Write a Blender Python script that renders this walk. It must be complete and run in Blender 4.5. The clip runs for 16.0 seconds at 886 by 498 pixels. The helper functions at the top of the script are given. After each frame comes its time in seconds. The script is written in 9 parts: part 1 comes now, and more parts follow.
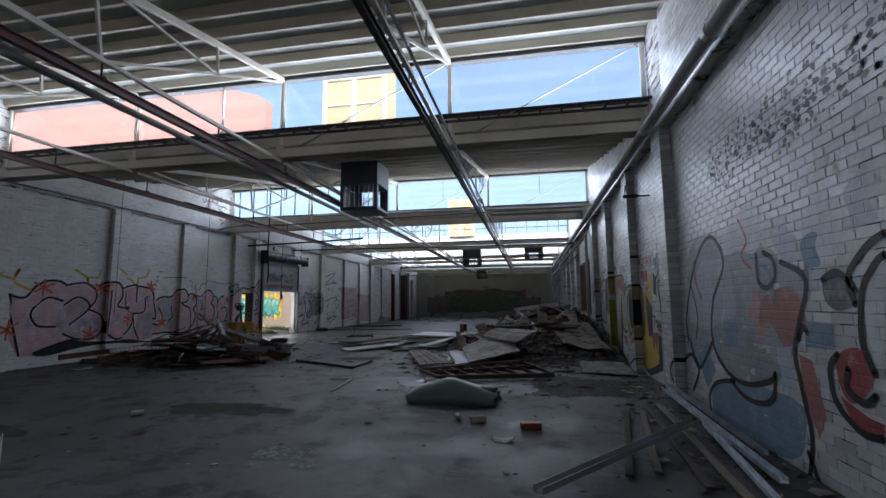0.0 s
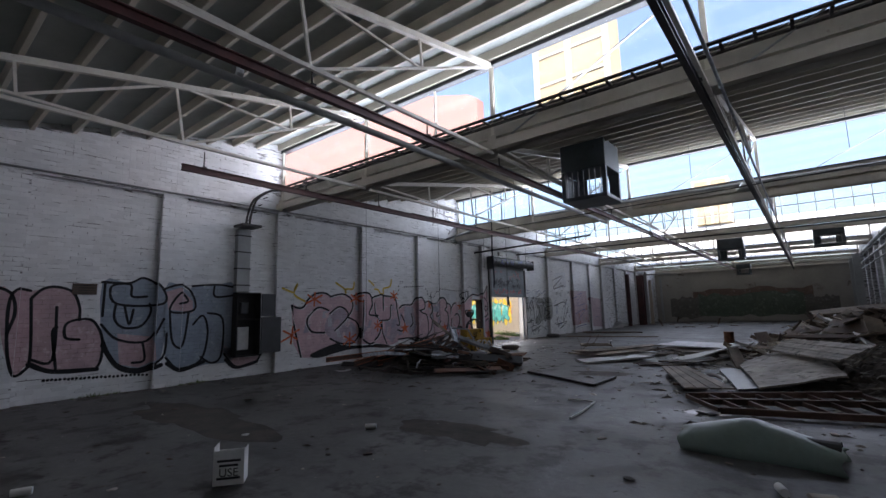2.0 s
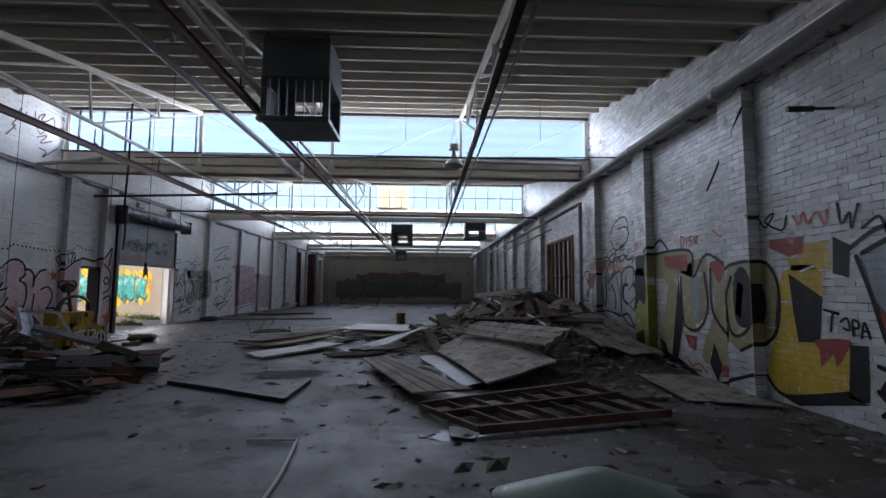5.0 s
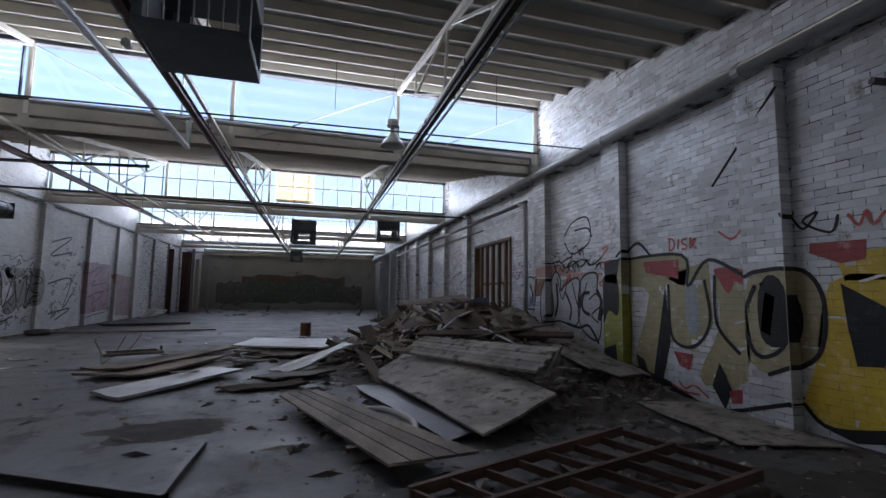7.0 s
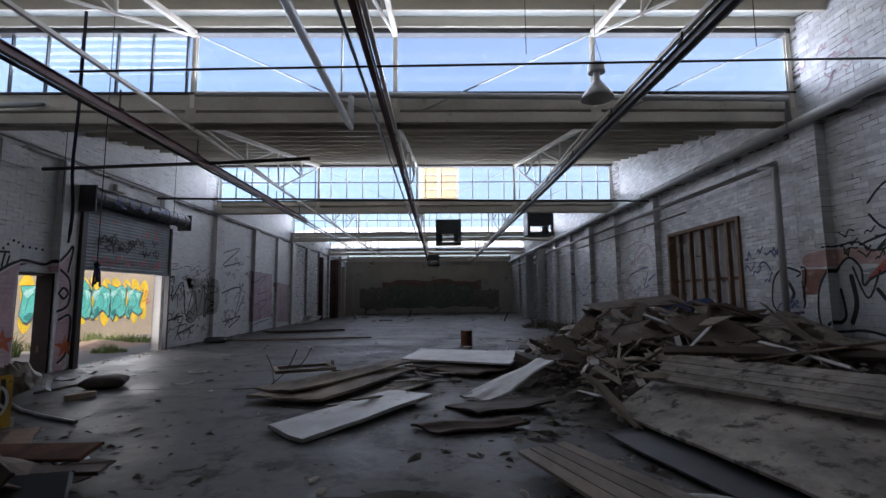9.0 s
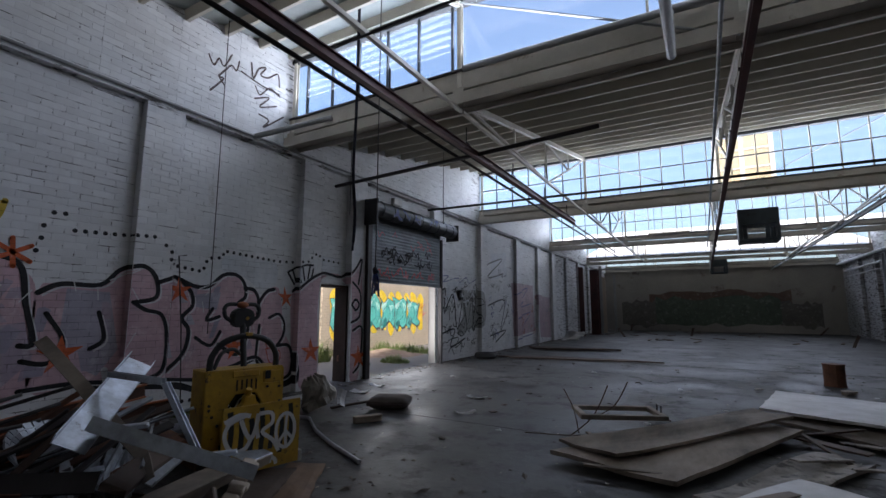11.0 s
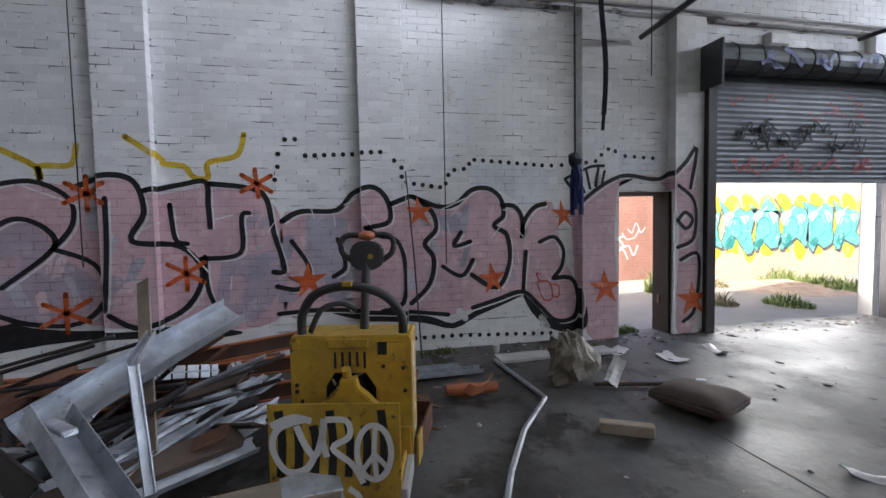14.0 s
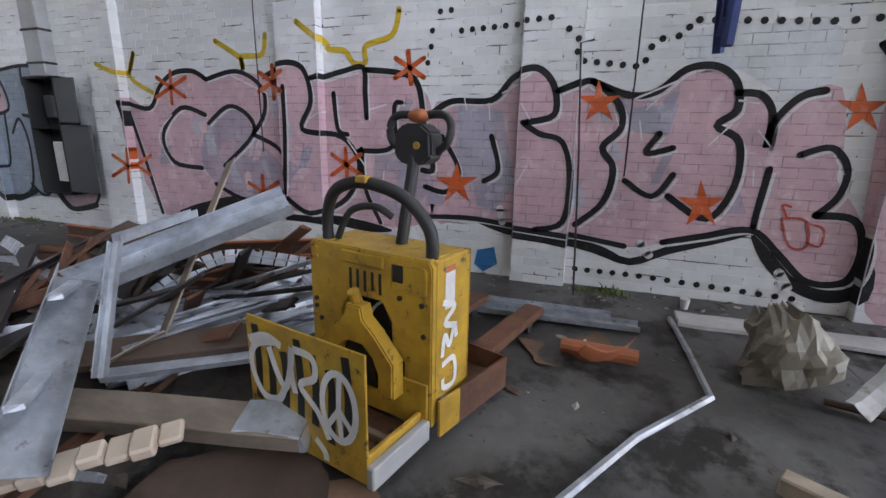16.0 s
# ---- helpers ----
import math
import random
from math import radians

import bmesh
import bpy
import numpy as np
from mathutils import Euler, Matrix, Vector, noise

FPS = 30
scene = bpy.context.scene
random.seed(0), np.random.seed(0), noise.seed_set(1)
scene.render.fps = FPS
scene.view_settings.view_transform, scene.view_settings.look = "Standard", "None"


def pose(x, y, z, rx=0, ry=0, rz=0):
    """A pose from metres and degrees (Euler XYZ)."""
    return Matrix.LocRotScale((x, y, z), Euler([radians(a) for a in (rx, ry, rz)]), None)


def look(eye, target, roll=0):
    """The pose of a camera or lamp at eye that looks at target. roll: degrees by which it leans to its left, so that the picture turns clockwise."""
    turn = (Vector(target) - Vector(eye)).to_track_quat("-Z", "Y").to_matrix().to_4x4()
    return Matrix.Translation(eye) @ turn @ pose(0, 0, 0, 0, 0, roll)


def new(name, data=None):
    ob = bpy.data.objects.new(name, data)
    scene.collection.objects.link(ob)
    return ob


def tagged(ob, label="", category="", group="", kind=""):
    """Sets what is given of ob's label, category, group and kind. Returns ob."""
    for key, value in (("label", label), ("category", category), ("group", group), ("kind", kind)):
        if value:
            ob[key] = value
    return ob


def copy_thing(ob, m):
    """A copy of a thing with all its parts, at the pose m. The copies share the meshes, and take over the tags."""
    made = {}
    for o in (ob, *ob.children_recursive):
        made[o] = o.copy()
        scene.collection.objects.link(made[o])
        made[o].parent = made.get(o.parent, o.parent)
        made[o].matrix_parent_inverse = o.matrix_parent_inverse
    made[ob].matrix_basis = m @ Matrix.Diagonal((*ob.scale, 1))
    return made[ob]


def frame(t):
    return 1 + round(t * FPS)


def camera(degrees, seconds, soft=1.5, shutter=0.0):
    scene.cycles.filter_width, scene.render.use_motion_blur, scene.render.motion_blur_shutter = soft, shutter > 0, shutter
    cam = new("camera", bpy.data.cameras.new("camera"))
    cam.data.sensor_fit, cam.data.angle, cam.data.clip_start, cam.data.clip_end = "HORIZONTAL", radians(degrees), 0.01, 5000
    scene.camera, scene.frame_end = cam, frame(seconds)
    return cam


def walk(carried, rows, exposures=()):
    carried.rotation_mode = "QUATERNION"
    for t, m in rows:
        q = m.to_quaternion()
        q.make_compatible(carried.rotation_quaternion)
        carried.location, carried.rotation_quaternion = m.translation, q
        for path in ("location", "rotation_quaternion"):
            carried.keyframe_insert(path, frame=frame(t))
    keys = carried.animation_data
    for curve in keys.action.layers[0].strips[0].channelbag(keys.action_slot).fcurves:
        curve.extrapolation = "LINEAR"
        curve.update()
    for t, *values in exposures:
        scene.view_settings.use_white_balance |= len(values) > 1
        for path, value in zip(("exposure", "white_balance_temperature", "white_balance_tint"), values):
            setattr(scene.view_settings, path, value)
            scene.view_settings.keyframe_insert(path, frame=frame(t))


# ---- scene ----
cam = camera(88.8, 16.0)
PATH = [
    (0, (-0.219, 0.424, 1.477), (-0.589, 2.375, 1.712), -0.5),
    (0.5, (-0.203, 0.725, 1.495), (-0.874, 2.593, 1.742), -0.3),
    (1, (-0.412, 0.949, 1.512), (-1.332, 2.708, 1.756), -0.5),
    (1.5, (-0.626, 1.276, 1.514), (-1.723, 2.929, 1.765), -1.0),
    (2, (-0.825, 1.676, 1.514), (-2.066, 3.221, 1.783), -1.4),
    (2.5, (-1.215, 1.992, 1.449), (-2.45, 3.548, 1.683), -1.1),
    (3, (-1.485, 2.469, 1.444), (-2.469, 4.193, 1.689), -0.4),
    (3.5, (-1.823, 2.978, 1.432), (-2.424, 4.872, 1.657), 0.1),
    (4, (-2.04, 3.506, 1.424), (-2.22, 5.488, 1.625), 0.8),
    (4.5, (-2.303, 4.051, 1.428), (-2.436, 6.038, 1.619), 0.5),
    (5, (-2.486, 4.613, 1.418), (-2.411, 6.604, 1.589), 0.4),
    (5.2, (-2.494, 4.869, 1.394), (-2.289, 6.851, 1.567), 0.2),
    (7.3, (-3.374, 7.041, 1.476), (-2.828, 8.955, 1.67), 0.8),
    (7.5, (-3.432, 7.297, 1.468), (-2.923, 9.221, 1.659), 0.9),
    (8, (-3.697, 7.877, 1.47), (-3.285, 9.825, 1.653), 0.5),
    (8.5, (-3.942, 8.455, 1.483), (-3.695, 10.431, 1.673), 0.2),
    (9, (-4.291, 9.027, 1.451), (-4.267, 11.016, 1.656), -0.4),
    (9.5, (-4.587, 9.532, 1.434), (-4.838, 11.505, 1.647), -1.1),
    (10, (-4.872, 10.003, 1.462), (-5.396, 11.922, 1.666), -1.5),
    (10.2, (-5.023, 10.167, 1.435), (-5.624, 12.061, 1.657), -1.3),
    (12.3, (-6.029, 12.466, 1.567), (-7.616, 13.667, 1.767), 0.7),
    (12.5, (-6.046, 12.666, 1.588), (-7.696, 13.782, 1.765), 0.3),
    (13, (-6.237, 13.053, 1.566), (-8.022, 13.952, 1.641), 0.0),
    (13.5, (-6.42, 13.493, 1.523), (-8.299, 14.175, 1.47), -1.0),
    (14, (-6.582, 13.866, 1.564), (-8.536, 14.28, 1.454), -1.1),
    (14.5, (-6.933, 14.151, 1.485), (-8.918, 14.344, 1.341), 1.3),
    (15, (-7.154, 14.469, 1.487), (-9.138, 14.386, 1.248), 1.6),
    (15.5, (-7.358, 14.692, 1.48), (-9.291, 14.332, 1.114), 1.5),
    (16, (-7.596, 14.861, 1.407), (-9.424, 14.213, 0.921), 1.1),
]
EXPOSURE = [(0.0, 1.48, 6400, 11), (2.0, 1.72, 6500, 15), (3.0, 1.82, 6450, 15), (5.0, 1.65, 6400, 14), (7.5, 1.72, 6450, 15), (9.0, 1.42, 6450, 15), (10.5, 1.35, 6400, 14), (12.5, 2.28, 6250, 12), (13.5, 2.95, 6650, 12), (14.5, 3.0, 6750, 13), (15.0, 3.2, 6800, 13), (16.0, 3.55, 6850, 14)]
walk(cam, [(t, look(eye, target, roll)) for t, eye, target, roll in PATH], EXPOSURE)

# ---- daylight: clear sky, sun behind the sawtooth roof ----
world = bpy.data.worlds.new("sky")
scene.world = world
world.use_nodes = True
wn = world.node_tree
sky = wn.nodes.new("ShaderNodeTexSky")
sky.sky_type = "NISHITA"
sky.sun_disc = False
sky.sun_elevation = radians(48)
sky.sun_rotation = radians(146)
sky.air_density, sky.dust_density, sky.ozone_density = 1.0, 5.0, 1.0
wn.links.new(sky.outputs[0], wn.nodes["Background"].inputs[0])
wn.nodes["Background"].inputs[1].default_value = 0.15
DAYLIGHT = 85.0
sun = new("sun", bpy.data.lights.new("sun", "SUN"))
sun.data.energy, sun.data.angle, sun.data.color = 2.2, radians(0.55), (1.0, 0.95, 0.87)
sun.matrix_world = look((20, -30, 40), (0, 0, 0))

# daylight standing in the clerestory openings
for y in (0.33, 8.45, 16.5, 24.65, 32.75, 40.9, 47.5):
    lm = bpy.data.lights.new("window_daylight", "AREA")
    lm.shape, lm.size, lm.size_y = "RECTANGLE", 13.6, 1.0
    lm.energy, lm.color = DAYLIGHT, (0.87, 0.94, 1.1)
    ob = new("window_daylight", lm)
    ob.matrix_world = pose(-5.02, y + 0.06, 5.44, -90 - 22, 0, 0)

for y0, y1, zt, w in ((18.8, 21.85, 2.05, 24.0),):
    lm = bpy.data.lights.new("door_daylight", "AREA")
    lm.shape, lm.size, lm.size_y = "RECTANGLE", y1 - y0, zt - 0.3
    lm.energy, lm.color = w, (0.97, 0.98, 1.0)
    ob = new("door_daylight", lm)
    ob.matrix_world = Matrix.Translation((-12.29, (y0 + y1) / 2, zt / 2 + 0.15)) @ pose(0, 0, 0, 90, 0, -90)

# ---- materials ----
def mat(name, base, dark=None, rough=0.7, metal=0.0, fine=30.0, coarse=1.3, mix=0.5, bump=0.15, stretch=(1, 1, 1), stain=None, stain_at=0.62, brick=False, spec=0.5, rand=0.0, island=0.0, damp=0.0):
    m = bpy.data.materials.new(name)
    m.use_nodes = True
    nt = m.node_tree
    N, L = nt.nodes, nt.links
    bsdf = N["Principled BSDF"]
    bsdf.inputs["Roughness"].default_value = rough
    bsdf.inputs["Metallic"].default_value = metal
    bsdf.inputs["Specular IOR Level"].default_value = spec
    dark = dark or tuple(c * 0.6 for c in base)
    geo = N.new("ShaderNodeNewGeometry")
    mp = N.new("ShaderNodeMapping")
    mp.inputs["Scale"].default_value = stretch
    L.new(geo.outputs["Position"], mp.inputs[0])
    nf, nc = N.new("ShaderNodeTexNoise"), N.new("ShaderNodeTexNoise")
    for n, s, d in ((nf, fine, 6), (nc, coarse, 5)):
        n.inputs["Scale"].default_value, n.inputs["Detail"].default_value, n.inputs["Roughness"].default_value = s, d, 0.65
        L.new(mp.outputs[0], n.inputs["Vector"])
    ramp = N.new("ShaderNodeMapRange")
    ramp.inputs[1].default_value, ramp.inputs[2].default_value = 0.36, 0.64
    L.new(nc.outputs[0], ramp.inputs[0])
    blend = N.new("ShaderNodeMath")
    blend.operation = "MULTIPLY_ADD"
    blend.inputs[1].default_value, blend.inputs[2].default_value = 0.55, -0.05
    L.new(nf.outputs[0], blend.inputs[0])
    add = N.new("ShaderNodeMath")
    add.operation = "MULTIPLY_ADD"
    add.inputs[1].default_value = mix
    add.use_clamp = True
    L.new(ramp.outputs[0], add.inputs[0])
    L.new(blend.outputs[0], add.inputs[2])
    col = N.new("ShaderNodeMix")
    col.data_type = "RGBA"
    L.new(add.outputs[0], col.inputs["Factor"])
    col.inputs["A"].default_value, col.inputs["B"].default_value = (*base, 1), (*dark, 1)
    out = col.outputs["Result"]
    if stain:
        ns = N.new("ShaderNodeTexNoise")
        ns.inputs["Scale"].default_value, ns.inputs["Detail"].default_value, ns.inputs["Roughness"].default_value = coarse * 2.3, 8, 0.7
        L.new(mp.outputs[0], ns.inputs["Vector"])
        sr = N.new("ShaderNodeMapRange")
        sr.inputs[1].default_value, sr.inputs[2].default_value = stain_at - 0.05, stain_at + 0.04
        L.new(ns.outputs[0], sr.inputs[0])
        sm = N.new("ShaderNodeMix")
        sm.data_type = "RGBA"
        L.new(sr.outputs[0], sm.inputs["Factor"])
        L.new(out, sm.inputs["A"])
        sm.inputs["B"].default_value = (*stain, 1)
        out = sm.outputs["Result"]
    if island:
        ri = N.new("ShaderNodeMapRange")
        ri.inputs[3].default_value, ri.inputs[4].default_value = 1 - island, 1 + island * 0.5
        L.new(geo.outputs["Random Per Island"], ri.inputs[0])
        hi = N.new("ShaderNodeHueSaturation")
        L.new(ri.outputs[0], hi.inputs["Value"])
        L.new(out, hi.inputs["Color"])
        out = hi.outputs[0]
    if rand:
        oi = N.new("ShaderNodeObjectInfo")
        rr = N.new("ShaderNodeMapRange")
        rr.inputs[3].default_value, rr.inputs[4].default_value = 1 - rand, 1 + rand
        L.new(oi.outputs["Random"], rr.inputs[0])
        hv = N.new("ShaderNodeHueSaturation")
        L.new(rr.outputs[0], hv.inputs["Value"])
        L.new(out, hv.inputs["Color"])
        out = hv.outputs[0]
    L.new(out, bsdf.inputs["Base Color"])
    if damp:
        dr = N.new("ShaderNodeMapRange")
        dr.inputs[1].default_value, dr.inputs[2].default_value = 0.38, 0.62
        dr.inputs[3].default_value, dr.inputs[4].default_value = rough + damp, rough - damp
        L.new(nc.outputs[0], dr.inputs[0])
        L.new(dr.outputs[0], bsdf.inputs["Roughness"])
    height = nf.outputs[0]
    if brick:
        sp = N.new("ShaderNodeSeparateXYZ")
        L.new(geo.outputs["Position"], sp.inputs[0])
        cb = N.new("ShaderNodeCombineXYZ")
        L.new(sp.outputs[1], cb.inputs[0])
        L.new(sp.outputs[2], cb.inputs[1])
        bt = N.new("ShaderNodeTexBrick")
        for key, v in (("Scale", 1.0), ("Mortar Size", 0.006), ("Mortar Smooth", 0.6), ("Brick Width", 0.24), ("Row Height", 0.086)):
            bt.inputs[key].default_value = v
        L.new(cb.outputs[0], bt.inputs["Vector"])
        mm = N.new("ShaderNodeMath")
        mm.operation = "MULTIPLY_ADD"
        mm.inputs[1].default_value = -1.2
        L.new(bt.outputs["Fac"], mm.inputs[0])
        L.new(nf.outputs[0], mm.inputs[2])
        height = mm.outputs[0]
        worn = N.new("ShaderNodeMath")
        worn.operation = "MULTIPLY"
        worn.use_clamp = True
        gap = N.new("ShaderNodeMapRange")
        gap.inputs[1].default_value, gap.inputs[2].default_value, gap.inputs[3].default_value, gap.inputs[4].default_value = 0.42, 0.6, 0.05, 0.75
        L.new(nf.outputs[0], gap.inputs[0])
        L.new(bt.outputs["Fac"], worn.inputs[0])
        L.new(gap.outputs[0], worn.inputs[1])
        jm = N.new("ShaderNodeMix")
        jm.data_type = "RGBA"
        L.new(worn.outputs[0], jm.inputs["Factor"])
        L.new(out, jm.inputs["A"])
        jm.inputs["B"].default_value = (*(c * 0.3 for c in base), 1)
        L.new(jm.outputs["Result"], bsdf.inputs["Base Color"])
    bp = N.new("ShaderNodeBump")
    bp.inputs["Strength"].default_value = bump
    bp.inputs["Distance"].default_value = 0.01
    L.new(height, bp.inputs["Height"])
    L.new(bp.outputs[0], bsdf.inputs["Normal"])
    return m


M_WHITEBRICK = mat("painted_brick", (0.78, 0.79, 0.80), (0.60, 0.595, 0.585), 0.5, fine=12, coarse=0.8, mix=0.55, bump=0.35, stretch=(1, 1, 0.6), stain=(0.42, 0.38, 0.34), stain_at=0.69, island=0.1)
M_BRICKR = mat("worn_painted_brick", (0.76, 0.79, 0.82), (0.5, 0.495, 0.49), 0.36, fine=9, coarse=1.1, mix=0.6, bump=0.5, stretch=(1, 1, 0.6), stain=(0.20, 0.15, 0.125), stain_at=0.66, island=0.25)
M_MORTAR = mat("painted_mortar", (0.36, 0.36, 0.36), (0.18, 0.17, 0.16), 0.9, fine=25, coarse=2.0, mix=0.7, bump=0.4)
M_MORTARW = mat("painted_joints", (0.76, 0.77, 0.78), (0.6, 0.595, 0.59), 0.8, fine=10, coarse=1.4, mix=0.5, bump=0.3, stretch=(1, 0.8, 6), stain=(0.07, 0.06, 0.055), stain_at=0.575)
M_MORTARR = mat("open_joints", (0.66, 0.68, 0.70), (0.42, 0.41, 0.40), 0.8, fine=10, coarse=1.5, mix=0.6, bump=0.3, stretch=(1, 0.8, 6), stain=(0.05, 0.04, 0.035), stain_at=0.545)
M_BACKWALL = mat("render_wall", (0.46, 0.43, 0.38), (0.30, 0.28, 0.25), 0.85, fine=10, coarse=0.4, mix=0.6, bump=0.2, stain=(0.16, 0.12, 0.1), stain_at=0.64)
M_FLOOR = mat("stained_concrete", (0.152, 0.149, 0.143), (0.034, 0.032, 0.03), 0.6, fine=9, coarse=0.75, mix=0.8, bump=0.5, stain=(0.022, 0.02, 0.017), stain_at=0.555, spec=0.4, damp=0.14)
M_ASPHALT = mat("yard_concrete", (0.17, 0.16, 0.145), (0.095, 0.088, 0.078), 0.9, fine=20, coarse=0.6, mix=0.5, bump=0.3)
M_ROOF = mat("roof_sheet", (0.42, 0.44, 0.41), (0.28, 0.30, 0.28), 0.75, fine=12, coarse=0.9, mix=0.6, bump=0.2)
# white chosen for an added roof skin that reflects sunlight into the hall
M_ROOFBOUNCE = mat("white_roof_bounce", (0.78, 0.77, 0.74), (0.6, 0.59, 0.56), 0.8, fine=8, coarse=0.6, mix=0.4, bump=0.1)
M_PURLIN = mat("cream_painted_timber", (0.62, 0.57, 0.47), (0.44, 0.40, 0.33), 0.6, fine=18, coarse=1.0, mix=0.6, bump=0.2, stretch=(0.2, 1, 1))
M_WSTEEL = mat("white_painted_steel", (0.78, 0.75, 0.68), (0.54, 0.49, 0.41), 0.5, fine=25, coarse=2.5, mix=0.5, bump=0.2, stain=(0.20, 0.11, 0.06), stain_at=0.69)
M_BEAM = mat("cream_painted_beam", (0.60, 0.56, 0.49), (0.40, 0.36, 0.31), 0.6, fine=16, coarse=1.1, mix=0.6, bump=0.2, stain=(0.22, 0.15, 0.1), stain_at=0.67)
M_DSTEEL = mat("dark_weathered_steel", (0.055, 0.05, 0.05), (0.03, 0.025, 0.025), 0.5, metal=0.4, fine=30, coarse=2, mix=0.5, bump=0.2)
M_REDSTEEL = mat("red_oxide_steel", (0.13, 0.045, 0.04), (0.05, 0.025, 0.025), 0.55, metal=0.2, fine=30, coarse=2, mix=0.6, bump=0.2)
M_GALV = mat("galvanised_steel", (0.62, 0.67, 0.73), (0.33, 0.35, 0.38), 0.42, metal=0.6, fine=14, coarse=5, mix=0.8, bump=0.12, stain=(0.16, 0.13, 0.11), stain_at=0.66, rand=0.3)
M_PIPE = mat("grey_pipe_paint", (0.42, 0.43, 0.43), (0.27, 0.27, 0.27), 0.45, fine=25, coarse=2, mix=0.5, bump=0.15)
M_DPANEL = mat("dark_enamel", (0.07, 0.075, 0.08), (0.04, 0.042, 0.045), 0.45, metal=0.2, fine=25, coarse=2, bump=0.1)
M_HEATER = mat("slate_grey_enamel", (0.17, 0.205, 0.225), (0.10, 0.12, 0.13), 0.5, metal=0.1, fine=25, coarse=2, mix=0.6, bump=0.1, stain=(0.07, 0.05, 0.04), stain_at=0.68)
M_PALE = mat("pale_splintered_timber", (0.76, 0.70, 0.62), (0.44, 0.38, 0.31), 0.8, fine=24, coarse=4, mix=0.7, bump=0.3, rand=0.3)
# black for real dark parts and for shade painted into openings
M_BLACK = mat("black_and_hole_shade", (0.02, 0.02, 0.02), (0.012, 0.012, 0.012), 0.7)
M_RUST = mat("rusty_steel", (0.22, 0.10, 0.055), (0.09, 0.045, 0.03), 0.8, metal=0.2, fine=30, coarse=4, mix=0.7, bump=0.4)
M_ORANGE = mat("orange_racking_steel", (0.50, 0.15, 0.05), (0.25, 0.09, 0.05), 0.55, fine=25, coarse=3, mix=0.5, bump=0.15)
M_YELLOW = mat("yellow_enamel", (0.60, 0.37, 0.035), (0.34, 0.20, 0.03), 0.45, fine=12, coarse=5, mix=0.7, bump=0.15, stain=(0.07, 0.045, 0.03), stain_at=0.63)
M_RUBBER = mat("black_rubber", (0.035, 0.035, 0.037), (0.02, 0.02, 0.02), 0.55, fine=40, bump=0.1)
M_WOOD = mat("weathered_timber", (0.37, 0.30, 0.235), (0.13, 0.105, 0.08), 0.8, fine=18, coarse=2.2, mix=0.7, bump=0.35, stretch=(1, 0.35, 1), rand=0.3)
M_PLY = mat("dirty_plywood", (0.44, 0.39, 0.33), (0.20, 0.175, 0.15), 0.75, fine=6, coarse=2.2, mix=0.9, bump=0.2, stain=(0.07, 0.06, 0.05), stain_at=0.58, rand=0.2)
M_DWOOD = mat("dark_timber", (0.13, 0.085, 0.06), (0.06, 0.04, 0.03), 0.75, fine=18, coarse=2.2, mix=0.7, bump=0.3, rand=0.3)
M_JAMB = mat("dark_stained_jamb", (0.045, 0.028, 0.021), (0.02, 0.013, 0.01), 0.75, fine=18, coarse=2.5, mix=0.6, bump=0.3, spec=0.2)
M_OLDWOOD = mat("dark_red_timber", (0.12, 0.06, 0.04), (0.05, 0.03, 0.022), 0.75, fine=18, coarse=2.5, mix=0.6, bump=0.3, rand=0.25)
M_REDWOOD = mat("brown_timber", (0.27, 0.165, 0.10), (0.13, 0.075, 0.045), 0.7, fine=18, coarse=2.5, mix=0.6, bump=0.25, rand=0.2)
M_PAINTBOARD = mat("pale_painted_board", (0.62, 0.62, 0.62), (0.36, 0.35, 0.34), 0.5, fine=10, coarse=1.8, mix=0.6, bump=0.1, stain=(0.2, 0.17, 0.14), stain_at=0.66, rand=0.2)
M_RUBBLE = mat("plaster_rubble", (0.46, 0.42, 0.37), (0.20, 0.17, 0.14), 0.9, fine=22, coarse=4, mix=0.8, bump=0.5, rand=0.35)
M_DEBRIS = mat("dark_debris", (0.13, 0.11, 0.09), (0.045, 0.038, 0.032), 0.9, fine=22, coarse=4, mix=0.8, bump=0.6, rand=0.4)
M_GREENROLL = mat("green_vinyl", (0.19, 0.25, 0.22), (0.12, 0.16, 0.14), 0.42, fine=20, coarse=2, mix=0.6, bump=0.08)
M_PAPER = mat("white_litter", (0.68, 0.68, 0.67), (0.45, 0.44, 0.42), 0.7, fine=30, coarse=6, bump=0.2, rand=0.2)
M_BROWNCLOTH = mat("brown_cloth", (0.13, 0.10, 0.085), (0.07, 0.055, 0.05), 0.95, fine=60, coarse=5, bump=0.4)
M_BAG = mat("dirty_plastic_sack", (0.25, 0.225, 0.18), (0.11, 0.1, 0.08), 0.5, fine=25, coarse=4, mix=0.6, bump=0.15)
M_BLUE = mat("blue_webbing", (0.035, 0.06, 0.20), (0.02, 0.03, 0.1), 0.85, fine=60, coarse=8, bump=0.3)
M_NAVY = mat("dark_webbing", (0.02, 0.022, 0.04), (0.012, 0.012, 0.02), 0.85, fine=60, coarse=8, bump=0.3)
M_LEAF = mat("weed_leaf", (0.14, 0.19, 0.045), (0.07, 0.10, 0.03), 0.6, fine=30, coarse=6, mix=0.6, bump=0.1)
M_DRYLEAF = mat("dry_leaf", (0.17, 0.15, 0.08), (0.07, 0.07, 0.04), 0.8, fine=30, coarse=6, mix=0.6, bump=0.1)
M_CREAM = mat("cream_cladding", (0.46, 0.37, 0.23), (0.38, 0.30, 0.19), 0.6, fine=12, coarse=1, mix=0.3, bump=0.1)
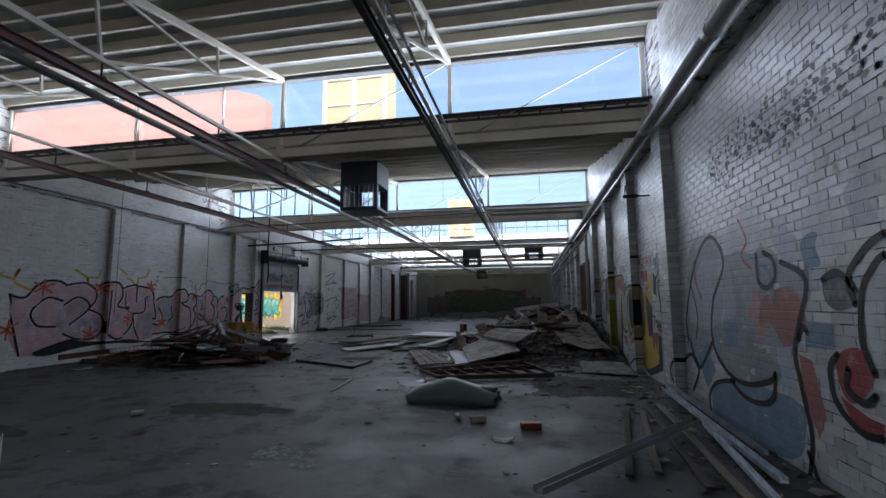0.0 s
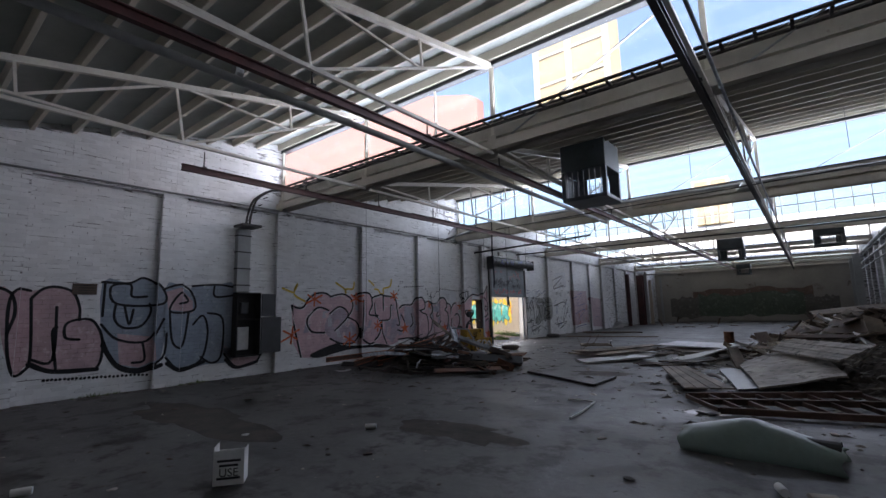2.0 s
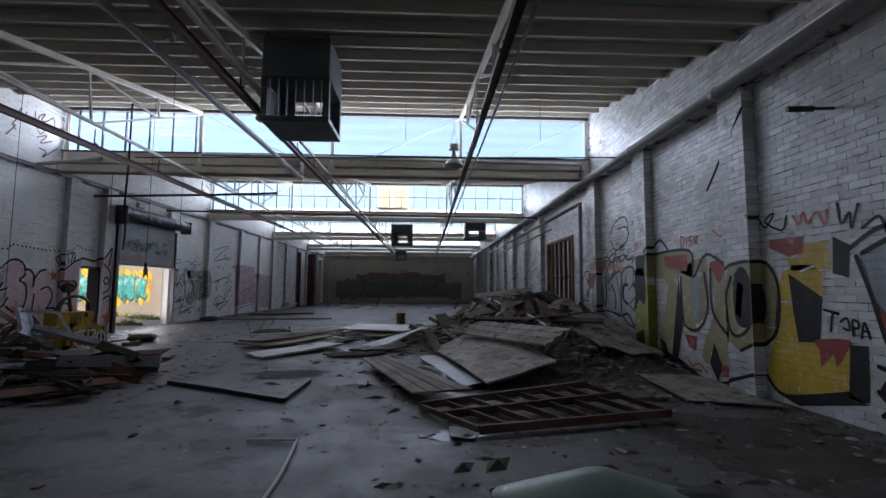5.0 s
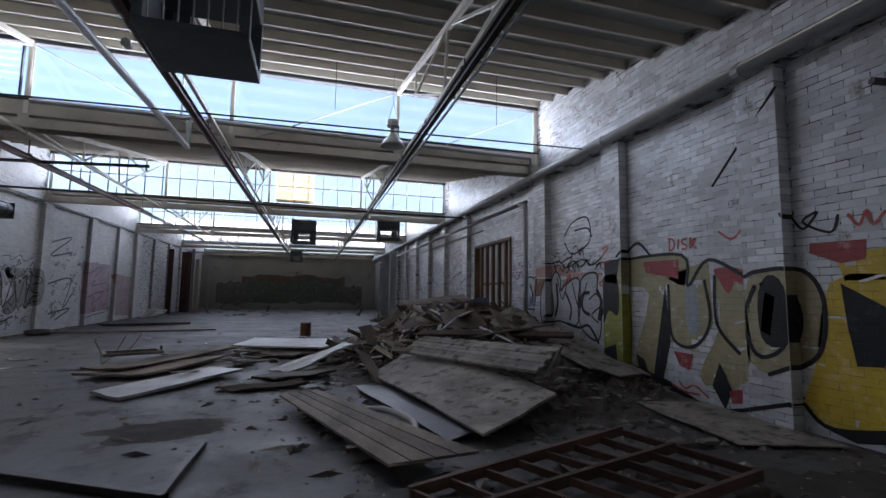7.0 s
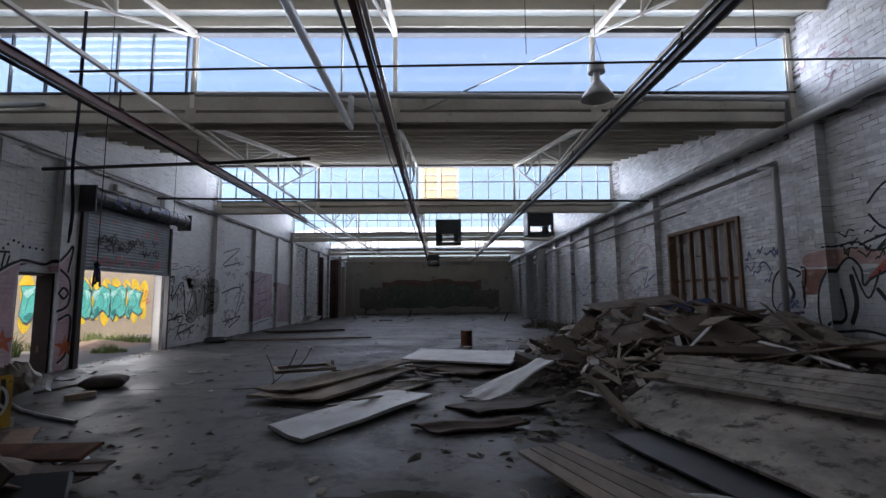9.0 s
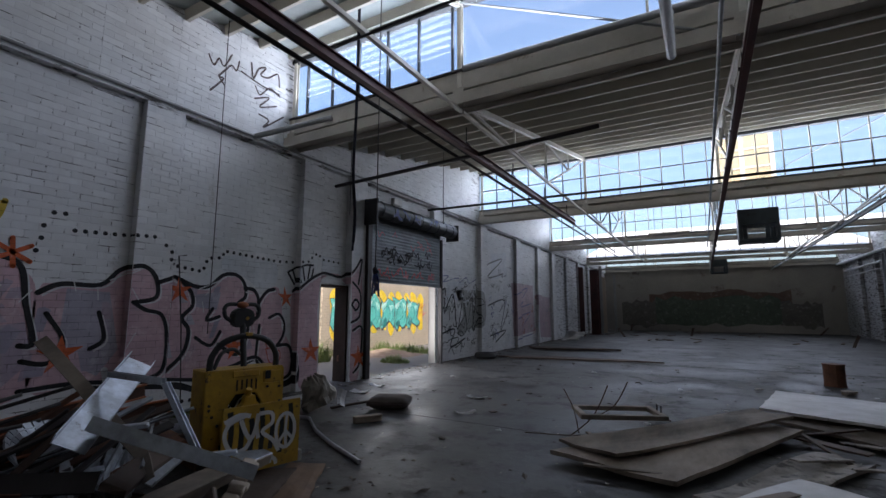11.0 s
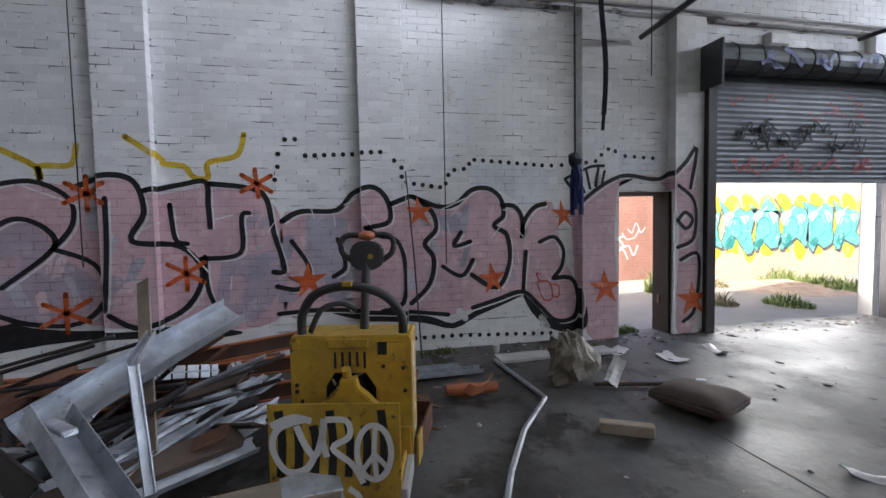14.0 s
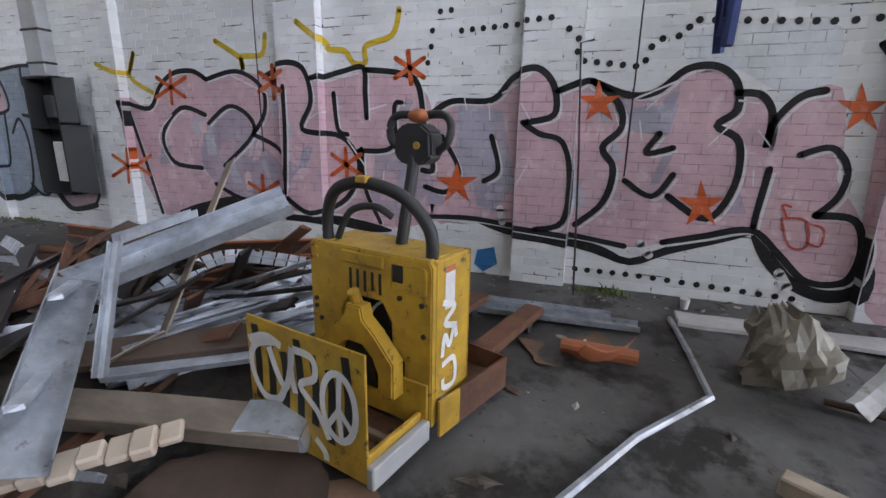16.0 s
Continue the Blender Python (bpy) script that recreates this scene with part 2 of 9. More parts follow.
M_TRIM = mat("weathered_white_trim", (0.55, 0.53, 0.49), (0.46, 0.44, 0.40), 0.6, fine=14, coarse=1.5, mix=0.4, bump=0.1)
M_PINK = mat("pink_render", (0.44, 0.25, 0.225), (0.38, 0.21, 0.19), 0.8, fine=14, coarse=1, mix=0.4, bump=0.15)
M_REDBRICK = mat("red_brick", (0.24, 0.125, 0.10), (0.14, 0.075, 0.06), 0.85, fine=14, coarse=1.5, mix=0.5, bump=0.3, brick=True)
M_YARDWALL = mat("cream_yard_wall", (0.40, 0.34, 0.26), (0.28, 0.245, 0.19), 0.8, fine=14, coarse=0.8, mix=0.4, bump=0.2, brick=True)
M_YARDSOIL = mat("yard_soil", (0.26, 0.19, 0.14), (0.14, 0.10, 0.075), 0.95, fine=14, coarse=3, mix=0.8, bump=0.5)
M_SHUTTER = mat("shutter_steel", (0.15, 0.16, 0.165), (0.07, 0.075, 0.08), 0.45, metal=0.5, fine=20, coarse=2, mix=0.5, bump=0.1)
M_TILE = mat("beige_moulding", (0.55, 0.46, 0.36), (0.4, 0.33, 0.26), 0.6, fine=25, coarse=3, mix=0.4, bump=0.1)
M_FITTING = mat("light_grey_enamel", (0.45, 0.45, 0.43), (0.3, 0.3, 0.29), 0.4, fine=25, coarse=3, bump=0.1)


def glass(name):
    m = bpy.data.materials.new(name)
    m.use_nodes = True
    N, L = m.node_tree.nodes, m.node_tree.links
    tr, gl, mx = N.new("ShaderNodeBsdfTransparent"), N.new("ShaderNodeBsdfGlossy"), N.new("ShaderNodeMixShader")
    tr.inputs[0].default_value = (0.95, 0.98, 1.0, 1)
    gl.inputs["Roughness"].default_value = 0.08
    mx.inputs[0].default_value = 0.07
    L.new(tr.outputs[0], mx.inputs[1])
    L.new(gl.outputs[0], mx.inputs[2])
    L.new(mx.outputs[0], N["Material Output"].inputs[0])
    return m


M_GLASS = glass("window_glass")
PAINTS = {}


def paint(name, c, rough=0.5, dark=0.72):
    if name not in PAINTS:
        soft = tuple(min(1.0, v * 0.75 + 0.14) for v in c) if max(c) > 0.05 else tuple(v + 0.012 for v in c)
        PAINTS[name] = mat("spray_" + name, c, tuple(v * dark for v in c), rough, fine=7, coarse=2.2, mix=0.75, bump=0.35, brick=True, stain=soft, stain_at=0.6, spec=0.25 if max(c) < 0.05 else 0.5)
    return PAINTS[name]


# ---- mesh helpers ----
def finish(name, bm, material, smooth=False):
    me = bpy.data.meshes.new(name)
    if smooth:
        for f in bm.faces:
            f.smooth = True
    bm.to_mesh(me)
    bm.free()
    me.materials.append(material)
    return me


def part(name, bm, material, parent=None, label="", smooth=False):
    ob = new(name, finish(name, bm, material, smooth))
    ob.parent = parent
    if label:
        tagged(ob, label)
    return ob


def solid(name, bm, material, label="", category="", kind="", group="", smooth=False):
    return tagged(new(name, finish(name, bm, material, smooth)), label, category, group, kind)


def thing(name, m, label, category, group="", kind=""):
    e = new(name)
    e.empty_display_size = 0.2
    e.matrix_world = m
    return tagged(e, label, category, group, kind)


def box(bm, x0, y0, z0, x1, y1, z1, bevel=0.0, m=None):
    r = bmesh.ops.create_cube(bm, size=1.0, matrix=(m or Matrix()) @ Matrix.LocRotScale(((x0 + x1) / 2, (y0 + y1) / 2, (z0 + z1) / 2), None, (abs(x1 - x0), abs(y1 - y0), abs(z1 - z0))))
    if bevel:
        vs = set(r["verts"])
        es = [e for e in bm.edges if e.verts[0] in vs and e.verts[1] in vs]
        bmesh.ops.bevel(bm, geom=es, offset=bevel, segments=1, affect="EDGES")
    return bm


def B(x0, y0, z0, x1, y1, z1, bevel=0.0, m=None):
    return box(bmesh.new(), x0, y0, z0, x1, y1, z1, bevel, m)


def along(p0, p1, roll=0.0):
    """Matrix whose z axis runs from p0 to p1, origin at p0."""
    d = Vector(p1) - Vector(p0)
    return Matrix.Translation(p0) @ d.to_track_quat("Z", "Y").to_matrix().to_4x4() @ Matrix.Rotation(roll, 4, "Z"), d.length


def bar(bm, p0, p1, w, h=None, roll=0.0):
    m, l = along(p0, p1, roll)
    return box(bm, -w / 2, -(h or w) / 2, 0, w / 2, (h or w) / 2, l, m=m)


def rod(bm, p0, p1, r, seg=10, r2=None):
    m, l = along(p0, p1)
    bmesh.ops.create_cone(bm, cap_ends=True, segments=seg, radius1=r, radius2=r if r2 is None else r2, depth=l, matrix=m @ Matrix.Translation((0, 0, l / 2)))
    return bm


def profile(bm, p0, p1, pts, roll=0.0):
    """Extrude an open or closed thin 2D profile (list of (u, v)) from p0 to p1."""
    m, l = along(p0, p1, roll)
    a = [bm.verts.new(m @ Vector((u, v, 0))) for u, v in pts]
    b = [bm.verts.new(m @ Vector((u, v, l))) for u, v in pts]
    n = len(pts)
    for i in range(n):
        bm.faces.new((a[i], a[(i + 1) % n], b[(i + 1) % n], b[i]))
    bm.faces.new(a[::-1])
    bm.faces.new(b)
    bmesh.ops.recalc_face_normals(bm, faces=bm.faces)
    return bm


def channel(w, h, t=0.006):
    return [(-w / 2, 0), (w / 2, 0), (w / 2, h), (w / 2 - t, h), (w / 2 - t, t), (-w / 2 + t, t), (-w / 2 + t, h), (-w / 2, h)]


def ibeam(w, h, t=0.012):
    return [(-w / 2, -h / 2), (w / 2, -h / 2), (w / 2, -h / 2 + t), (t / 2, -h / 2 + t), (t / 2, h / 2 - t), (w / 2, h / 2 - t), (w / 2, h / 2), (-w / 2, h / 2), (-w / 2, h / 2 - t), (-t / 2, h / 2 - t), (-t / 2, -h / 2 + t), (-w / 2, -h / 2 + t)]


def smooth_line(pts, steps=6, closed=False):
    """Catmull-Rom through the points."""
    P = [Vector(p) for p in pts]
    n = len(P)
    out = []
    for i in range(n if closed else n - 1):
        p0 = P[(i - 1) % n] if closed or i else P[0]
        p1, p2 = P[i], P[(i + 1) % n]
        p3 = P[(i + 2) % n] if closed or i + 2 < n else P[-1]
        for k in range(steps):
            t = k / steps
            out.append(0.5 * ((2 * p1) + (p2 - p0) * t + (2 * p0 - 5 * p1 + 4 * p2 - p3) * t * t + (3 * p1 - p0 - 3 * p2 + p3) * t ** 3))
    if not closed:
        out.append(P[-1])
    return out


def hose(bm, pts, r, seg=8, steps=5, smooth=True):
    line = smooth_line(pts, steps) if smooth else [Vector(p) for p in pts]
    rings = []
    for i, p in enumerate(line):
        d = (line[min(i + 1, len(line) - 1)] - line[max(i - 1, 0)]).normalized()
        q = d.to_track_quat("Z", "Y")
        rings.append([bm.verts.new(p + q @ Vector((r * math.cos(2 * math.pi * k / seg), r * math.sin(2 * math.pi * k / seg), 0))) for k in range(seg)])
    for a, b in zip(rings, rings[1:]):
        for k in range(seg):
            bm.faces.new((a[k], a[(k + 1) % seg], b[(k + 1) % seg], b[k]))
    bm.faces.new(rings[0][::-1])
    bm.faces.new(rings[-1])
    return bm


def sheet(bm, w, l, t, sag=0.0, rough=0.0, nx=6, ny=8, seed=0, m=None):
    """A warped board with thickness, w along x, l along y, centred."""
    rng = random.Random(seed)
    top, bot = [], []
    for j in range(ny + 1):
        for i in range(nx + 1):
            u, v = i / nx - 0.5, j / ny - 0.5
            e = rough if i in (0, nx) or j in (0, ny) else 0
            x, y = u * w + rng.uniform(-e, e), v * l + rng.uniform(-e, e)
            z = sag * (4 * v * v - 1) + 0.3 * sag * math.sin(5 * u + seed)
            p = Vector((x, y, z))
            top.append(bm.verts.new((m @ (p + Vector((0, 0, t)))) if m else p + Vector((0, 0, t))))
            bot.append(bm.verts.new((m @ p) if m else p))
    W = nx + 1
    for j in range(ny):
        for i in range(nx):
            a = j * W + i
            bm.faces.new((top[a], top[a + 1], top[a + W + 1], top[a + W]))
            bm.faces.new((bot[a], bot[a + W], bot[a + W + 1], bot[a + 1]))
    rim = [i for i in range(nx)] + [j * W + nx for j in range(ny)] + [ny * W + i for i in range(nx, 0, -1)] + [j * W for j in range(ny, 0, -1)]
    for a, b in zip(rim, rim[1:] + rim[:1]):
        bm.faces.new((top[a], bot[a], bot[b], top[b]))
    return bm


def lump(bm, r, seed=0, squash=(1, 1, 1), sub=2, amp=0.3, m=None):
    res = bmesh.ops.create_icosphere(bm, subdivisions=sub, radius=1.0)
    off = Vector((seed * 7.3, seed * 3.1, seed * 1.7))
    for v in res["verts"]:
        k = 1 + amp * (noise.noise(v.co * 1.7 + off) + 0.5 * noise.noise(v.co * 4 + off))
        v.co = Vector((v.co.x * k * r * squash[0], v.co.y * k * r * squash[1], v.co.z * k * r * squash[2]))
        if m:
            v.co = m @ v.co
    return bm
# ---- the hall: plan in metres ----
XL, XR = -11.95, 1.90          # faces of the piers and of the upper walls
XLP, XRP = -12.07, 2.06        # recessed panels between the piers
XLO, XRO = -12.30, 2.45        # outer faces
YB = [0.33, 8.45, 16.5, 24.65, 32.75, 40.9, 47.5]   # clerestory lines
Y0, Y1 = -7.8, 47.5
LEDGE = 4.27
LOW, HIGH = 4.45, 5.98
BAYS = [(Y0, YB[0])] + list(zip(YB, YB[1:]))
PIERS_L = [-5.3, -2.6, 0.1, 2.75, 5.5, 8.35, 11.34, 14.04, 16.86, 24.7, 28.05, 30.75, 33.0, 35.7, 38.4, 41.0, 43.7]
PIERS_R = [7.95, 10.58, 13.44, 16.14, 21.75, 24.6, 27.3, 30.0, 32.7, 35.4, 38.1, 40.8, 43.5]
PIER = 0.52


def chord(y):
    for a, b in BAYS:
        if a <= y <= b:
            return LOW + (HIGH - LOW) * (y - a) / (b - a)
    return HIGH


def prism(bm, poly, x0, x1):
    """Extrude a polygon of (y, z) from x0 to x1."""
    a = [bm.verts.new((x0, y, z)) for y, z in poly]
    b = [bm.verts.new((x1, y, z)) for y, z in poly]
    n = len(poly)
    for i in range(n):
        bm.faces.new((a[i], a[(i + 1) % n], b[(i + 1) % n], b[i]))
    bm.faces.new(a[::-1])
    bm.faces.new(b)
    bmesh.ops.recalc_face_normals(bm, faces=bm.faces)


def side_wall(name, face, panel, outer, piers, holes, material, label):
    bm = bmesh.new()
    for a, b in BAYS:
        b = min(b, Y1)
        prism(bm, [(a, LEDGE), (b, LEDGE), (b, chord(b - 1e-6) + 0.3), (a, LOW + 0.3)], outer, face)
    for y in piers:
        box(bm, outer, y, -0.05, face, y + PIER, LEDGE - 0.002)
    edges = sorted([Y0] + [v for y in piers for v in (y, y + PIER)] + [Y1])
    for a, b in zip(edges[::2], edges[1::2]):
        cuts = [h for h in holes if h[0] >= a - 0.01 and h[1] <= b + 0.01]
        y = a
        for h0, h1, z0, z1 in sorted(cuts):
            box(bm, outer, y + 0.0015, -0.05, panel, h0, LEDGE - 0.004)
            if z0 > 0:
                box(bm, outer, h0, -0.05, panel, h1, z0)
            box(bm, outer, h0, z1, panel, h1, LEDGE - 0.004)
            y = h1
        box(bm, outer, y, -0.05, panel, b - 0.0015, LEDGE - 0.004)
    return solid(name, bm, material, label, "wall", "structure")


PDOOR = (17.385, 18.2, 0, 1.95)
RDOOR = (18.7, 21.92, 0, 3.5)
RWIN = (18.35, 21.3, 1.0, 3.08)
wall_left = side_wall("wall_west", XL, XLP, XLO, PIERS_L, [PDOOR, RDOOR], M_WHITEBRICK, "white painted brick wall with shallow piers and graffiti")
wall_right = side_wall("wall_east", XR, XRP, XRO, PIERS_R, [RWIN], M_BRICKR, "worn white painted brick wall with piers and graffiti")
solid("wall_north", B(XLO, Y1 + 0.06, -0.05, XRO, Y1 + 0.36, 4.7), M_BACKWALL, "dingy rendered end wall, dark and mouldy below", "wall", "structure")
solid("wall_south", B(XLO, Y0 - 0.3, -0.05, XRO, Y0, 6.4), M_WHITEBRICK, "plain painted brick wall closing the hall", "wall", "structure")
solid("floor", B(XLO + 0.02, Y0, -0.3, XRO, Y1, 0.0), M_FLOOR, "stained grey concrete floor with damp patches", "floor", "structure")
solid("ground", B(-900, -900, -0.6, 900, 900, -0.02), M_ASPHALT, "pale dusty concrete yard and ground beyond", "ground", "structure")

# a long saw-cut joint pattern in the slab
jb = bmesh.new()
for y in (16.45, 24.6):
    box(jb, XLP + 0.02, y, 0.0, XRP - 0.02, y + 0.006, 0.002)
solid("floor_joint", jb, M_DEBRIS, "dirt-filled joints of the concrete slab", "joint", "structure")

# ---- sawtooth roof ----
for i, (a, b) in enumerate(BAYS):
    rb = bmesh.new()
    za, zb = LOW + 0.27, HIGH + 0.27
    prism(rb, [(a + 0.1, za), (b + 0.12, zb), (b + 0.12, zb + 0.05), (a + 0.1, za + 0.05)], XLO, XRO)
    solid("ceiling", rb, M_ROOF, "grey-green sheeting of a sawtooth roof", "ceiling", "structure")
    # added outer skin, white so that sunlight bounces in through the clerestories
    cv = bmesh.new()
    prism(cv, [(a + 0.14, za + 0.056), (b + 0.12, zb + 0.056), (b + 0.12, zb + 0.07), (a + 0.14, za + 0.07)], XLO, XRO)
    solid("roof", cv, M_ROOFBOUNCE, "pale outer skin added on the sawtooth roof to bounce sunlight", "roof", "structure")
    n = 13
    for k in range(n):
        y = a + 0.3 + (b - a - 0.42) * k / (n - 1)
        if y > Y1 - 0.1:
            continue
        z = chord(y) + 0.09
        pb = bmesh.new()
        ang = math.atan2(HIGH - LOW, b - a)
        box(pb, XLO + 0.1, -0.035, 0, XRO - 0.1, 0.035, 0.165, 0.006, m=pose(0, y, z, math.degrees(ang), 0, 0))
        solid("purlin", pb, M_PURLIN, "cream painted timber roof purlin", "purlin", "structure", "roof purlins")

POSTS = [-11.86, -8.44, -5.0, -1.58, 1.84]
for i, y in enumerate(YB):
    e = thing("clerestory_beam", pose(0, y, 0), "cream painted steel beam under a roof clerestory", "beam", "clerestory beams", "structure")
    part("beam", profile(bmesh.new(), (XL - 0.1, 0, 4.42), (XR + 0.1, 0, 4.42), [(v, u) for u, v in ibeam(0.17, 0.34)]), M_BEAM, e)
    part("sill", B(XL, -0.05, 4.6, XR, 0.09, 4.74 if i > 2 else 4.88, 0.004), M_BEAM, e)
    part("sill_cap", B(XL, -0.075, (4.74 if i > 2 else 4.88) + 0.001, XR, 0.1, (4.74 if i > 2 else 4.88) + 0.035), M_DSTEEL, e)
    part("header", B(XL, -0.06, 5.98, XR, 0.1, 6.06, 0.004), M_DPANEL, e)
    part("fascia", B(XL, -0.03, 6.065, XR, 0.07, 6.24, 0.004), M_PURLIN, e)
    for x in POSTS:
        part("post", profile(bmesh.new(), (x, -0.02, 4.6), (x, -0.02, 5.98), ibeam(0.07, 0.07, 0.008)), M_WSTEEL, e)
        part("gusset", B(x - 0.09, -0.095, 4.3, x + 0.09, -0.087, 4.62, 0.002), M_BEAM, e)
    # braces take a darker grey than the posts: backlit silhouette put into colour
    for (xa, za), (xb, zb) in (((-5.0, 4.35), (-1.62, 5.93)), ((-1.55, 4.35), (1.8, 5.93)), ((-8.4, 5.93), (-5.05, 4.35))):
        part("brace", bar(bmesh.new(), (xa, -0.105, za), (xb, -0.105, zb), 0.045, 0.012), M_PIPE, e)
    w = thing("window_%d" % (i + 2), pose(0, y, 0), "long roof clerestory window full of pale sky", "window", "", "structure")
    zs = 4.78 if i > 2 else 4.92
    if i >= 3:
        xs = [XL + 0.06 + 0.553 * k for k in range(26)]
    elif i == 2:
        xs = [-11.6, -10.99, -10.4, -9.79, -9.19, -8.59] + [-5.93]
    else:
        xs = [-6.4] if i == 1 else []
    for x in xs:
        if x < XR:
            part("glazing_bar", B(x - 0.014, 0.0, zs, x + 0.014, 0.05, 5.98), M_DPANEL if x < -8.5 else M_WSTEEL, w)
    if i >= 3:
        part("transom", B(XL, 0.005, 5.42, XR, 0.045, 5.45), M_DPANEL, w)
    for xa, xb in zip(POSTS, POSTS[1:]):
        p = part("pane", B(xa + 0.05, 0.024, zs, xb - 0.05, 0.03, 5.975), M_GLASS, w)
        p.visible_shadow = False
    # louvre blades at the west end
    if i in (2, 3):
        for xa, xb in zip(xs[:5] if i == 2 else xs[:5], xs[1:6]):
            for k in range(8):
                z = zs + 0.07 + k * 0.13
                q = part("louvre", B(xa + 0.02, -0.05, z, xb - 0.02, 0.05, z + 0.006, m=None), M_GLASS, w)
                q.visible_shadow = False

# ---- trusses along the slope ----
tr = thing("roof_truss", pose(0, 0, 0), "white painted light steel roof truss", "truss", "roof trusses", "structure")
L0 = 8.1
def tz(v):
    return LOW + (HIGH - LOW) * v / L0
part("top_chord", bar(bmesh.new(), (0, 0.1, LOW), (0, L0 - 0.05, HIGH), 0.07, 0.09), M_WSTEEL, tr)
part("bottom_chord", bar(bmesh.new(), (0, 0.05, 4.3), (0, L0 - 0.05, 4.3), 0.05, 0.05), M_WSTEEL, tr)
for a, b in (((0, 4.2, 4.3), (0, 4.05, tz(4.05))), ((0, 4.25, 4.3), (0, L0 - 0.1, HIGH - 0.06)), ((0, 4.25, 4.3), (0, 0.3, LOW)), ((0, 4.1, tz(4.1)), (0, 6.15, 5.1)), ((0, 6.15, 5.1), (0, 6.1, tz(6.1))), ((0, 4.0, tz(4.0)), (0, 2.2, 4.38)), ((0, 2.2, 4.38), (0, 2.15, tz(2.1)))):
    part("web", bar(bmesh.new(), a, b, 0.035, 0.035), M_WSTEEL, tr)
for x in (-8.44, -5.0, -1.58):
    for k, (a, b) in enumerate(BAYS[:-1]):
        m = pose(x, a, 0)
        if (x, k) == (-8.44, 0):
            tr.matrix_world = m
        else:
            copy_thing(tr, m)
# ---- rails, pipes and services under the roof ----
def hung_rail(x, z, y0, y1, material, label):
    e = thing("overhead_rail", pose(x, 0, z), label, "overhead rail", "overhead rails")
    part("rail", profile(bmesh.new(), (0, y0, 0), (0, y1, 0), ibeam(0.07, 0.11, 0.012)), material, e)
    y = y0 + 0.35
    while y < y1:
        hb = rod(bmesh.new(), (0, y, 0.05), (0, y, 4.3 - z + (0.0)), 0.012, 8)
        box(hb, -0.05, y - 0.03, 0.056, 0.05, y + 0.03, 0.075)
        part("hanger", hb, M_DSTEEL, e)
        y += 2.02
    return e


hung_rail(-1.61, 4.11, 1.2, 46.8, M_DSTEEL, "dark steel overhead rail hung under the trusses")
hung_rail(-5.02, 4.04, 2.2, 46.8, M_REDSTEEL, "dark red-brown overhead rail hung under the trusses")
hung_rail(-8.64, 3.96, 4.6, 24.0, M_REDSTEEL, "dark red overhead rail ending short of the wall")


def conduit(name, pts, r, material, label, category="pipe", smooth=False, collars=0.0):
    e = thing(name, pose(*pts[0]), label, category)
    o = Vector(pts[0])
    loc = [Vector(p) - o for p in pts]
    part("tube", hose(bmesh.new(), loc, r, 12, 4, smooth), material, e, smooth=True)
    if collars:
        d = loc[-1] - loc[0]
        n = int(d.length / collars)
        for k in range(1, n):
            c = d * (k / n)
            part("collar", rod(bmesh.new(), c - d.normalized() * 0.05, c + d.normalized() * 0.05, r * 1.18, 12), material, e)
    return e


conduit("wall_pipe", [(1.74, -3, 4.28), (1.74, 47, 4.28)], 0.085, M_PIPE, "large grey pipe running high along the brick wall", collars=2.72)
conduit("wall_pipe", [(1.8, 16.9, 3.78), (1.8, 46, 3.78)], 0.05, M_PIPE, "grey pipe running along the brick wall", collars=4.0)
conduit("wall_pipe", [(1.78, 16.9, 0.3), (1.78, 16.9, 3.7), (1.8, 17.3, 3.79)], 0.055, M_PIPE, "grey downpipe standing against the brick wall")
conduit("wall_pipe", [(1.83, 20, 3.45), (1.83, 46, 3.45)], 0.03, M_PIPE, "thin grey pipe along the brick wall", collars=5.0)
conduit("overhead_pipe", [(-5.7, 1.0, 4.2), (-5.7, 16.2, 4.2), (-5.7, 16.2, 4.72), ], 0.05, M_PIPE, "blue-grey pipe hung from the roof trusses", collars=3.0)
conduit("overhead_pipe", [(-5.7, 16.3, 4.8), (1.62, 16.3, 4.72), (1.62, 16.3, 4.34)], 0.05, M_PIPE, "grey pipe crossing along a clerestory beam")
conduit("overhead_pipe", [(-8.3, 16.3, 4.82), (-5.7, 16.3, 4.8)], 0.045, M_PIPE, "grey pipe crossing along a clerestory beam")
conduit("wall_conduit", [(XL + 0.03, -3, 4.33), (XL + 0.03, 46, 4.33)], 0.022, M_PIPE, "thin conduit along the ledge of the white wall", "conduit", collars=2.7)
conduit("strung_cable", [(-8.6, 14.15, 4.1), (1.88, 14.2, 4.3)], 0.014, M_DSTEEL, "thin dark cable strung across the hall", "cable")
conduit("overhead_pipe", [(XL, 21.3, 4.15), (-3, 21.6, 4.12), (1.85, 21.9, 4.15)], 0.03, M_DSTEEL, "dark pipe crossing the hall below the roof")
conduit("overhead_pipe", [(XL, 17.7, 3.95), (-8.5, 17.5, 4.0), (-6.7, 17.4, 4.05)], 0.035, M_DSTEEL, "dark pipe bracketed off the white wall")
conduit("wall_brace", [(XL, 15.7, 4.32), (-10.9, 16.45, 4.72)], 0.045, M_PIPE, "grey steel brace from wall to beam", "brace")
conduit("overhead_pipe", [(-8.95, 10.5, 4.12), (-8.95, 33, 4.12)], 0.025, M_DSTEEL, "dark pipe beside an overhead rail", collars=3.0)
conduit("overhead_pipe", [(-9.3, 13.0, 4.22), (-9.3, 36, 4.22)], 0.028, M_DSTEEL, "dark pipe beside an overhead rail", collars=3.0)
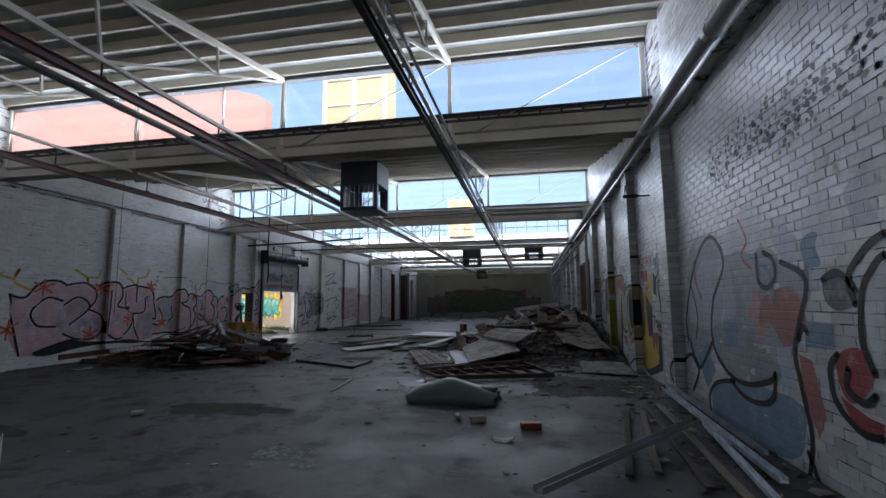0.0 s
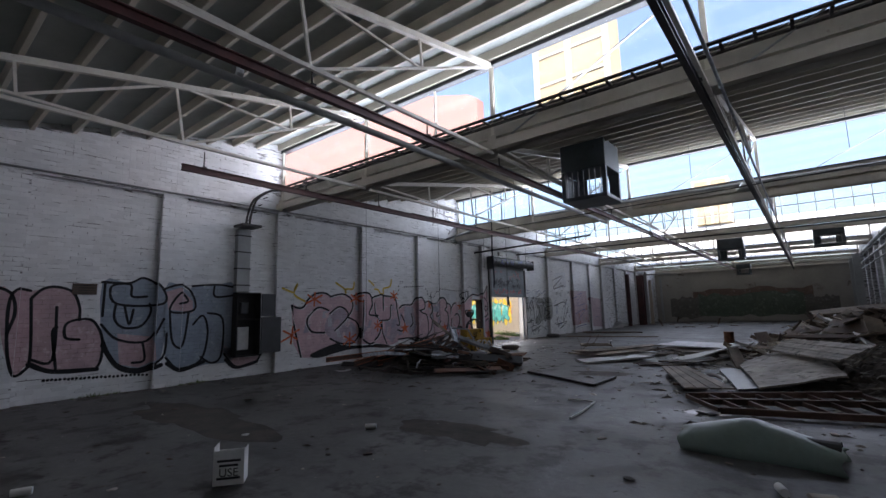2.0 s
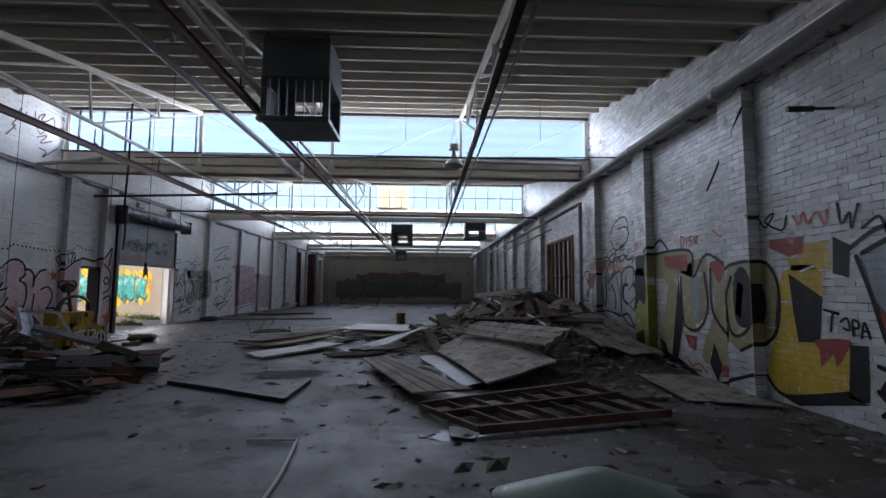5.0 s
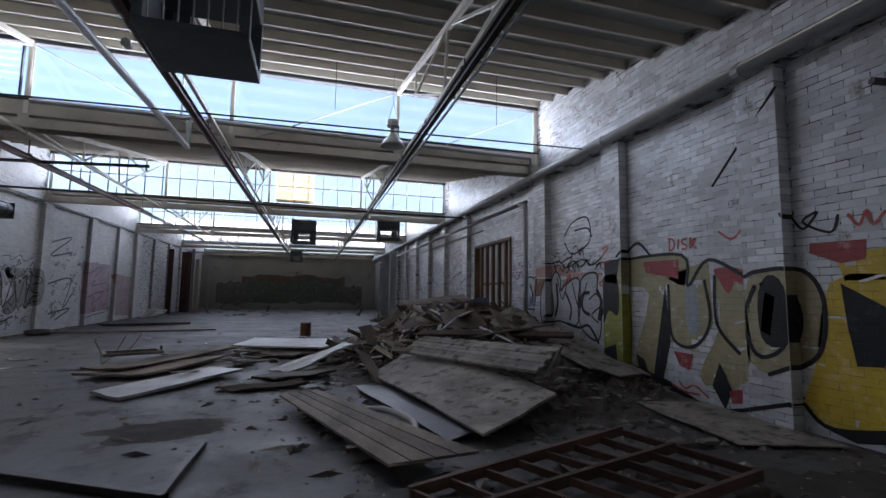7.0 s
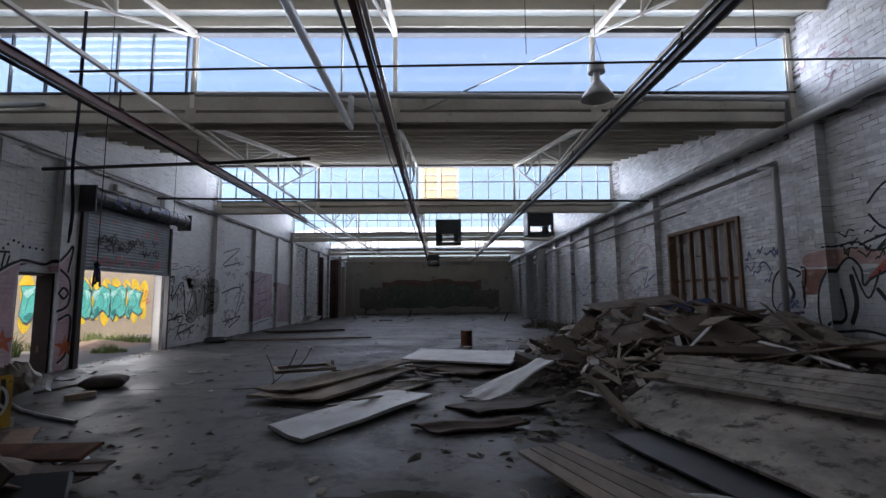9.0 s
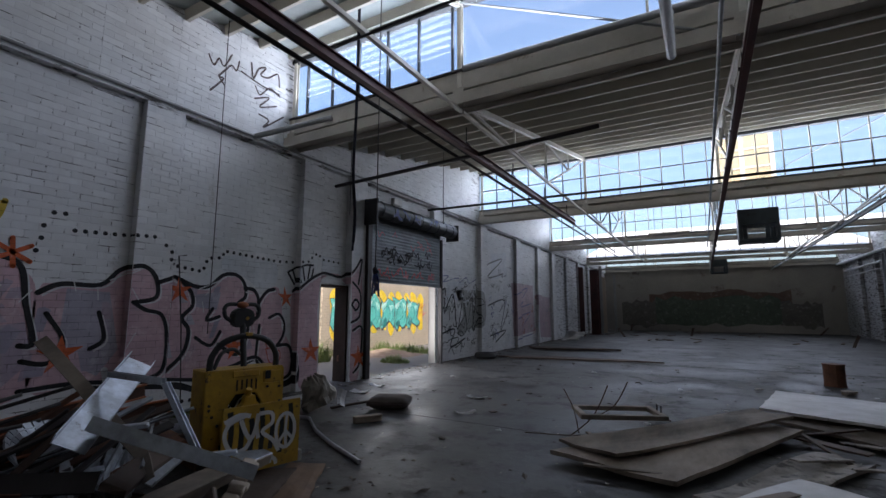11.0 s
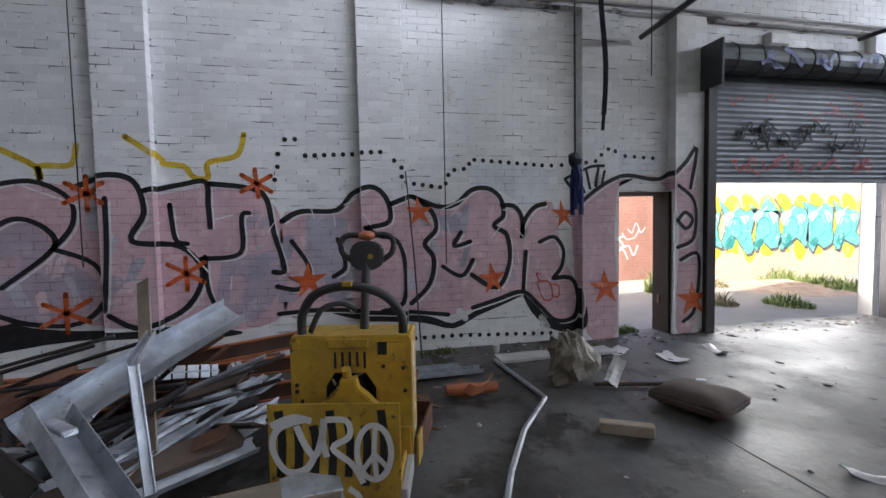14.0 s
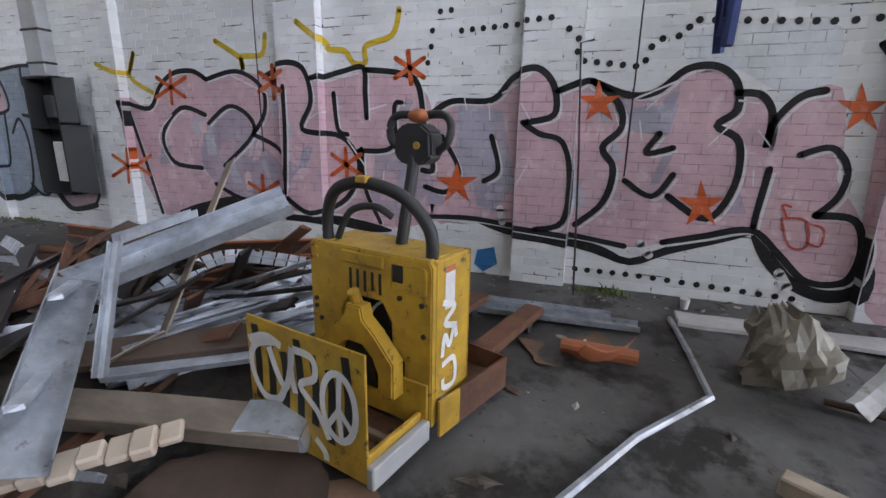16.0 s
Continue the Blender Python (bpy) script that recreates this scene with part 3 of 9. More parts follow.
conduit("overhead_pipe", [(-5.25, 8.6, 4.25), (-5.25, 34, 4.25)], 0.022, M_GALV, "thin galvanised conduit beside an overhead rail", collars=3.0)
conduit("overhead_pipe", [(-1.42, 1.5, 4.2), (-1.42, 34, 4.2)], 0.02, M_GALV, "thin galvanised conduit beside an overhead rail", collars=3.0)
for x, y, z in ((-11.7, 11.3, 1.2), (-11.75, 15.0, 1.1), (-11.2, 17.3, 3.2), (-10.9, 20.3, 3.5), (-3.0, 15.2, 4.9), (0.2, 15.0, 4.9), (-7.0, 12.6, 4.6)):
    conduit("hanging_wire", [(x, y, z), (x, y, chord(y) + 0.28)], 0.006, M_DSTEEL, "thin wire hanging from the roof", "wire")

# ladder tray along the first clerestory beam, turning down into the switch cabinet
tray = thing("cable_ladder", pose(0, 8.2, 4.78), "dark steel cable ladder bolted along a roof beam", "cable ladder")
for dy in (-0.17, 0.13):
    part("side_rail", profile(bmesh.new(), (-11.3, dy, 0), (1.85, dy, 0), channel(0.07, 0.025)), M_DSTEEL, tray)
x = -11.1
while x < 1.8:
    part("rung", B(x - 0.02, -0.16, -0.012, x + 0.02, 0.12, 0.014), M_DSTEEL, tray)
    x += 0.36
drop = thing("cable_riser", pose(-11.6, 7.4, 3.75), "dark cable riser bending down to a wall duct", "cable riser")
for dx in (-0.15, 0.15):
    part("side_rail", hose(bmesh.new(), [(0.3 + dx, 0.75, 1.02), (0.05 + dx, 0.5, 1.0), (-0.1 + dx * 0.6, 0.15, 0.72), (-0.15 + dx * 0.6, 0.02, 0.3), (-0.18 + dx * 0.5, 0, 0)], 0.03, 6), M_DSTEEL, drop)
for k in range(5):
    t = k / 4
    part("rung", rod(bmesh.new(), (-0.02 - 0.2 * t, 0.45 - 0.43 * t, 0.97 - 0.8 * t), (0.2 - 0.28 * t, 0.45 - 0.43 * t, 0.97 - 0.8 * t), 0.014, 6), M_DSTEEL, drop)
part("flange", B(-0.4, -0.26, -0.03, 0.06, 0.26, 0.03, 0.006), M_DSTEEL, drop)
duct = thing("wall_duct", pose(XLP, 7.4, 2.1), "grey vertical cable duct fixed to the white wall", "duct")
part("casing", B(0, -0.17, 0, 0.16, 0.17, 1.6, 0.01), M_PIPE, duct)
for k in range(4):
    part("strap", B(-0.0, -0.185, 0.15 + k * 0.42, 0.168, 0.185, 0.18 + k * 0.42), M_DSTEEL, duct)

# open switch cabinet
cab = thing("switch_cabinet", pose(XLP, 7.22, 0.5), "open black switch cabinet on the graffiti wall", "cabinet")
cb = bmesh.new()
for a in ((0, 0, 0, 0.02, 0.62, 1.58), (0, 0, 0, 0.26, 0.02, 1.58), (0, 0.6, 0, 0.26, 0.62, 1.58), (0, 0, 0, 0.26, 0.62, 0.02), (0, 0, 1.56, 0.26, 0.62, 1.58), (0, 0, 0.9, 0.26, 0.62, 0.92)):
    box(cb, *a)
part("case", cb, M_BLACK, cab)
part("fuse_board", B(0.03, 0.12, 0.16, 0.1, 0.4, 0.72, 0.01), M_PAPER, cab, "white fuse board with torn label")
part("switch", B(0.03, 0.15, 1.05, 0.14, 0.36, 1.35, 0.02), M_DPANEL, cab)
part("door", B(0.24, 0.64, 0.05, 0.27, 1.2, 0.95, 0.006), M_DPANEL, cab, "dark grey lower cabinet door standing open")
part("door", B(0.24, 0.64, 0.98, 0.27, 1.02, 1.55, 0.006), M_DPANEL, cab, "dark grey upper cabinet door standing open")

# unit heaters hung in the roof
def heater(x, y, z, w, d, h, label):
    e = thing("unit_heater", pose(x, y, z), label, "unit heater", "hanging unit heaters")
    hb = bmesh.new()
    t = 0.03
    box(hb, -w / 2, -d / 2, h * 0.52, w / 2, d / 2, h, 0.015)
    part("casing", hb, M_HEATER, e)
    for sx in (-1, 1):
        for sy in (-1, 1):
            xs, ys = sorted((sx * w / 2 - sx * 0.09, sx * w / 2)), sorted((sy * d / 2 - sy * 0.09, sy * d / 2))
            part("corner_post", B(xs[0], ys[0], 0.09, xs[1], ys[1], h * 0.52 - 0.002), M_HEATER, e)
    part("base", B(-w / 2, -d / 2, 0.0, w / 2, d / 2, 0.088, 0.01), M_HEATER, e)
    for q in ((-w / 2 + 0.092, d / 2 - 0.028, 0.09, -0.26, d / 2 - 0.01, h * 0.52 - 0.004), (0.26, d / 2 - 0.028, 0.09, w / 2 - 0.092, d / 2 - 0.01, h * 0.52 - 0.004), (-w / 2 + 0.002, -d / 2 + 0.092, 0.09, -w / 2 + 0.012, d / 2 - 0.092, h * 0.52 - 0.004)):
        part("side_panel", B(*q), M_HEATER, e)
    for k in range(7):
        xx = -w / 2 + 0.12 + k * (w - 0.24) / 6
        part("louvre", B(xx - 0.006, -d / 2 + 0.02, 0.09, xx + 0.006, -d / 2 + 0.05, h * 0.5), M_PIPE, e)
    cb = bmesh.new()
    for k in range(9):
        xx = -0.22 + k * 0.055
        box(cb, xx - 0.004, d / 2 - 0.04, 0.12, xx + 0.004, d / 2 - 0.03, h * 0.42)
    for k in range(8):
        zz = 0.13 + k * 0.055
        box(cb, -0.24, d / 2 - 0.028, zz - 0.004, 0.24, d / 2 - 0.02, zz + 0.004)
    part("grille", cb, M_PIPE, e)
    for sx in (-1, 1):
        for sy in (-1, 1):
            part("hanger", rod(bmesh.new(), (sx * (w / 2 - 0.05), sy * (d / 2 - 0.05), h - 0.01), (sx * (w / 2 - 0.05), sy * (d / 2 - 0.05), max(chord(y) + 0.27 - z, h + 0.05)), 0.01, 6), M_DSTEEL, e)
    return e


heater(-4.45, 11.65, 3.85, 1.0, 0.95, 1.3, "dark steel unit heater with louvred outlet hung in the roof")
heater(-3.8, 29.5, 3.75, 1.15, 0.9, 1.1, "dark steel unit heater hung far down the hall")
heater(0.1, 28.5, 4.0, 1.1, 0.9, 0.95, "dark steel unit heater hung near the brick wall")
heater(-4.6, 43.5, 3.7, 0.9, 0.9, 0.9, "dark steel unit heater hung near the end wall")

# high-bay lamp
lamp = thing("high_bay_lamp", pose(-1.81, 15.7, 4.45), "grey high-bay lamp with bell shade on wires", "lamp")
sb = bmesh.new()
prof = [(0.07, 0.28), (0.09, 0.24), (0.17, 0.14), (0.23, 0.05), (0.245, 0.0), (0.235, 0.0), (0.16, 0.13), (0.06, 0.23)]
for a, b in zip(prof, prof[1:]):
    for k in range(20):
        t0, t1 = 2 * math.pi * k / 20, 2 * math.pi * (k + 1) / 20
        sb.faces.new([sb.verts.new((r * math.cos(t), r * math.sin(t), z)) for r, z, t in ((a[0], a[1], t0), (a[0], a[1], t1), (b[0], b[1], t1), (b[0], b[1], t0))])
bmesh.ops.remove_doubles(sb, verts=sb.verts, dist=1e-4)
bmesh.ops.recalc_face_normals(sb, faces=sb.faces)
part("shade", sb, M_FITTING, lamp, smooth=True)
part("neck", rod(bmesh.new(), (0, 0, 0.27), (0, 0, 0.42), 0.05, 12), M_FITTING, lamp)
part("ballast", box(rod(bmesh.new(), (0, 0, 0.425), (0, 0, 0.55), 0.13, 16), -0.01, -0.01, 0.55, 0.01, 0.01, 0.56), M_FITTING, lamp)
for sx in (-1, 1):
    part("suspension_wire", rod(bmesh.new(), (sx * 0.1, 0, 0.54), (0, 0, 0.95), 0.005, 6), M_DSTEEL, lamp)
part("suspension_wire", rod(bmesh.new(), (0, 0, 0.94), (0, 0, chord(15.7) + 0.27 - 4.45), 0.005, 6), M_DSTEEL, lamp)

# fluorescent battens far down
for x, y in ((-8.2, 39.0), (-3.2, 39.0), (-6.6, 31.0)):
    e = thing("batten_light", pose(x, y, 4.5), "white unlit fluorescent batten under the roof", "batten light", "batten lights")
    part("body", B(-0.75, -0.05, 0, 0.75, 0.05, 0.07, 0.01), M_WSTEEL, e)
    part("tube", rod(bmesh.new(), (-0.7, 0, -0.03), (0.7, 0, -0.03), 0.018, 8), M_PAPER, e)
    for sx in (-0.5, 0.5):
        part("hanger", rod(bmesh.new(), (sx, 0, 0.07), (sx, 0, chord(y) + 0.27 - 4.5), 0.006, 6), M_DSTEEL, e)

# roller shutter, doors, sign
rs = thing("roller_shutter", pose(XL, 18.74, 0), "dark grey roller shutter half raised, tagged with paint", "roller shutter")
for k in range(19):
    z = 2.1 + k * 0.075
    part("slat", profile(bmesh.new(), (0.06, 0.05, z), (0.06, 3.1, z), [(0, 0), (0.012, 0.008), (0.018, 0.035), (0.012, 0.062), (0, 0.07), (-0.006, 0.035)], 0), M_SHUTTER, rs)
# added sheet behind the slats, stops sunlight leaking through their gaps
part("slat_light_block", B(0.03, 0.05, 2.1, 0.05, 3.1, 3.5), M_DPANEL, rs)
part("bottom_rail", B(0.04, 0.04, 2.05, 0.09, 3.12, 2.1, 0.008), M_SHUTTER, rs)
hd = bmesh.new()
profile(hd, (0.2, -0.12, 3.55), (0.2, 3.55, 3.55), [(0.19 * math.cos(a * math.pi / 8), 0.19 * math.sin(a * math.pi / 8) + 0.12) for a in range(16)])
part("drum_cover", hd, M_SHUTTER, rs, "ribbed dark drum cover with blue spray marks")
for k in range(9):
    part("rib", profile(bmesh.new(), (0.2, 0.1 + k * 0.4, 3.55), (0.2, 0.13 + k * 0.4, 3.55), [(0.2 * math.cos(a * math.pi / 8), 0.2 * math.sin(a * math.pi / 8) + 0.12) for a in range(16)]), M_DPANEL, rs)
part("end_plate", B(0.0, -0.17, 3.28, 0.4, -0.125, 3.86, 0.01), M_DPANEL, rs)
part("end_plate", B(0.0, 3.56, 3.4, 0.4, 3.6, 3.86, 0.01), M_DPANEL, rs)
part("guide", B(-0.02, -0.1, 0, 0.12, 0.04, 3.4, 0.006), M_DSTEEL, rs)
part("guide", B(-0.02, 3.13, 0, 0.1, 3.2, 3.4, 0.006), M_DSTEEL, rs)

pf = thing("door_1", pose(XLP, 17.385, 0), "dark timber door frame with its leaf gone", "door", "", "structure")
part("jamb", B(-0.225, 0.762, 0, 0.1, 0.812, 1.948, 0.004), M_JAMB, pf)
part("lintel", B(-0.225, 0.003, 1.9, 0.02, 0.76, 1.947, 0.004), M_DWOOD, pf)
part("hinge", B(-0.1, 0.745, 0.4, -0.06, 0.758, 0.52), M_RUST, pf)
pier = solid("door_pier", B(XLO + 0.004, 18.203, -0.02, XL + 0.04, 18.66, LEDGE - 0.01), M_WHITEBRICK, "painted brick pier between the two doorways", "pier", "structure")
ex = thing("exit_sign", pose(XLP, 19.75, 4.0), "blank white exit light box on the wall", "exit sign")
part("housing", B(0, 0, 0, 0.1, 0.34, 0.17, 0.012), M_FITTING, ex)
part("diffuser", B(0.101, 0.02, 0.015, 0.112, 0.32, 0.155, 0.004), M_PAPER, ex)
solid("wall_stub", B(XLP, 21.6, 3.87, XL + 0.02, 22.0, LEDGE - 0.01), M_WHITEBRICK, "short painted brick stub above the shutter", "pier", "structure")

# thin lining over the reveal, its darker colour stands in for shade there
solid("shaded_door_reveal", B(XLO + 0.01, RDOOR[1] - 0.016, 0, XLP - 0.004, RDOOR[1] - 0.002, RDOOR[3] - 0.01), M_BACKWALL, "reveal of the shutter opening, darkened in colour for its shade", "reveal", "structure")

# barred window in the brick wall
rw = thing("window_1", pose(XRP, 18.35, 1.0), "brown timber window frame stripped of glass", "window", "", "structure")
for a in ((-0.05, 0, 0, 0.148, 0.09, 2.08), (-0.05, 2.86, 0, 0.148, 2.95, 2.08), (-0.05, 0.091, 2.0, 0.148, 2.859, 2.08), (-0.05, 0.091, 0, 0.148, 2.859, 0.08)):
    part("frame", B(*a, 0.005), M_REDWOOD, rw)
for k in range(1, 6):
    part("stud", B(0.0, 0.49 * k - 0.04, 0.081, 0.1, 0.49 * k + 0.04, 1.999, 0.004), M_REDWOOD, rw)
part("rail", B(0.101, 0.091, 0.75, 0.148, 2.859, 0.82), M_REDWOOD, rw)
solid("window_backing", B(XRP + 0.15, RWIN[0] + 0.002, RWIN[2], XRP + 0.2, RWIN[1] - 0.002, RWIN[3]), M_PAINTBOARD, "pale boarding behind the stripped window", "boarding", "structure")

# wall vent and bracket
vt = thing("wall_vent", pose(XRP, 10.83, 2.66), "small dark louvred wall vent", "vent")
part("frame", B(-0.02, 0, 0, 0.0, 0.4, 0.34, 0.004), M_PIPE, vt)
for k in range(6):
    part("slat", B(-0.035, 0.02, 0.03 + k * 0.05, -0.021, 0.38, 0.06 + k * 0.05), M_DPANEL, vt)
hv = thing("wall_hatch", pose(XLP, 4.03, 2.0), "small dark brick vent in the white wall", "vent")
part("frame", B(0, 0, 0, 0.012, 0.4, 0.22, 0.003), M_DWOOD, hv)
for k in range(4):
    part("slat", B(0.0125, 0.02, 0.02 + k * 0.05, 0.022, 0.38, 0.045 + k * 0.05), M_DEBRIS, hv)
br = thing("wall_bracket", pose(XRP, 9.35, 3.45), "dark steel bracket sticking from the brick wall", "bracket")
part("arm", rod(bmesh.new(), (0, 0, 0), (-0.45, 0.1, 0.02), 0.018, 8), M_DSTEEL, br)
part("tip", rod(bmesh.new(), (-0.2, 0.045, 0.008), (-0.46, 0.102, 0.02), 0.035, 8), M_DSTEEL, br)
conduit("wall_stay", [(XR - 0.02, 10.55, 3.95), (XRP - 0.05, 11.6, 3.0)], 0.016, M_DSTEEL, "dark diagonal stay on the brick wall", "stay")

# what stands on the roof just beyond the glass, and the yard
for x0, x1, y, label in ((-5.07, -3.42, 10.3, "cream clad rooftop cabinet beyond the clerestory"), (-5.03, -3.4, 27.5, "cream clad rooftop cabinet beyond the clerestory")):
    e = thing("rooftop_cabinet", pose(x0, y, 5.31 if y < 20 else 5.5), label, "rooftop cabinet", "rooftop cabinets")
    w = x1 - x0
    part("body", B(0.02, 0.03, 0, w - 0.02, 0.8, 2.3), M_CREAM, e)
    for xx in (0, w * 0.45, w - 0.12):
        part("mullion", B(xx, 0, 0, xx + 0.12, 0.028, 2.3), M_TRIM, e)
    for zz in (0.35, 0.95, 1.6, 2.2):
        part("transom", B(0.12, 0.004, zz, w - 0.12, 0.027, zz + 0.05), M_TRIM, e)
pk = thing("pink_wall", pose(0, 10.3, 5.2), "pink rendered wall rising beyond the clerestory", "wall")
pb = bmesh.new()
poly = [(-15.2, -5.22), (-12.45, -5.22), (-12.45, 0), (-6.6, 0), (-6.6, 1.38), (-6.85, 1.55), (-8.2, 1.95), (-15.2, 2.1)]
a = [pb.verts.new((x, 0, z)) for x, z in poly]
b = [pb.verts.new((x, 0.3, z)) for x, z in poly]
for i in range(len(poly)):
    j = (i + 1) % len(poly)
    pb.faces.new((a[i], b[i], b[j], a[j]))
pb.faces.new(a)
pb.faces.new(b[::-1])
bmesh.ops.recalc_face_normals(pb, faces=pb.faces)
part("render", pb, M_PINK, pk)

yard = thing("yard_wall", pose(-16.3, 21.6, -0.02, 0, 0, 0), "cream painted yard wall with turquoise graffiti", "yard wall")
part("masonry", B(0, 0, 0, 0.25, 14, 3.4), M_YARDWALL, yard)
part("coping", B(-0.04, -0.03, 3.401, 0.29, 14.03, 3.5, 0.01), M_YARDWALL, yard)
rbw = thing("brick_outbuilding", pose(-17.5, 15.0, -0.02), "red brick outbuilding covered in pale tags", "outbuilding")
part("masonry", B(0, 0, 0, 0.3, 7.5, 3.2), M_REDBRICK, rbw)
# ---- things on the floor ----
def quad_board(name, corners, t, material, label, category="board", warp=0.02, seed=0, group="", nx=6, ny=8, chew=0.012):
    """A board with thickness spanned between four corners, a little warped and chipped at the edges."""
    A, Bc, C, D = [Vector(c) for c in corners]
    o = (A + Bc + C + D) / 4
    n = ((C - A).cross(D - Bc)).normalized()
    if n.z < 0:
        n = -n
    rng = random.Random(seed)
    bm = bmesh.new()
    top, bot = [], []
    for j in range(ny + 1):
        for i in range(nx + 1):
            u, v = i / nx, j / ny
            p = (A * (1 - u) + Bc * u) * (1 - v) + (D * (1 - u) + C * u) * v - o
            if i in (0, nx) or j in (0, ny):
                p += Vector((rng.uniform(-chew, chew), rng.uniform(-chew, chew), 0))
            p += n * warp * noise.noise(Vector((u * 2 + seed, v * 2, seed * 0.7)))
            top.append(bm.verts.new(p + n * t))
            bot.append(bm.verts.new(p))
    W = nx + 1
    for j in range(ny):
        for i in range(nx):
            a = j * W + i
            bm.faces.new((top[a], top[a + 1], top[a + W + 1], top[a + W]))
            bm.faces.new((bot[a], bot[a + W], bot[a + W + 1], bot[a + 1]))
    rim = [i for i in range(nx)] + [j * W + nx for j in range(ny)] + [ny * W + i for i in range(nx, 0, -1)] + [j * W for j in range(ny, 0, -1)]
    for a, b in zip(rim, rim[1:] + rim[:1]):
        bm.faces.new((top[a], bot[a], bot[b], top[b]))
    bmesh.ops.recalc_face_normals(bm, faces=bm.faces)
    ob = solid(name, bm, material, label, category, "", group)
    ob.location = o
    return ob


def plank(p0, p1, w, t, material, label, roll=0.0, name="plank", group="loose planks", seed=0):
    p0, p1 = Vector(p0), Vector(p1)
    m, l = along(p0, p1, roll)
    rng = random.Random(seed)
    bm = bmesh.new()
    box(bm, -w / 2, -t / 2, 0, w / 2, t / 2, l, min(0.006, t * 0.2))
    bmesh.ops.subdivide_edges(bm, edges=[e for e in bm.edges if e.calc_length() > l * 0.8], cuts=4)
    for v in bm.verts:
        k = v.co.z / l
        v.co.x += 0.25 * w * noise.noise(Vector((k * 1.5, seed, 0))) * 0.3
        v.co.y += 0.03 * l * noise.noise(Vector((k * 1.3, seed, 5))) * 0.3
        if k < 0.02 or k > 0.98:
            v.co.z += rng.uniform(-0.02, 0.02)
    ob = solid(name, bm, material, label, name.replace("_", " "), "", group)
    ob.matrix_world = m
    return ob


def heap_h(x, y):
    h = 1.0 * math.exp(-((((x - 0.7) / 2.4) ** 2 + ((y - 17.4) / 3.2) ** 2) ** 1.2))
    h += 0.35 * math.exp(-((((x - 0.3) / 1.5) ** 2 + ((y - 13.6) / 1.6) ** 2) ** 1.3))
    return h


def mound(name, x0, x1, y0, y1, f, step, amp, material, label):
    nx, ny = int((x1 - x0) / step), int((y1 - y0) / step)
    bm = bmesh.new()
    g = []
    for j in range(ny + 1):
        for i in range(nx + 1):
            x, y = x0 + i * step, y0 + j * step
            h = f(x, y)
            p = Vector((x * 2.2, y * 2.2, 0))
            z = h * (1 + 0.4 * noise.noise(p)) + min(1, h * 6) * amp * (noise.noise(p * 2.5) + 0.7 * noise.noise(p * 6))
            if i in (0, nx) or j in (0, ny):
                z = -0.03
            g.append(bm.verts.new((x, y, max(z - 0.03, -0.03))))
    W = nx + 1
    for j in range(ny):
        for i in range(nx):
            a = j * W + i
            bm.faces.new((g[a], g[a + 1], g[a + W + 1], g[a + W]))
    return solid(name, bm, material, label, "rubble", "stuff")


mound("rubble_mound", -3.6, 2.0, 11.2, 23.5, heap_h, 0.09, 0.10, M_DEBRIS, "dark heap of demolition rubble against the brick wall")

PILE = "boards on the rubble heap"
quad_board("plywood_sheet", [(-2.31, 14.35, 0.14), (-1.62, 10.9, 0.1), (-0.49, 11.5, 0.32), (-1.0, 15.2, 0.52)], 0.03, M_PLY, "large dirty plywood sheet sloping on the rubble heap", "plywood", 0.05, 1, PILE, 8, 12)
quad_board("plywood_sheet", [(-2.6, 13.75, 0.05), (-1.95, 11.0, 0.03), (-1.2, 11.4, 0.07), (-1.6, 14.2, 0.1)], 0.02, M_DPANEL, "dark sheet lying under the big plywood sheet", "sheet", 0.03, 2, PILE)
dp = thing("door_panel", pose(-1.25, 14.9, 0.66), "old boarded door panel lying on the rubble heap", "door panel", PILE)
da, db, dc = Vector((0, 0, 0)), Vector((1.2, -2.7, 0.07)), Vector((-0.5, -0.35, -0.24))
for k in range(6):
    u0, u1 = dc * (k / 6 + 0.012), dc * ((k + 1) / 6 - 0.012)
    lift = Vector((0.0, 0.0, 0.03 + 0.004 * (k % 2)))
    bm = bmesh.new()
    ends = [u0 - db * 0.01 * (k % 3), u0 + db * (1 - 0.012 * (k % 2)), u1 + db * (1 - 0.012 * (k % 2)), u1 - db * 0.01 * (k % 3)]
    vs = [bm.verts.new(v) for v in ends] + [bm.verts.new(v + lift) for v in ends]
    for f in ((0, 3, 2, 1), (4, 5, 6, 7), (0, 1, 5, 4), (1, 2, 6, 5), (2, 3, 7, 6), (3, 0, 4, 7)):
        bm.faces.new([vs[i] for i in f])
    bmesh.ops.recalc_face_normals(bm, faces=bm.faces)
    part("plank", bm, M_PLY, dp)
plank((-0.02, 12.22, 0.77), (-0.36, 12.0, 0.42), 0.11, 0.03, M_PLY, "pale cross batten of an old door panel", 0.6, group=PILE)
quad_board("plywood_sheet", [(0.3, 16.1, 0.95), (1.25, 15.9, 1.12), (1.2, 14.8, 0.75), (0.35, 14.9, 0.72)], 0.02, M_PLY, "curled brown plywood sheet on the rubble heap", "plywood", 0.22, 4, PILE)
quad_board("plywood_sheet", [(0.25, 15.0, 0.85), (1.5, 14.7, 0.8), (1.75, 12.6, 0.2), (0.6, 12.5, 0.4)], 0.02, M_PLY, "brown plywood sheet sliding off the rubble heap", "plywood", 0.1, 5, PILE)
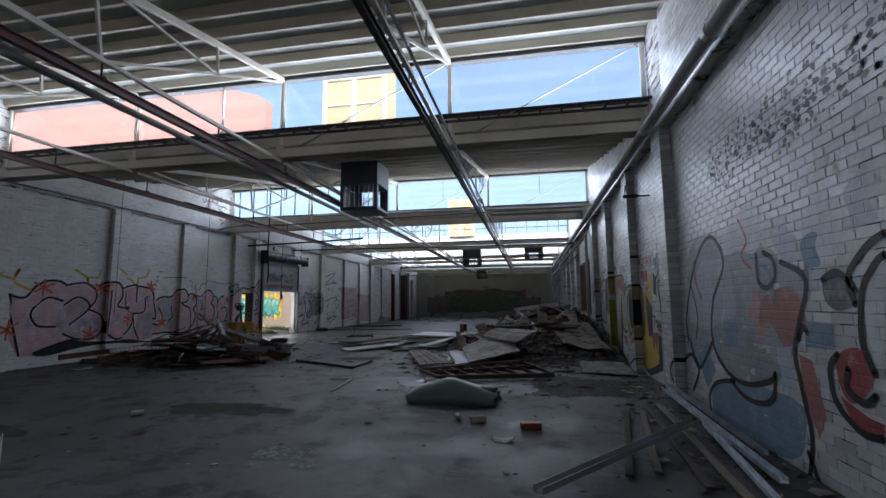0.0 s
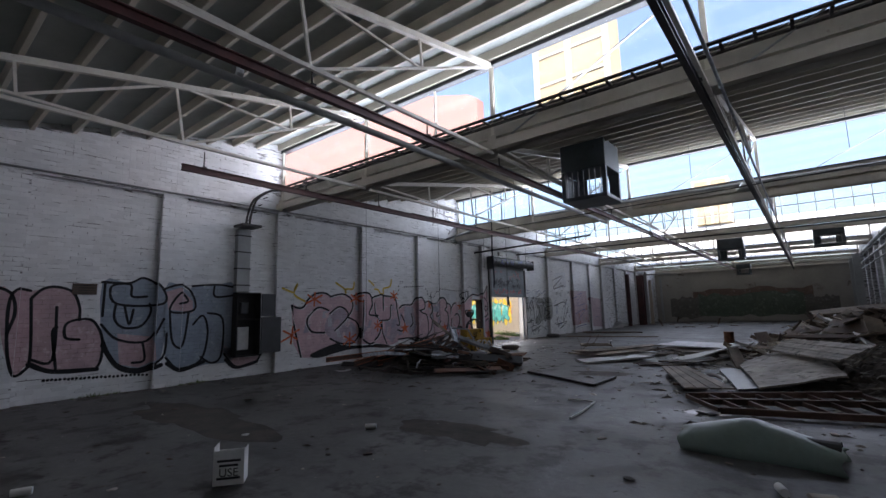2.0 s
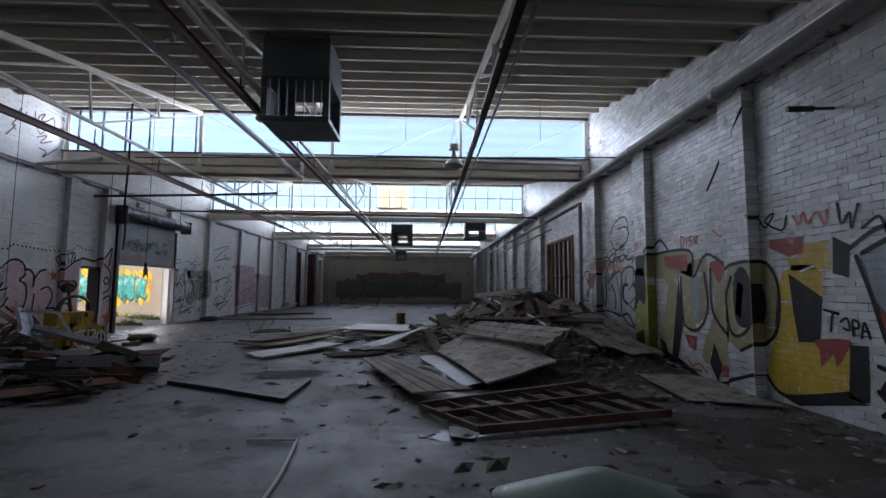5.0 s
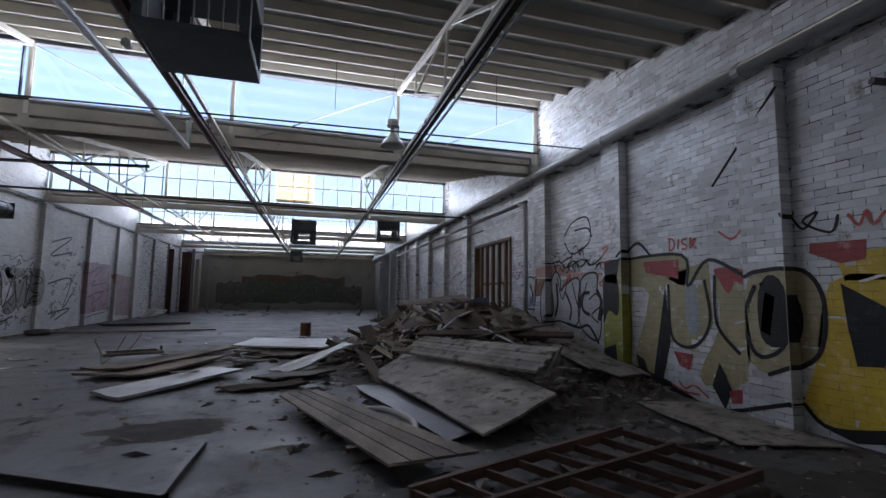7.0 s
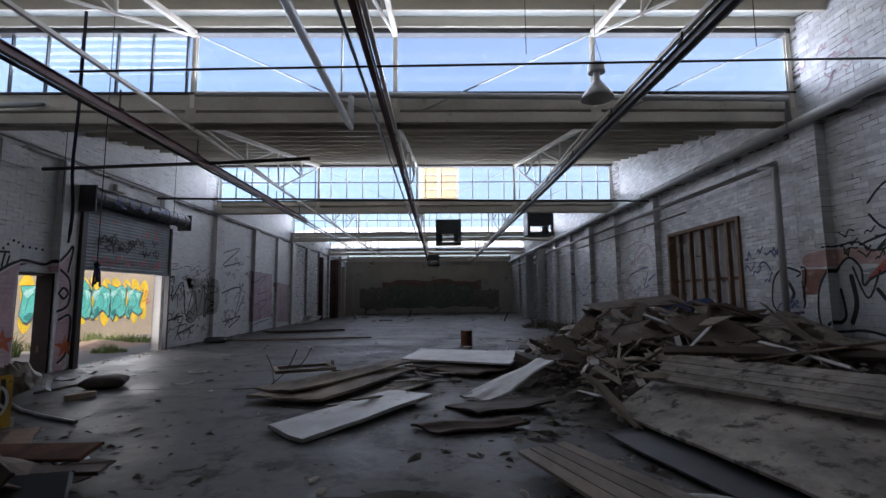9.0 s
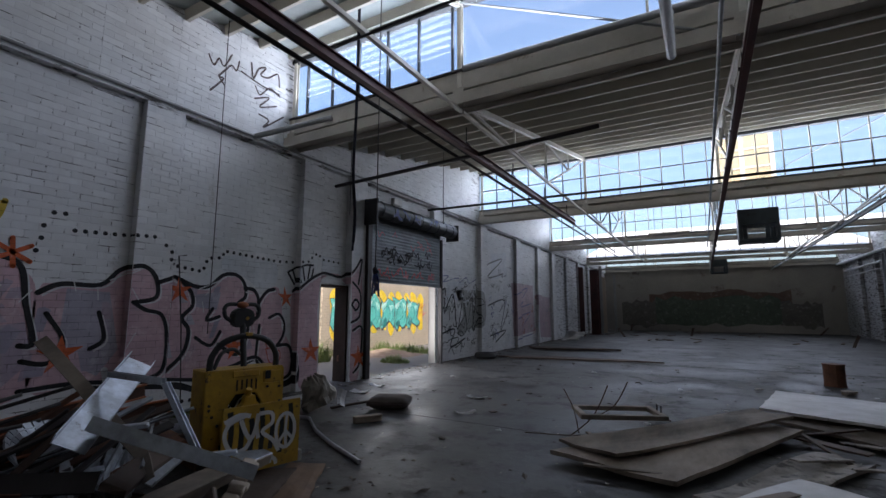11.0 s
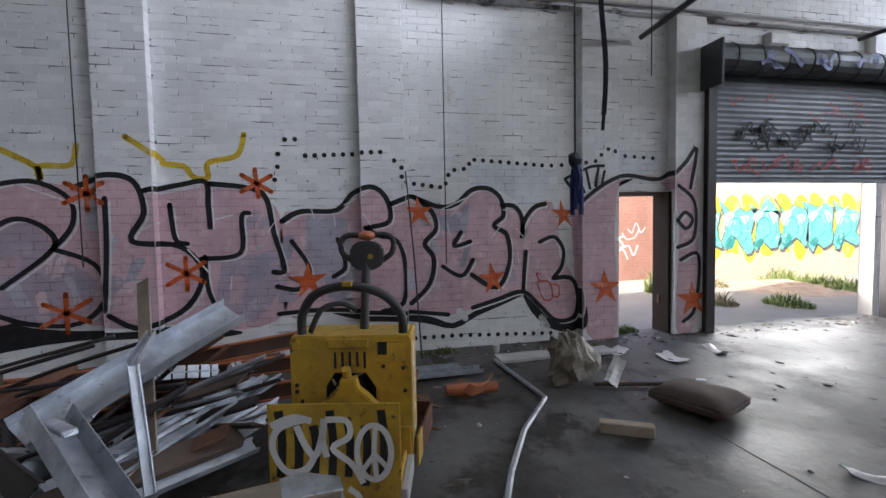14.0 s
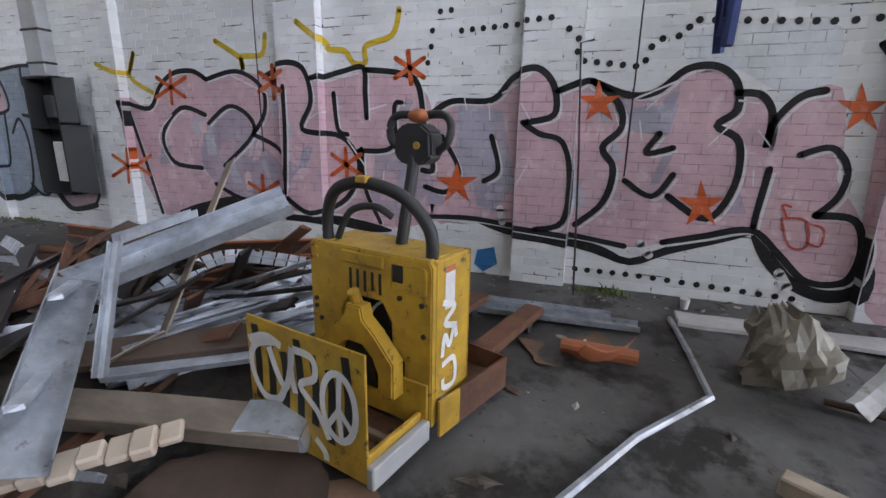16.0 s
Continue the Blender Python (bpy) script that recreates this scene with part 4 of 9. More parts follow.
quad_board("plywood_sheet", [(-0.5, 16.6, 1.0), (0.2, 16.4, 1.15), (0.1, 15.2, 0.82), (-0.7, 15.4, 0.75)], 0.02, M_DWOOD, "dark brown board on the rubble heap", "board", 0.05, 6, PILE)
quad_board("plywood_sheet", [(-0.9, 19.6, 1.2), (0.9, 19.0, 1.42), (0.8, 18.3, 1.25), (-0.8, 18.9, 1.1)], 0.025, M_WOOD, "weathered board crowning the rubble heap", "board", 0.03, 7, PILE)
quad_board("plywood_sheet", [(-1.4, 17.3, 0.75), (-0.6, 17.0, 1.0), (-0.7, 16.2, 0.8), (-1.4, 16.4, 0.6)], 0.02, M_DWOOD, "dark square board on the rubble heap", "board", 0.04, 8, PILE)
quad_board("plywood_sheet", [(0.3, 18.6, 1.15), (1.3, 18.3, 1.3), (1.2, 17.7, 1.2), (0.3, 17.9, 1.05)], 0.02, M_BLUE, "dark blue sheet on top of the rubble heap", "sheet", 0.1, 9, PILE)
plank((-1.35, 15.0, 0.72), (1.1, 13.7, 0.78), 0.2, 0.05, M_DWOOD, "long dark beam lying across the rubble heap", 0.3, "beam", PILE)
quad_board("plywood_sheet", [(0.9, 12.0, 0.06), (1.85, 11.7, 0.05), (1.8, 10.0, 0.03), (0.8, 10.3, 0.03)], 0.015, M_PLY, "flat grey sheet on the floor beside the brick wall", "sheet", 0.03, 10)

# ribbed roofing offcut
rf = bmesh.new()
for k in range(9):
    bar(rf, (0.55 + k * 0.11, 15.4 - k * 0.12, 0.95 - k * 0.05), (0.75 + k * 0.11, 13.5 - k * 0.1, 0.55 - k * 0.04), 0.07, 0.02)
solid("ribbed_panel", rf, M_DWOOD, "ribbed timber panel tilted on the rubble heap", "panel")

rng = random.Random(7)
mats = [M_WOOD, M_WOOD, M_DWOOD, M_PLY, M_PAINTBOARD, M_DWOOD, M_WOOD]
for k in range(135):
    x, y = rng.gauss(-0.3, 1.05), rng.gauss(17.0, 2.3)
    x, y = max(-2.9, min(1.5, x)), max(14.3, min(22.5, y))
    a, l = rng.uniform(0, 6.28), rng.uniform(0.35, 1.5)
    z = heap_h(x, y) + rng.uniform(0.0, 0.1)
    dx, dy = math.cos(a) * l / 2, math.sin(a) * l / 2
    if x + abs(dx) > 1.85:
        dx *= 0.3
    z0, z1 = heap_h(x - dx, y - dy) + 0.05, heap_h(x + dx, y + dy) + 0.05
    zm = max(z, (z0 + z1) / 2)
    tilt = rng.uniform(-0.15, 0.34)
    plank((x - dx, y - dy, max(0.03, z0 + zm - (z0 + z1) / 2 - tilt * 0.3)), (x + dx, y + dy, max(0.03, z1 + zm - (z0 + z1) / 2 + tilt)), rng.choice((0.07, 0.1, 0.14, 0.2, 0.32)), rng.choice((0.015, 0.02, 0.035)), mats[k % 7], ("weathered broken plank thrown on the rubble heap", "weathered broken plank thrown on the rubble heap", "dark broken plank thrown on the rubble heap", "dirty plywood offcut on the rubble heap", "pale painted board offcut on the rubble heap", "dark broken plank thrown on the rubble heap", "weathered broken plank thrown on the rubble heap")[k % 7], rng.uniform(-0.6, 0.6), group="planks on the rubble heap", seed=k)
# pale laths and splinters jumbled down the flank
for k in range(190):
    y, x = rng.uniform(15.3, 20.8), rng.gauss(-1.35, 0.5)
    l, a, pitch = rng.uniform(0.18, 0.75), rng.uniform(0, math.pi), rng.uniform(-0.35, 0.6)
    d = Vector((math.cos(a) * math.cos(pitch), math.sin(a) * math.cos(pitch), math.sin(pitch))) * l / 2
    c = Vector((x, y, max(0.02 + abs(d.z), heap_h(x, y) * 1.08 + 0.04 + abs(d.z) * 0.6)))
    plank(c - d, c + d, rng.choice((0.025, 0.035, 0.05, 0.08, 0.13)), rng.uniform(0.008, 0.025), (M_PALE, M_PALE, M_PAINTBOARD, M_WOOD, M_DWOOD)[k % 5], ("pale splintered lath spilling from the rubble heap", "pale splintered lath spilling from the rubble heap", "pale painted splinter on the rubble heap", "weathered splinter on the rubble heap", "dark splinter on the rubble heap")[k % 5], rng.uniform(0, 3), "lath", "laths", k)
# broken lumps
for k in range(190):
    x, y = rng.gauss(-1.0, 1.1), rng.gauss(16.8, 2.9)
    x, y = max(-4.0, min(1.8, x)), max(9.0, min(23, y))
    r = rng.uniform(0.03, 0.11)
    ob = solid("rubble_lump", lump(bmesh.new(), r, k, (1.2, 0.9, 0.6), 1, 0.5), M_RUBBLE if k % 3 else M_DEBRIS, "broken lump of plaster or brick", "rubble", "", "rubble lumps")
    ob.location = (x, y, heap_h(x, y) + r * 0.3)
    ob.rotation_euler = (0, 0, rng.uniform(0, 6))

# boarded panel in front
pp = thing("boarded_panel", pose(-3.63, 12.99, 0.1, 0, 0, 0), "brown tongue-and-groove panel lying on rubble", "panel")
d0, d1, d2, d3 = Vector((0, 0, 0.02)), Vector((0.47, 0.2, 0.03)), Vector((1.74, -2.67, 0.06)), Vector((0.98, -2.62, 0.0))
for k in range(4):
    u0, u1 = k / 4 + 0.012, (k + 1) / 4 - 0.012
    a, b, c, d = d0.lerp(d1, u0), d0.lerp(d1, u1), d3.lerp(d2, u1), d3.lerp(d2, u0)
    bm = bmesh.new()
    vs = [bm.verts.new(v) for v in (a, b, c, d)] + [bm.verts.new(v + Vector((0, 0, 0.025))) for v in (a, b, c, d)]
    for f in ((0, 3, 2, 1), (4, 5, 6, 7), (0, 1, 5, 4), (1, 2, 6, 5), (2, 3, 7, 6), (3, 0, 4, 7)):
        bm.faces.new([vs[i] for i in f])
    part("plank", bm, M_WOOD, pp)
part("batten", bar(bmesh.new(), (0.25, -0.6, 0.0), (0.75, -0.45, 0.0), 0.08, 0.04), M_DWOOD, pp)
part("batten", bar(bmesh.new(), (0.7, -2.1, -0.01), (1.35, -2.0, 0.0), 0.08, 0.04), M_DWOOD, pp)
conduit("plastic_tube", [(-2.75, 12.2, 0.08), (-2.45, 12.0, 0.14), (-2.2, 11.55, 0.12), (-2.25, 11.15, 0.06)], 0.035, M_PAPER, "bent white plastic tube in the rubble", "tube", True)

# timber stud frame
sf = thing("stud_frame", pose(-2.55, 9.98, 0.06), "brown timber stud frame lying on the floor", "stud frame")
e1, e2 = Vector((2.15, 0.5, 0.02)), Vector((0.6, -0.9, 0.0))
for v in (0.0, 0.42, 1.0):
    part("rail", bar(bmesh.new(), e2 * v, e2 * v + e1 + Vector((0, 0.0, 0.12 * (1 - v))), 0.04, 0.085), M_OLDWOOD, sf)
for k in range(8):
    u = k / 7
    part("stud", bar(bmesh.new(), e1 * u + e2 * 0.02 + Vector((0, 0, 0.1 * u)), e1 * u + e2 * 0.98, 0.03, 0.06), M_OLDWOOD, sf)

# boards lying in the middle of the hall
mid = "boards lying on the hall floor"
quad_board("board", [(-6.95, 15.5, 0.05), (-5.85, 15.2, 0.05), (-4.7, 17.5, 0.1), (-5.3, 18.1, 0.1)], 0.04, M_WOOD, "long weathered board in a low stack on the floor", "board", 0.04, 21, mid)
quad_board("board", [(-6.95, 15.75, 0.13), (-6.35, 15.5, 0.12), (-4.75, 17.75, 0.2), (-5.1, 18.0, 0.2)], 0.03, M_WOOD, "long weathered board in a low stack on the floor", "board", 0.04, 22, mid)
quad_board("board", [(-5.75, 15.1, 0.02), (-5.3, 15.0, 0.02), (-4.3, 16.7, 0.03), (-4.7, 16.9, 0.03)], 0.03, M_PLY, "dirty plywood offcut on the floor", "board", 0.05, 23, mid)
quad_board("board", [(-6.16, 14.14, 0.02), (-5.63, 13.65, 0.02), (-4.38, 15.4, 0.06), (-4.99, 15.78, 0.05)], 0.045, M_PAINTBOARD, "pale painted door leaf lying on the floor", "door leaf", 0.03, 24, mid)
quad_board("board", [(-5.03, 18.3, 0.17), (-3.0, 17.35, 0.18), (-2.4, 19.05, 0.22), (-4.7, 19.7, 0.2)], 0.035, M_PAINTBOARD, "white faced sheet lying on other boards", "sheet", 0.03, 25, mid)
quad_board("board", [(-4.95, 18.0, 0.07), (-3.6, 17.1, 0.06), (-2.9, 17.6, 0.1), (-4.6, 18.7, 0.12)], 0.035, M_WOOD, "weathered board under a white sheet", "board", 0.05, 26, mid)
quad_board("board", [(-3.98, 15.6, 0.03), (-3.6, 15.2, 0.03), (-2.4, 16.5, 0.35), (-2.6, 16.95, 0.33)], 0.03, M_PAINTBOARD, "pale bowed board leaning on the rubble", "board", 0.1, 27, mid)
quad_board("board", [(-4.2, 15.1, 0.02), (-3.8, 14.6, 0.02), (-2.8, 14.9, 0.08), (-3.0, 15.3, 0.08)], 0.03, M_DWOOD, "dark board at the foot of the rubble", "board", 0.05, 28, mid)
quad_board("board", [(-4.6, 14.2, 0.02), (-4.3, 13.9, 0.02), (-3.3, 14.1, 0.05), (-3.4, 14.4, 0.05)], 0.03, M_DWOOD, "dark board at the foot of the rubble", "board", 0.05, 29, mid)
fr = thing("window_sash", pose(-6.75, 16.35, 0.24, 0, 0, 25), "small empty timber sash on a stack of boards", "sash")
for a in ((-0.1, 0, 0, 0.85, 0.07, 0.05), (-0.1, 0.5, 0, 0.85, 0.57, 0.05), (-0.1, 0.071, 0, -0.03, 0.499, 0.05), (0.78, 0.071, 0, 0.85, 0.499, 0.05)):
    part("batten", B(*a, 0.005), M_WOOD, fr)
part("pull_handle", hose(bmesh.new(), [(0.84, 0.2, 0.05), (0.84, 0.2, 0.12), (0.84, 0.32, 0.12), (0.84, 0.32, 0.05)], 0.01, 6, 2, False), M_DSTEEL, fr)
for k in range(14):
    a = rng.uniform(0, 6.28)
    x, y = rng.uniform(-6.6, -4.4), rng.uniform(15.2, 18.0)
    l = rng.uniform(0.3, 1.0)
    plank((x, y, 0.04 + 0.02 * (k % 4)), (x + l * math.cos(a), y + l * math.sin(a), 0.06 + 0.03 * (k % 5)), rng.choice((0.05, 0.09, 0.15)), 0.02, (M_WOOD, M_DWOOD, M_PLY)[k % 3], "broken batten among boards on the floor", 0.0, group="battens on the floor", seed=k + 300)
twg = bmesh.new()
for a in (((0, 0, 0.02), (0.25, 0.1, 0.25), (0.42, 0.12, 0.6)), ((0.1, 0.03, 0.06), (0.0, 0.2, 0.3), (-0.12, 0.25, 0.5)), ((-0.5, -0.1, 0.02), (0, 0, 0.03), (0.5, 0.3, 0.04)), ((0.2, 0.1, 0.2), (0.45, 0.3, 0.35), (0.6, 0.35, 0.62))):
    hose(twg, a, 0.007, 5, 4)
tw = solid("dead_branch", twg, M_DWOOD, "bare dead branch lying on the floor", "branch")
tw.location = (-7.0, 16.4, 0)
drm = thing("metal_drum", pose(-3.45, 22.6, 0), "small rusty metal drum standing on the floor", "drum")
part("shell", rod(bmesh.new(), (0, 0, 0), (0, 0, 0.42), 0.17, 18), M_RUST, drm, smooth=False)
for z in (0.0, 0.2, 0.4):
    part("hoop", rod(bmesh.new(), (0, 0, z), (0, 0, z + 0.025), 0.178, 18), M_RUST, drm)

# angle bar, bent stick, green roll
plank((-6.19, 11.47, 0.03), (-4.21, 10.4, 0.03), 0.07, 0.05, M_DSTEEL, "dark steel bar lying on the concrete floor", name="steel_bar")
plank((-4.23, 10.42, 0.03), (-4.2, 11.55, 0.03), 0.06, 0.05, M_DSTEEL, "dark steel bar lying on the concrete floor", name="steel_bar")
st = bmesh.new()
hose(st, [(-4.1, 8.94, 0.02), (-3.68, 8.93, 0.025), (-3.64, 8.86, 0.025), (-3.56, 8.2, 0.02), (-3.54, 7.72, 0.02)], 0.014, 6, 3)
solid("bent_strip", st, M_PAPER, "pale bent plastic strip lying on the floor", "strip")

roll = thing("vinyl_roll", pose(-1.4, 7.38, 0.0, 0, 0, -5), "green vinyl flooring roll slumped open on the floor", "roll")
rb = bmesh.new()
n, seg = 14, 22
rings = []
for i in range(n + 1):
    x = -0.66 + 1.34 * i / n
    lift = 0.34 - 0.19 * abs(i / n - 0.47) / 0.53
    ring = []
    for k in range(seg + 1):
        t = math.pi * (1.12 - 1.24 * k / seg)
        wd = 0.26 + 0.03 * math.sin(i * 0.5)
        ring.append(rb.verts.new((x + 0.02 * math.sin(k), wd * math.cos(t) * (1.0 if math.sin(t) > 0 else 1.02), max(0.004, lift * max(math.sin(t), 0) ** 0.75 + 0.006))))
    rings.append(ring)
for a, b in zip(rings, rings[1:]):
    for k in range(seg):
        rb.faces.new((a[k], a[k + 1], b[k + 1], b[k]))
ob = part("sheet", rb, M_GREENROLL, roll, smooth=True)
sm = ob.modifiers.new("thick", "SOLIDIFY")
sm.thickness = 0.008
inner = bmesh.new()
for i in range(40):
    t0, t1 = i * 0.35, (i + 1) * 0.35
    r0, r1 = 0.125 - 0.0022 * i, 0.125 - 0.0022 * (i + 1)
    v = [inner.verts.new((x, r * math.cos(t), 0.135 + r * math.sin(t) * 0.85)) for x, r, t in ((0.3, r0, t0), (0.66, r0, t0), (0.66, r1, t1), (0.3, r1, t1))]
    inner.faces.new(v)
part("inner_coil", inner, M_RUBBER, roll)

# long scraps against the brick wall near the start
sc = "metal scraps by the brick wall"
def scrap(p0, p1, w, h, material, label, roll=0.0, name="steel_channel"):
    p0, p1 = Vector(p0), Vector(p1)
    ob = solid(name, profile(bmesh.new(), (0, 0, 0), (p1 - p0), channel(w, h, 0.005), roll), material, label, name.replace("_", " "), "", sc)
    ob.location = p0
    return ob
scrap((-0.2, 3.95, 0.1), (1.55, 6.05, 0.14), 0.09, 0.05, M_PIPE, "grey steel channel lying on the floor")
scrap((1.8, 8.2, 0.1), (1.7, 4.6, 0.04), 0.07, 0.05, M_GALV, "galvanised channel lying along the brick wall")
scrap((1.88, 8.3, 0.16), (1.85, 5.2, 0.07), 0.05, 0.04, M_GALV, "galvanised channel lying along the brick wall")
scrap((1.72, 6.3, 0.05), (1.4, 3.6, 0.03), 0.06, 0.04, M_GALV, "galvanised channel lying along the brick wall")
for k, (a, b) in enumerate((((0.98, 6.9, 0.03), (0.55, 4.6, 0.03)), ((1.2, 7.0, 0.03), (0.8, 4.7, 0.03)), ((1.35, 7.3, 0.03), (1.1, 4.4, 0.04)), ((1.5, 7.4, 0.04), (1.3, 4.2, 0.05)))):
    plank(a, b, 0.07, 0.03, M_WOOD if k % 2 else M_DWOOD, "weathered batten lying by the brick wall", group="battens by the brick wall", seed=k + 60)
for k in range(60):
    x, y = rng.uniform(0.9, 1.95), rng.uniform(3.4, 9.5)
    ob = solid("plaster_flake", lump(bmesh.new(), rng.uniform(0.02, 0.07), k, (1.3, 1, 0.25), 1, 0.6), (M_RUBBLE, M_DRYLEAF, M_DEBRIS)[k % 3], "flake of fallen paint and dirt", "debris", "", "flakes by the brick wall")
    ob.location = (x, y, 0.012)
    ob.rotation_euler = (0, 0, k)

# litter over the floor
for k in range(150):
    x, y = rng.uniform(-10.8, 1.0), rng.uniform(2.5, 24)
    if -9.5 < x < -6 and 9 < y < 14:
        continue
    r = rng.uniform(0.012, 0.045)
    ob = solid("litter_scrap", lump(bmesh.new(), r, k + 50, (1.6, 1, 0.3), 1, 0.6), (M_RUBBLE, M_DEBRIS, M_DEBRIS, M_DWOOD, M_PAPER)[k % 5], "small scrap of debris on the concrete", "litter", "", "floor litter")
    ob.location = (x, y, r * 0.2)
    ob.rotation_euler = (0, 0, rng.uniform(0, 6))
for x, y, w, l, m, lab in ((-0.55, 5.52, 0.16, 0.2, M_PAPER, "crumpled white paper on the floor"), (-8.94, 17.97, 0.12, 0.34, M_PAPER, "torn white paper on the floor"), (-10.95, 17.4, 0.2, 0.34, M_PAPER, "pale blue board scrap on the floor"), (-11.35, 16.95, 0.15, 0.35, M_PAINTBOARD, "pale board scrap by the doorway"), (-2.1, 9.1, 0.25, 0.3, M_PAPER, "crumpled plastic in a puddle"), (-10.6, 9.5, 0.3, 0.4, M_PAPER, "dirty white rag on the floor"), (-11.1, 18.1, 0.12, 0.36, M_PAINTBOARD, "pale board scrap by the doorway"), (-8.6, 16.9, 0.1, 0.3, M_PAINTBOARD, "pale board scrap on the floor")):
    ob = solid("paper_scrap", sheet(bmesh.new(), w, l, 0.006, 0.03, 0.02, 5, 6, int(x * 10)), m, lab, "scrap", "", "paper scraps")
    ob.location, ob.rotation_euler = (x, y, 0.03), (0, 0, x * 3)
cn = thing("tin_can", pose(-5.47, 5.86, 0.035, 0, 90, 40), "white drink can lying on the floor", "can")
part("body", rod(bmesh.new(), (0, 0, -0.07), (0, 0, 0.07), 0.034, 14), M_PAPER, cn)
part("rim", rod(bmesh.new(), (0, 0, 0.071), (0, 0, 0.076), 0.03, 14), M_GALV, cn)
cn2 = copy_thing(cn, pose(-1.16, 6.32, 0.035, 0, 90, 110))
copy_thing(cn, pose(-6.35, 2.6, 0.035, 0, 90, 70))
tagged(cn2, "crushed drink can lying on the floor")
rbk = solid("red_brick", B(-0.12, -0.05, 0, 0.12, 0.05, 0.08, 0.01), M_ORANGE, "single red brick on the concrete floor", "brick")
rbk.matrix_world = pose(-0.25, 6.0, 0, 0, 0, 10)
blk = solid("brick_block", B(-0.1, -0.05, 0, 0.1, 0.05, 0.07, 0.012), M_RUBBLE, "dirty broken brick on the concrete floor", "brick")
blk.matrix_world = pose(-0.9, 6.25, 0, 0, 0, 20)

# printed carton
ct = thing("paper_carton", pose(-5.16, 3.86, 0, 0, 0, 52), "torn white carton with black print standing open", "carton")
cbm = bmesh.new()
for a in ((-0.13, -0.1, 0, 0.13, -0.094, 0.3), (-0.13, 0.094, 0, 0.13, 0.1, 0.26), (-0.13, -0.093, 0, -0.124, 0.093, 0.33), (0.124, -0.093, 0, 0.13, 0.093, 0.29), (-0.123, -0.093, 0, 0.123, 0.093, 0.006)):
    box(cbm, *a)
part("card", cbm, M_PAPER, ct)
for k, (w, z) in enumerate(((0.2, 0.2), (0.16, 0.16), (0.2, 0.05))):
    part("print", B(-w / 2, -0.1035, z, w / 2, -0.1005, z + 0.02), M_BLACK, ct)
txt = bpy.data.curves.new("print_text", "FONT")
txt.body, txt.size, txt.align_x, txt.extrude = "USE", 0.1, "CENTER", 0.001
tx = new("print_word", txt)
txt.materials.append(M_BLACK)
tx.parent = ct
tx.matrix_local = pose(0, -0.102, 0.075, 90, 0, 0)


# grit, splinters and crumbs swept over the slab
def crumbs(name, n, place, smin, smax, material, label, seed):
    r = random.Random(seed)
    V, F = [], []
    for _ in range(n):
        x, y, z = place(r)
        s = smin * (smax / smin) ** (r.random() ** 2)
        a = r.uniform(0, 6.28)
        k = len(V)
        el = r.uniform(1.0, 3.0)
        for t, rr in ((0, el), (1.9, 0.7), (3.1, el * 0.9), (4.4, 0.8)):
            u, v = s * rr * math.cos(t) * r.uniform(0.7, 1.2), s * math.sin(t) * r.uniform(0.7, 1.2)
            V.append((x + u * math.cos(a) - v * math.sin(a), y + u * math.sin(a) + v * math.cos(a), z + 0.001))
        V.append((x, y, z + s * r.uniform(0.25, 0.7)))
        F += [(k, k + 1, k + 4), (k + 1, k + 2, k + 4), (k + 2, k + 3, k + 4), (k + 3, k, k + 4)]
    me = bpy.data.meshes.new(name)
    me.from_pydata(V, [], F)
    me.materials.append(material)
    tagged(new(name, me), label, "debris", "", "stuff")


def near_heap(r):
    x, y = max(-5.5, min(1.9, r.gauss(-0.6, 1.6))), max(8.0, min(24.0, r.gauss(15.5, 3.4)))
    h = heap_h(x, y)
    return x, y, h * 1.05 if h > 0.08 else 0.0


def all_floor(r):
    return r.uniform(-11.9, 1.9), r.uniform(1.5, 30), 0.0


def wall_foot(r):
    y = r.uniform(1.5, 33)
    return (XRP - abs(r.gauss(0, 0.35)) - 0.02, y, 0.0) if r.random() < 0.55 else (XLP + abs(r.gauss(0, 0.25)) + 0.02, y, 0.0)


def near_scrap(r):
    return max(-11.7, min(-6.2, r.gauss(-8.8, 1.4))), max(8.6, min(15.0, r.gauss(11.6, 1.4))), 0.0


crumbs("heap_crumbs", 2600, near_heap, 0.012, 0.07, M_RUBBLE, "pale crumbs of plaster round the rubble heap", 1)
crumbs("heap_splinters", 2200, near_heap, 0.015, 0.09, M_DEBRIS, "dark splinters round the rubble heap", 2)
crumbs("floor_grit", 2200, all_floor, 0.006, 0.028, M_DEBRIS, "dark grit scattered over the concrete", 3)
crumbs("floor_chips", 700, all_floor, 0.006, 0.024, M_RUBBLE, "pale chips scattered over the concrete", 4)
crumbs("wall_foot_dirt", 2600, wall_foot, 0.01, 0.05, M_DEBRIS, "dirt and flakes gathered at the foot of walls", 5)
crumbs("wall_foot_flakes", 900, wall_foot, 0.008, 0.035, M_RUBBLE, "fallen paint flakes at the foot of walls", 6)
crumbs("scrap_crumbs", 1500, near_scrap, 0.01, 0.05, M_DEBRIS, "dark crumbs round the scrap metal heap", 7)

